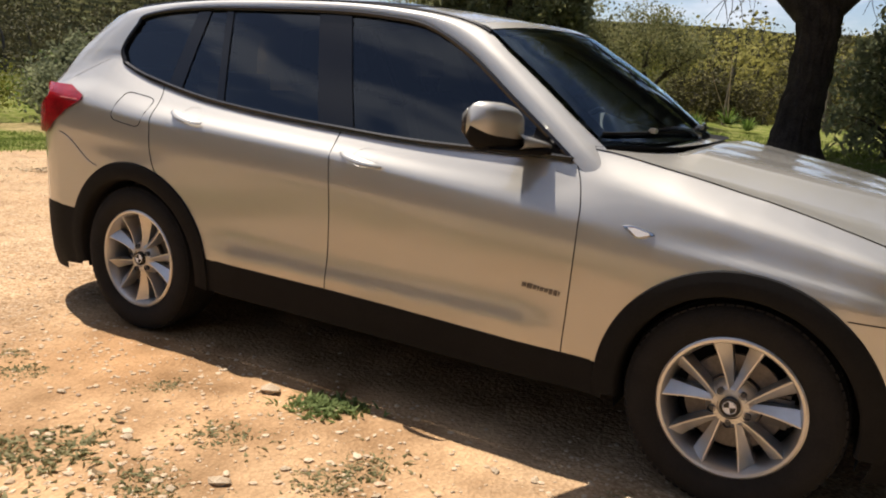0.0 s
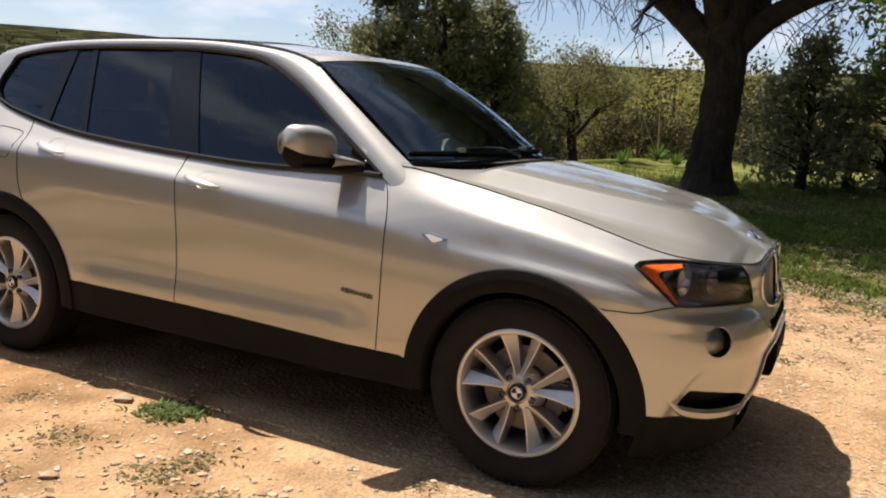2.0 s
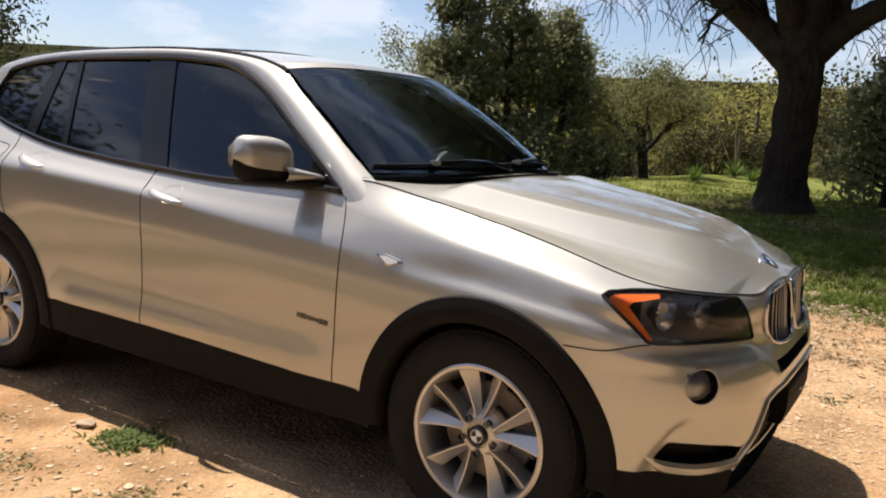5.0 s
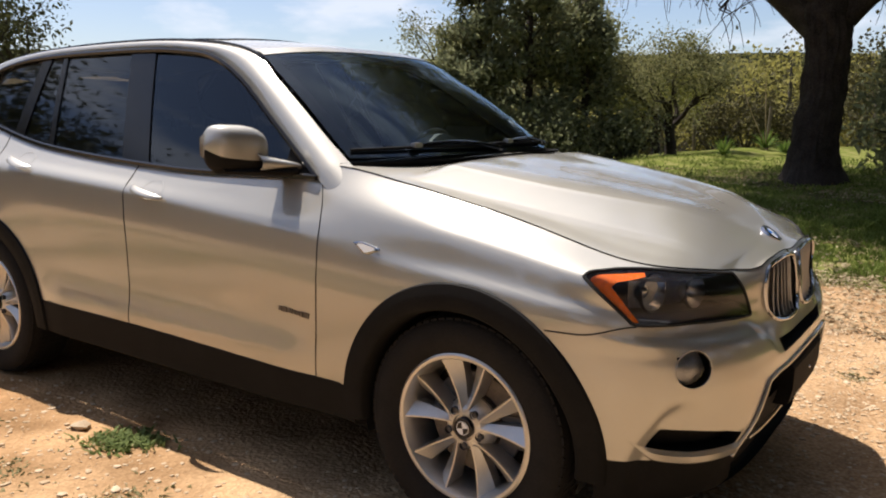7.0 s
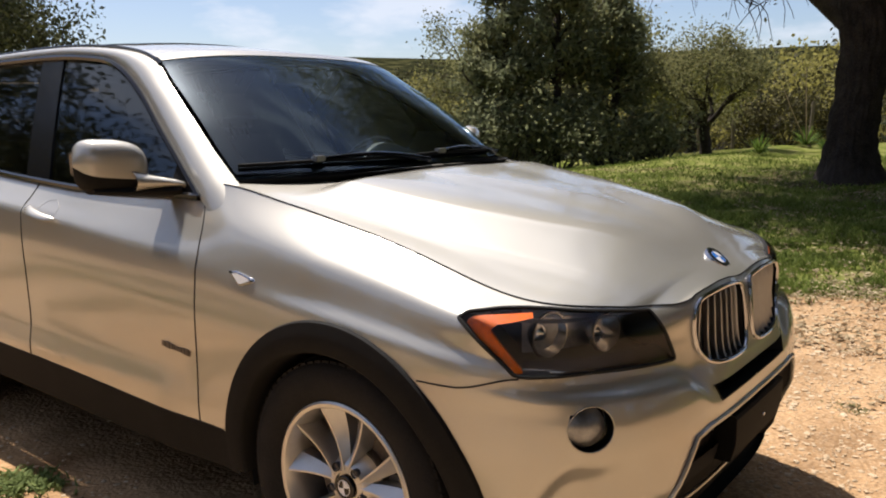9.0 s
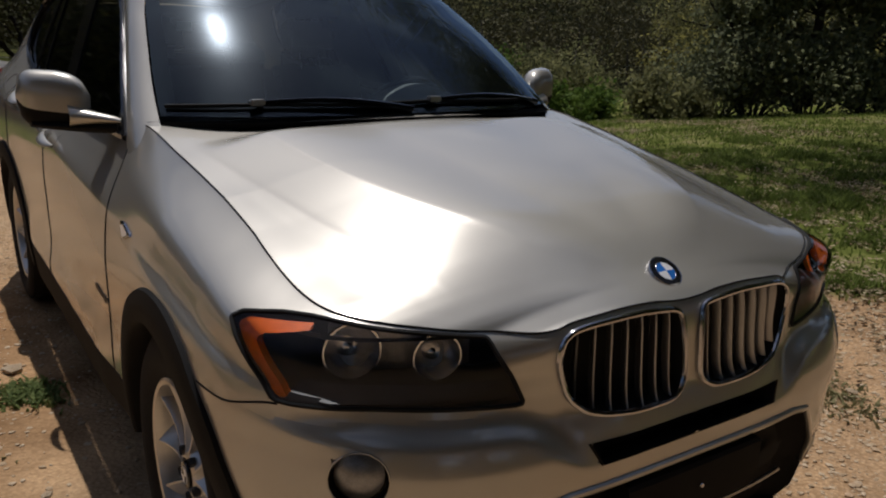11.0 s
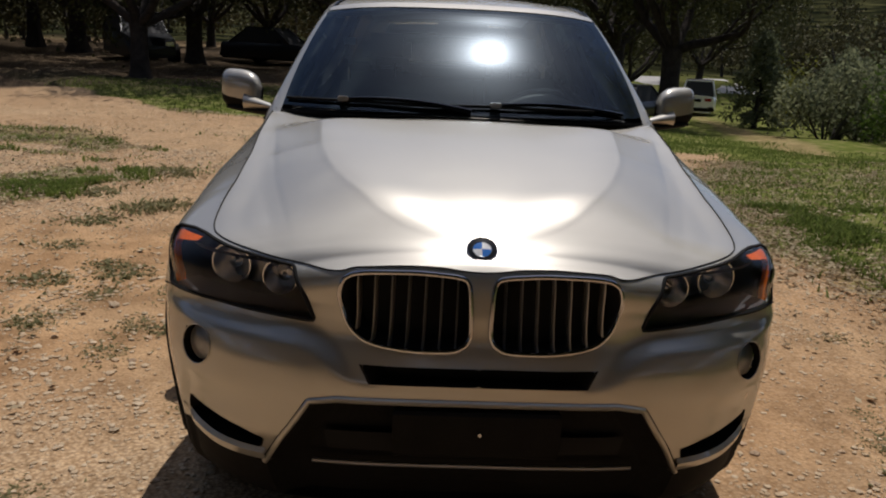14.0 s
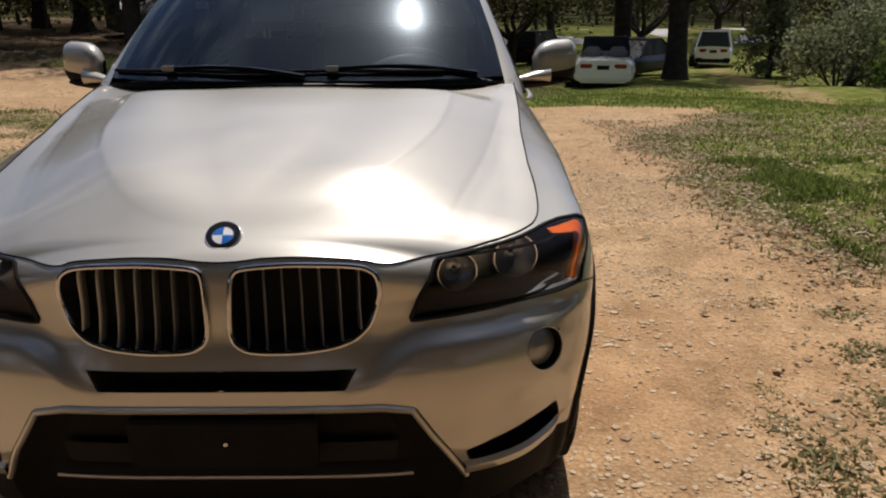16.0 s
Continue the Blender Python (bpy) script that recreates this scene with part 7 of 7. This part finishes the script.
def build_stones():
    rng = np.random.default_rng(12)
    kinds = [stone_mesh("stone", rng) for _ in range(4)]
    spots = [(-1.78, -1.07, 0.13), (-1.40, -1.74, 0.09), (-0.71, -1.10, 0.05), (-0.57, -1.07, 0.05), (-1.29, -1.55, 0.05), (0.17, 1.84, 0.07), (0.20, 1.77, 0.05), (-0.77, 1.55, 0.05),
             (-0.06, 1.68, 0.04), (-1.39, 1.56, 0.05), (-1.50, -1.86, 0.05), (0.0, -1.57, 0.04), (-0.05, -1.25, 0.05), (-2.4, -1.6, 0.05), (-1.9, -1.7, 0.06), (-0.95, -1.5, 0.04)]
    for k, (x, y, s) in enumerate(spots):
        ob = new("stone", kinds[k % 4])
        ob.matrix_basis = pose(x, y, ground_z(x, y) + s * 0.08, 0, 0, rng.uniform(0, 360)) @ Matrix.Diagonal((s, s * 0.7, s * 0.5, 1))
        tagged(ob, "pale limestone stone lying on the gravel", "stone", "stones on the drive")
    # loose pebbles that lie singly on the drive
    pale, tan = material("pale_pebble", (0.46, 0.345, 0.225), rough=0.9, vary=0.2, scale=4, per_object=0.25), material("tan_pebble", (0.42, 0.29, 0.18), rough=0.9, vary=0.2, scale=4, per_object=0.3)
    kinds = [stone_mesh("pebble", rng, pale if k % 2 else tan) for k in range(6)]
    spots = scatter(rng, 130, -3.6, 1.4, -2.4, -1.0, lambda x, y: 0.25 + 0.75 * smoothstep(-1, 0.6, x)) + scatter(rng, 150, -2.6, 1.2, 1.0, 3.0, lambda x, y: 1 - 0.8 * grassy(x, y))
    for k, (x, y, z) in enumerate(spots):
        s = 0.018 + 0.035 * rng.uniform() ** 2.5
        ob = new("pebble", kinds[k % 6])
        ob.matrix_basis = pose(x, y, z + s * 0.05, 0, 0, rng.uniform(0, 360)) @ Matrix.Diagonal((s, s * rng.uniform(0.6, 1.0), s * 0.6, 1))
        ob.parent = ground


# ---- fence, yuccas, road, other vehicles ----
def build_fence():
    line = [(-26, 14.5), (-21, 16.5), (-15.5, 19.0), (-11, 20.3), (-9, 20.6), (-7.12, 20.8), (-6.2, 20.9), (-4.2, 21.0), (-1.5, 21.0), (1.5, 20.6), (5, 20.0)]
    f = thing("wire_fence", "old wire fence on weathered wooden posts", "fence")
    for k, (x, y) in enumerate(line):
        z = ground_z(x, y)
        lean = 0.04 * math.sin(k * 2.1)
        part("post", Shape().tube([(x, y, z - 0.3), (x + lean, y, z + 0.6), (x + lean * 1.6, y + 0.01, z + 1.25)], [0.055, 0.05, 0.045], 7), WOOD_POST, f)
    for h in (0.25, 0.5, 0.75, 1.0, 1.2):
        pts = []
        for (x0, y0), (x1, y1) in zip(line, line[1:]):
            for u in (0, 0.5):
                x, y = x0 + (x1 - x0) * u, y0 + (y1 - y0) * u
                pts.append((x, y, (ground_z(x0, y0) * (1 - u) + ground_z(x1, y1) * u) + h - (0.03 if u else 0)))
        part("wire", Shape().tube(pts, 0.004, 4), WIRE, f)


def build_yucca(x, y, s, seed, stalks):
    rng = np.random.default_rng(seed)
    t = thing("yucca", "spiky yucca with dry flower stalks" if stalks else "spiky green yucca on the grass", "plant", at=pose(x, y, ground_z(x, y) - 0.02))
    sh = Shape()
    for k in range(60):
        a, e = rng.uniform(0, 6.28), rng.uniform(0.15, 1.35)
        ln = s * rng.uniform(0.7, 1.05)
        d = Vector((math.cos(a) * math.cos(e), math.sin(a) * math.cos(e), math.sin(e)))
        w = Vector((-math.sin(a), math.cos(a), 0)) * 0.017
        p0, p1, p2 = Vector((0, 0, 0.05)), d * ln * 0.5 + Vector((0, 0, 0.05)), d * ln + Vector((0, 0, 0.05 - 0.1 * ln))
        sh.add([p0 - w, p0 + w, p1 + w, p1 - w, p2], [(0, 1, 2, 3), (3, 2, 4)])
    part("leaf_rosette", sh, BUSH_LEAF, t, smooth=False)
    for dx, dy, h in stalks:
        part("flower_stalk", Shape().tube([(0, 0, 0.1), (dx * 0.5, dy * 0.5, h * 0.5), (dx, dy, h)], [0.018, 0.014, 0.006], 6), STONE, t, "pale dry flower stalk")


def parked_car(name, label, at, turn, paint, length=4.5, width=1.8, height=1.45, kind="saloon"):
    """A distant parked car: body with arches, cabin with glass, wheels, lamps, bumpers."""
    t = thing(name, label, "car", at=pose(*at, 0, 0, turn))
    L, W = length / 2, width / 2
    belt = height * 0.60
    prof = {"saloon": [(-L, belt * 0.98), (-L * 0.55, belt * 1.02), (L * 0.42, belt), (L * 0.96, belt * 0.80), (L, belt * 0.55)],
            "suv": [(-L, belt), (-L * 0.5, belt * 1.02), (L * 0.45, belt), (L * 0.95, belt * 0.85), (L, belt * 0.6)]}["suv" if kind != "saloon" else "saloon"]
    rows = []
    for i in range(33):
        x = -L + length * i / 32
        end = 1 - 0.16 * abs(x / L) ** 6
        top = table(x, prof)
        row = []
        for y, z in ((0.80, 0.22), (0.97, 0.32), (1.0, 0.50 * top + 0.15), (0.97, 0.86 * top), (0.86, top), (0.0, top * 1.03)):
            row.append((x, y * W * end, z))
        rows.append(row + [(a, -b, c) for a, b, c in reversed(row[:-1])])
    sh = Shape().grid(rows)
    sh.fan(rows[0], (-L - 0.03, 0, belt * 0.6))
    sh.fan(rows[-1], (L + 0.03, 0, belt * 0.45))
    body = part("body", sh, paint, t, sharp=45)
    if kind == "convertible":
        scr = [[(0.34 * L - 0.26 * L * v, W * 0.80 * s * (1 - 0.12 * v), belt + (height - belt) * v) for s in (-1, -0.5, 0, 0.5, 1)] for v in (0, 0.5, 1)]
        part("windscreen", Shape().grid(scr), TINTED, t)
        part("screen_frame", Shape().tube([r[0] for r in scr] + [r for r in scr[-1]] + [r[-1] for r in reversed(scr)], 0.03, 6), PAINT_DARK, t)
        for x in (-0.35 * L, -0.02 * L):
            for y in (-0.38, 0.38):
                part("seat_back", Shape().box((x, y - 0.24, belt - 0.4), (x + 0.16, y + 0.24, belt + 0.28), 0.06), SEAT, t)
        part("cabin_well", Shape().box((-0.45 * L, -W * 0.78, belt * 0.9), (0.3 * L, W * 0.78, belt * 1.045), 0.02), CABIN, t)
    else:
        x0, x1, x2, x3 = (-0.80 * L, -0.45 * L, 0.10 * L, 0.45 * L) if kind == "saloon" else (-0.97 * L, -0.85 * L, 0.15 * L, 0.5 * L)
        rows = []
        for v in (0, 0.33, 0.66, 1.0):
            z = belt + (height - belt) * v
            y = W * (0.86 - 0.18 * v)
            a, b = x0 + (x1 - x0) * v, x3 + (x2 - x3) * v
            rows.append([(a, -y, z), (a, 0, z), (a, y, z), ((a + b) / 2, y * 1.02, z), (b, y, z), (b, 0, z), (b, -y, z), ((a + b) / 2, -y * 1.02, z)])
        cabin = Shape().grid(rows, closed=True)
        part("cabin_glass", cabin, CABIN, t, sharp=45)
        top = rows[-1]
        rf = Shape().grid([[(x * 1.0, y * s, z + 0.05) for x, y, z in (top[0], top[7], top[6])] for s in (1, 0.5, 0, -0.5, -1)])
        rf.grid([[(p[0], p[1], p[2] - 0.01) for p in top], [(p[0], p[1], p[2] + 0.05) for p in top]], closed=True)
        part("roof", rf, paint, t, sharp=45)
        for k in range(4):
            i, j = ((0, 2), (2, 2), (4, 2), (6, 2))[k]
            part("pillar", Shape().tube([rows[0][i], rows[-1][i]], 0.045, 6), paint, t)
        if kind == "pickup":
            part("bed_rail", Shape().tube([(-L * 0.98, -W * 0.9, belt + 0.06), (-L * 0.98, W * 0.9, belt + 0.06)], 0.04, 6), paint, t)
    r = 0.33 if kind in ("saloon", "convertible") else 0.37
    for x in (-L * 0.60, L * 0.62):
        for s in (-1, 1):
            w = part("wheel", Shape().lathe([(0.02, -0.02), (r * 0.62, -0.01), (r * 0.66, -0.03), (r * 0.98, -0.01), (r, 0.03), (r, 0.17), (r * 0.8, 0.20)], (x, 0, 0), 24), RUBBER, t, m=pose(0, s * -W * 0.985 * -1 * -1, r) if s < 0 else Matrix.Translation((0, W * 0.985, r)) @ Matrix.Diagonal((1, -1, 1, 1)))
            part("rim", Shape().lathe([(0.01, -0.026), (r * 0.5, -0.03), (r * 0.62, -0.015)], (x, 0, 0), 20), ALLOY, w)
    for s in (-1, 1):
        part("tail_lamp", Shape().box((-L - 0.035, s * W * 0.52 - 0.17, belt * 0.76), (-L + 0.06, s * W * 0.52 + 0.17, belt * 0.90), 0.02), RED, t)
        part("headlamp", Shape().box((L * 0.93, s * W * 0.62 - 0.15, belt * 0.58), (L + 0.01, s * W * 0.62 + 0.15, belt * 0.74), 0.03), MIRROR, t)
        part("door_mirror", Shape().box((L * 0.28, s * (W + 0.08) - 0.09, belt + 0.02), (L * 0.34, s * (W + 0.08) + 0.09, belt + 0.16), 0.02), paint, t)
    part("rear_bumper", Shape().box((-L - 0.06, -W * 0.88, 0.28), (-L + 0.1, W * 0.88, 0.52), 0.05), paint if kind == "convertible" else PLASTIC, t)
    part("plate_panel", Shape().box((-L - 0.05, -0.17, belt * 0.72), (-L - 0.03, 0.17, belt * 0.86), 0.005), PLASTIC, t)
    return t


build_grass()
build_gravel()
build_leaf_litter()
build_tufts()
build_stones()
build_fence()
build_yucca(-3.7, 15.0, 0.55, 1, ())
build_yucca(-3.55, 18.1, 0.62, 2, ((-0.72, -0.1, 1.75), (-0.15, 0.15, 1.9)))
build_yucca(-2.9, 17.2, 0.5, 3, ())
build_yucca(1.0, 13.4, 0.5, 4, ())
parked_car("convertible", "white convertible with its top down on the grass", (-22.9, 5.45, g(-22.9, 5.45)), 168, PAINT_WHITE, 4.5, 1.82, 1.38, "convertible")
parked_car("dark_saloon", "dark saloon parked under an oak", (-30.6, 8.5, g(-30.6, 8.5)), 140, PAINT_DARK, 4.6, 1.8, 1.42)
parked_car("white_suv", "white suv parked on the track", (-40.8, 14.6, g(-40.8, 14.6)), 161, PAINT_WHITE, 4.6, 1.9, 1.75, "suv")
parked_car("dark_pickup", "dark pickup parked in deep shade", (-31.0, -11.6, g(-31, -11.6)), 30, PAINT_DARK, 5.4, 2.0, 1.85, "pickup")
parked_car("dark_hatchback", "dark car parked in deep shade", (-32.8, -6.4, g(-32.8, -6.4)), 70, PAINT_DARK, 4.5, 1.8, 1.5)
parked_car("dark_suv", "dark suv parked near the road", (-43.0, 5.7, g(-43, 5.7)), 150, PAINT_DARK, 4.7, 1.9, 1.75, "suv")


def build_road():
    sh = Shape()
    rows = []
    for k in range(41):
        u = -7 + 31 * k / 40
        x, y = -57.5 - 0.05 * u, u
        rows.append([(x + w, y, -1.27 - 0.075 * w) for w in (-4.2, -1, 1, 4.2)])
    sh.grid(rows)
    tagged(part("road", sh, ASPHALT, sharp=0), "pale country road beyond the trees", "road", kind="structure")


build_road()
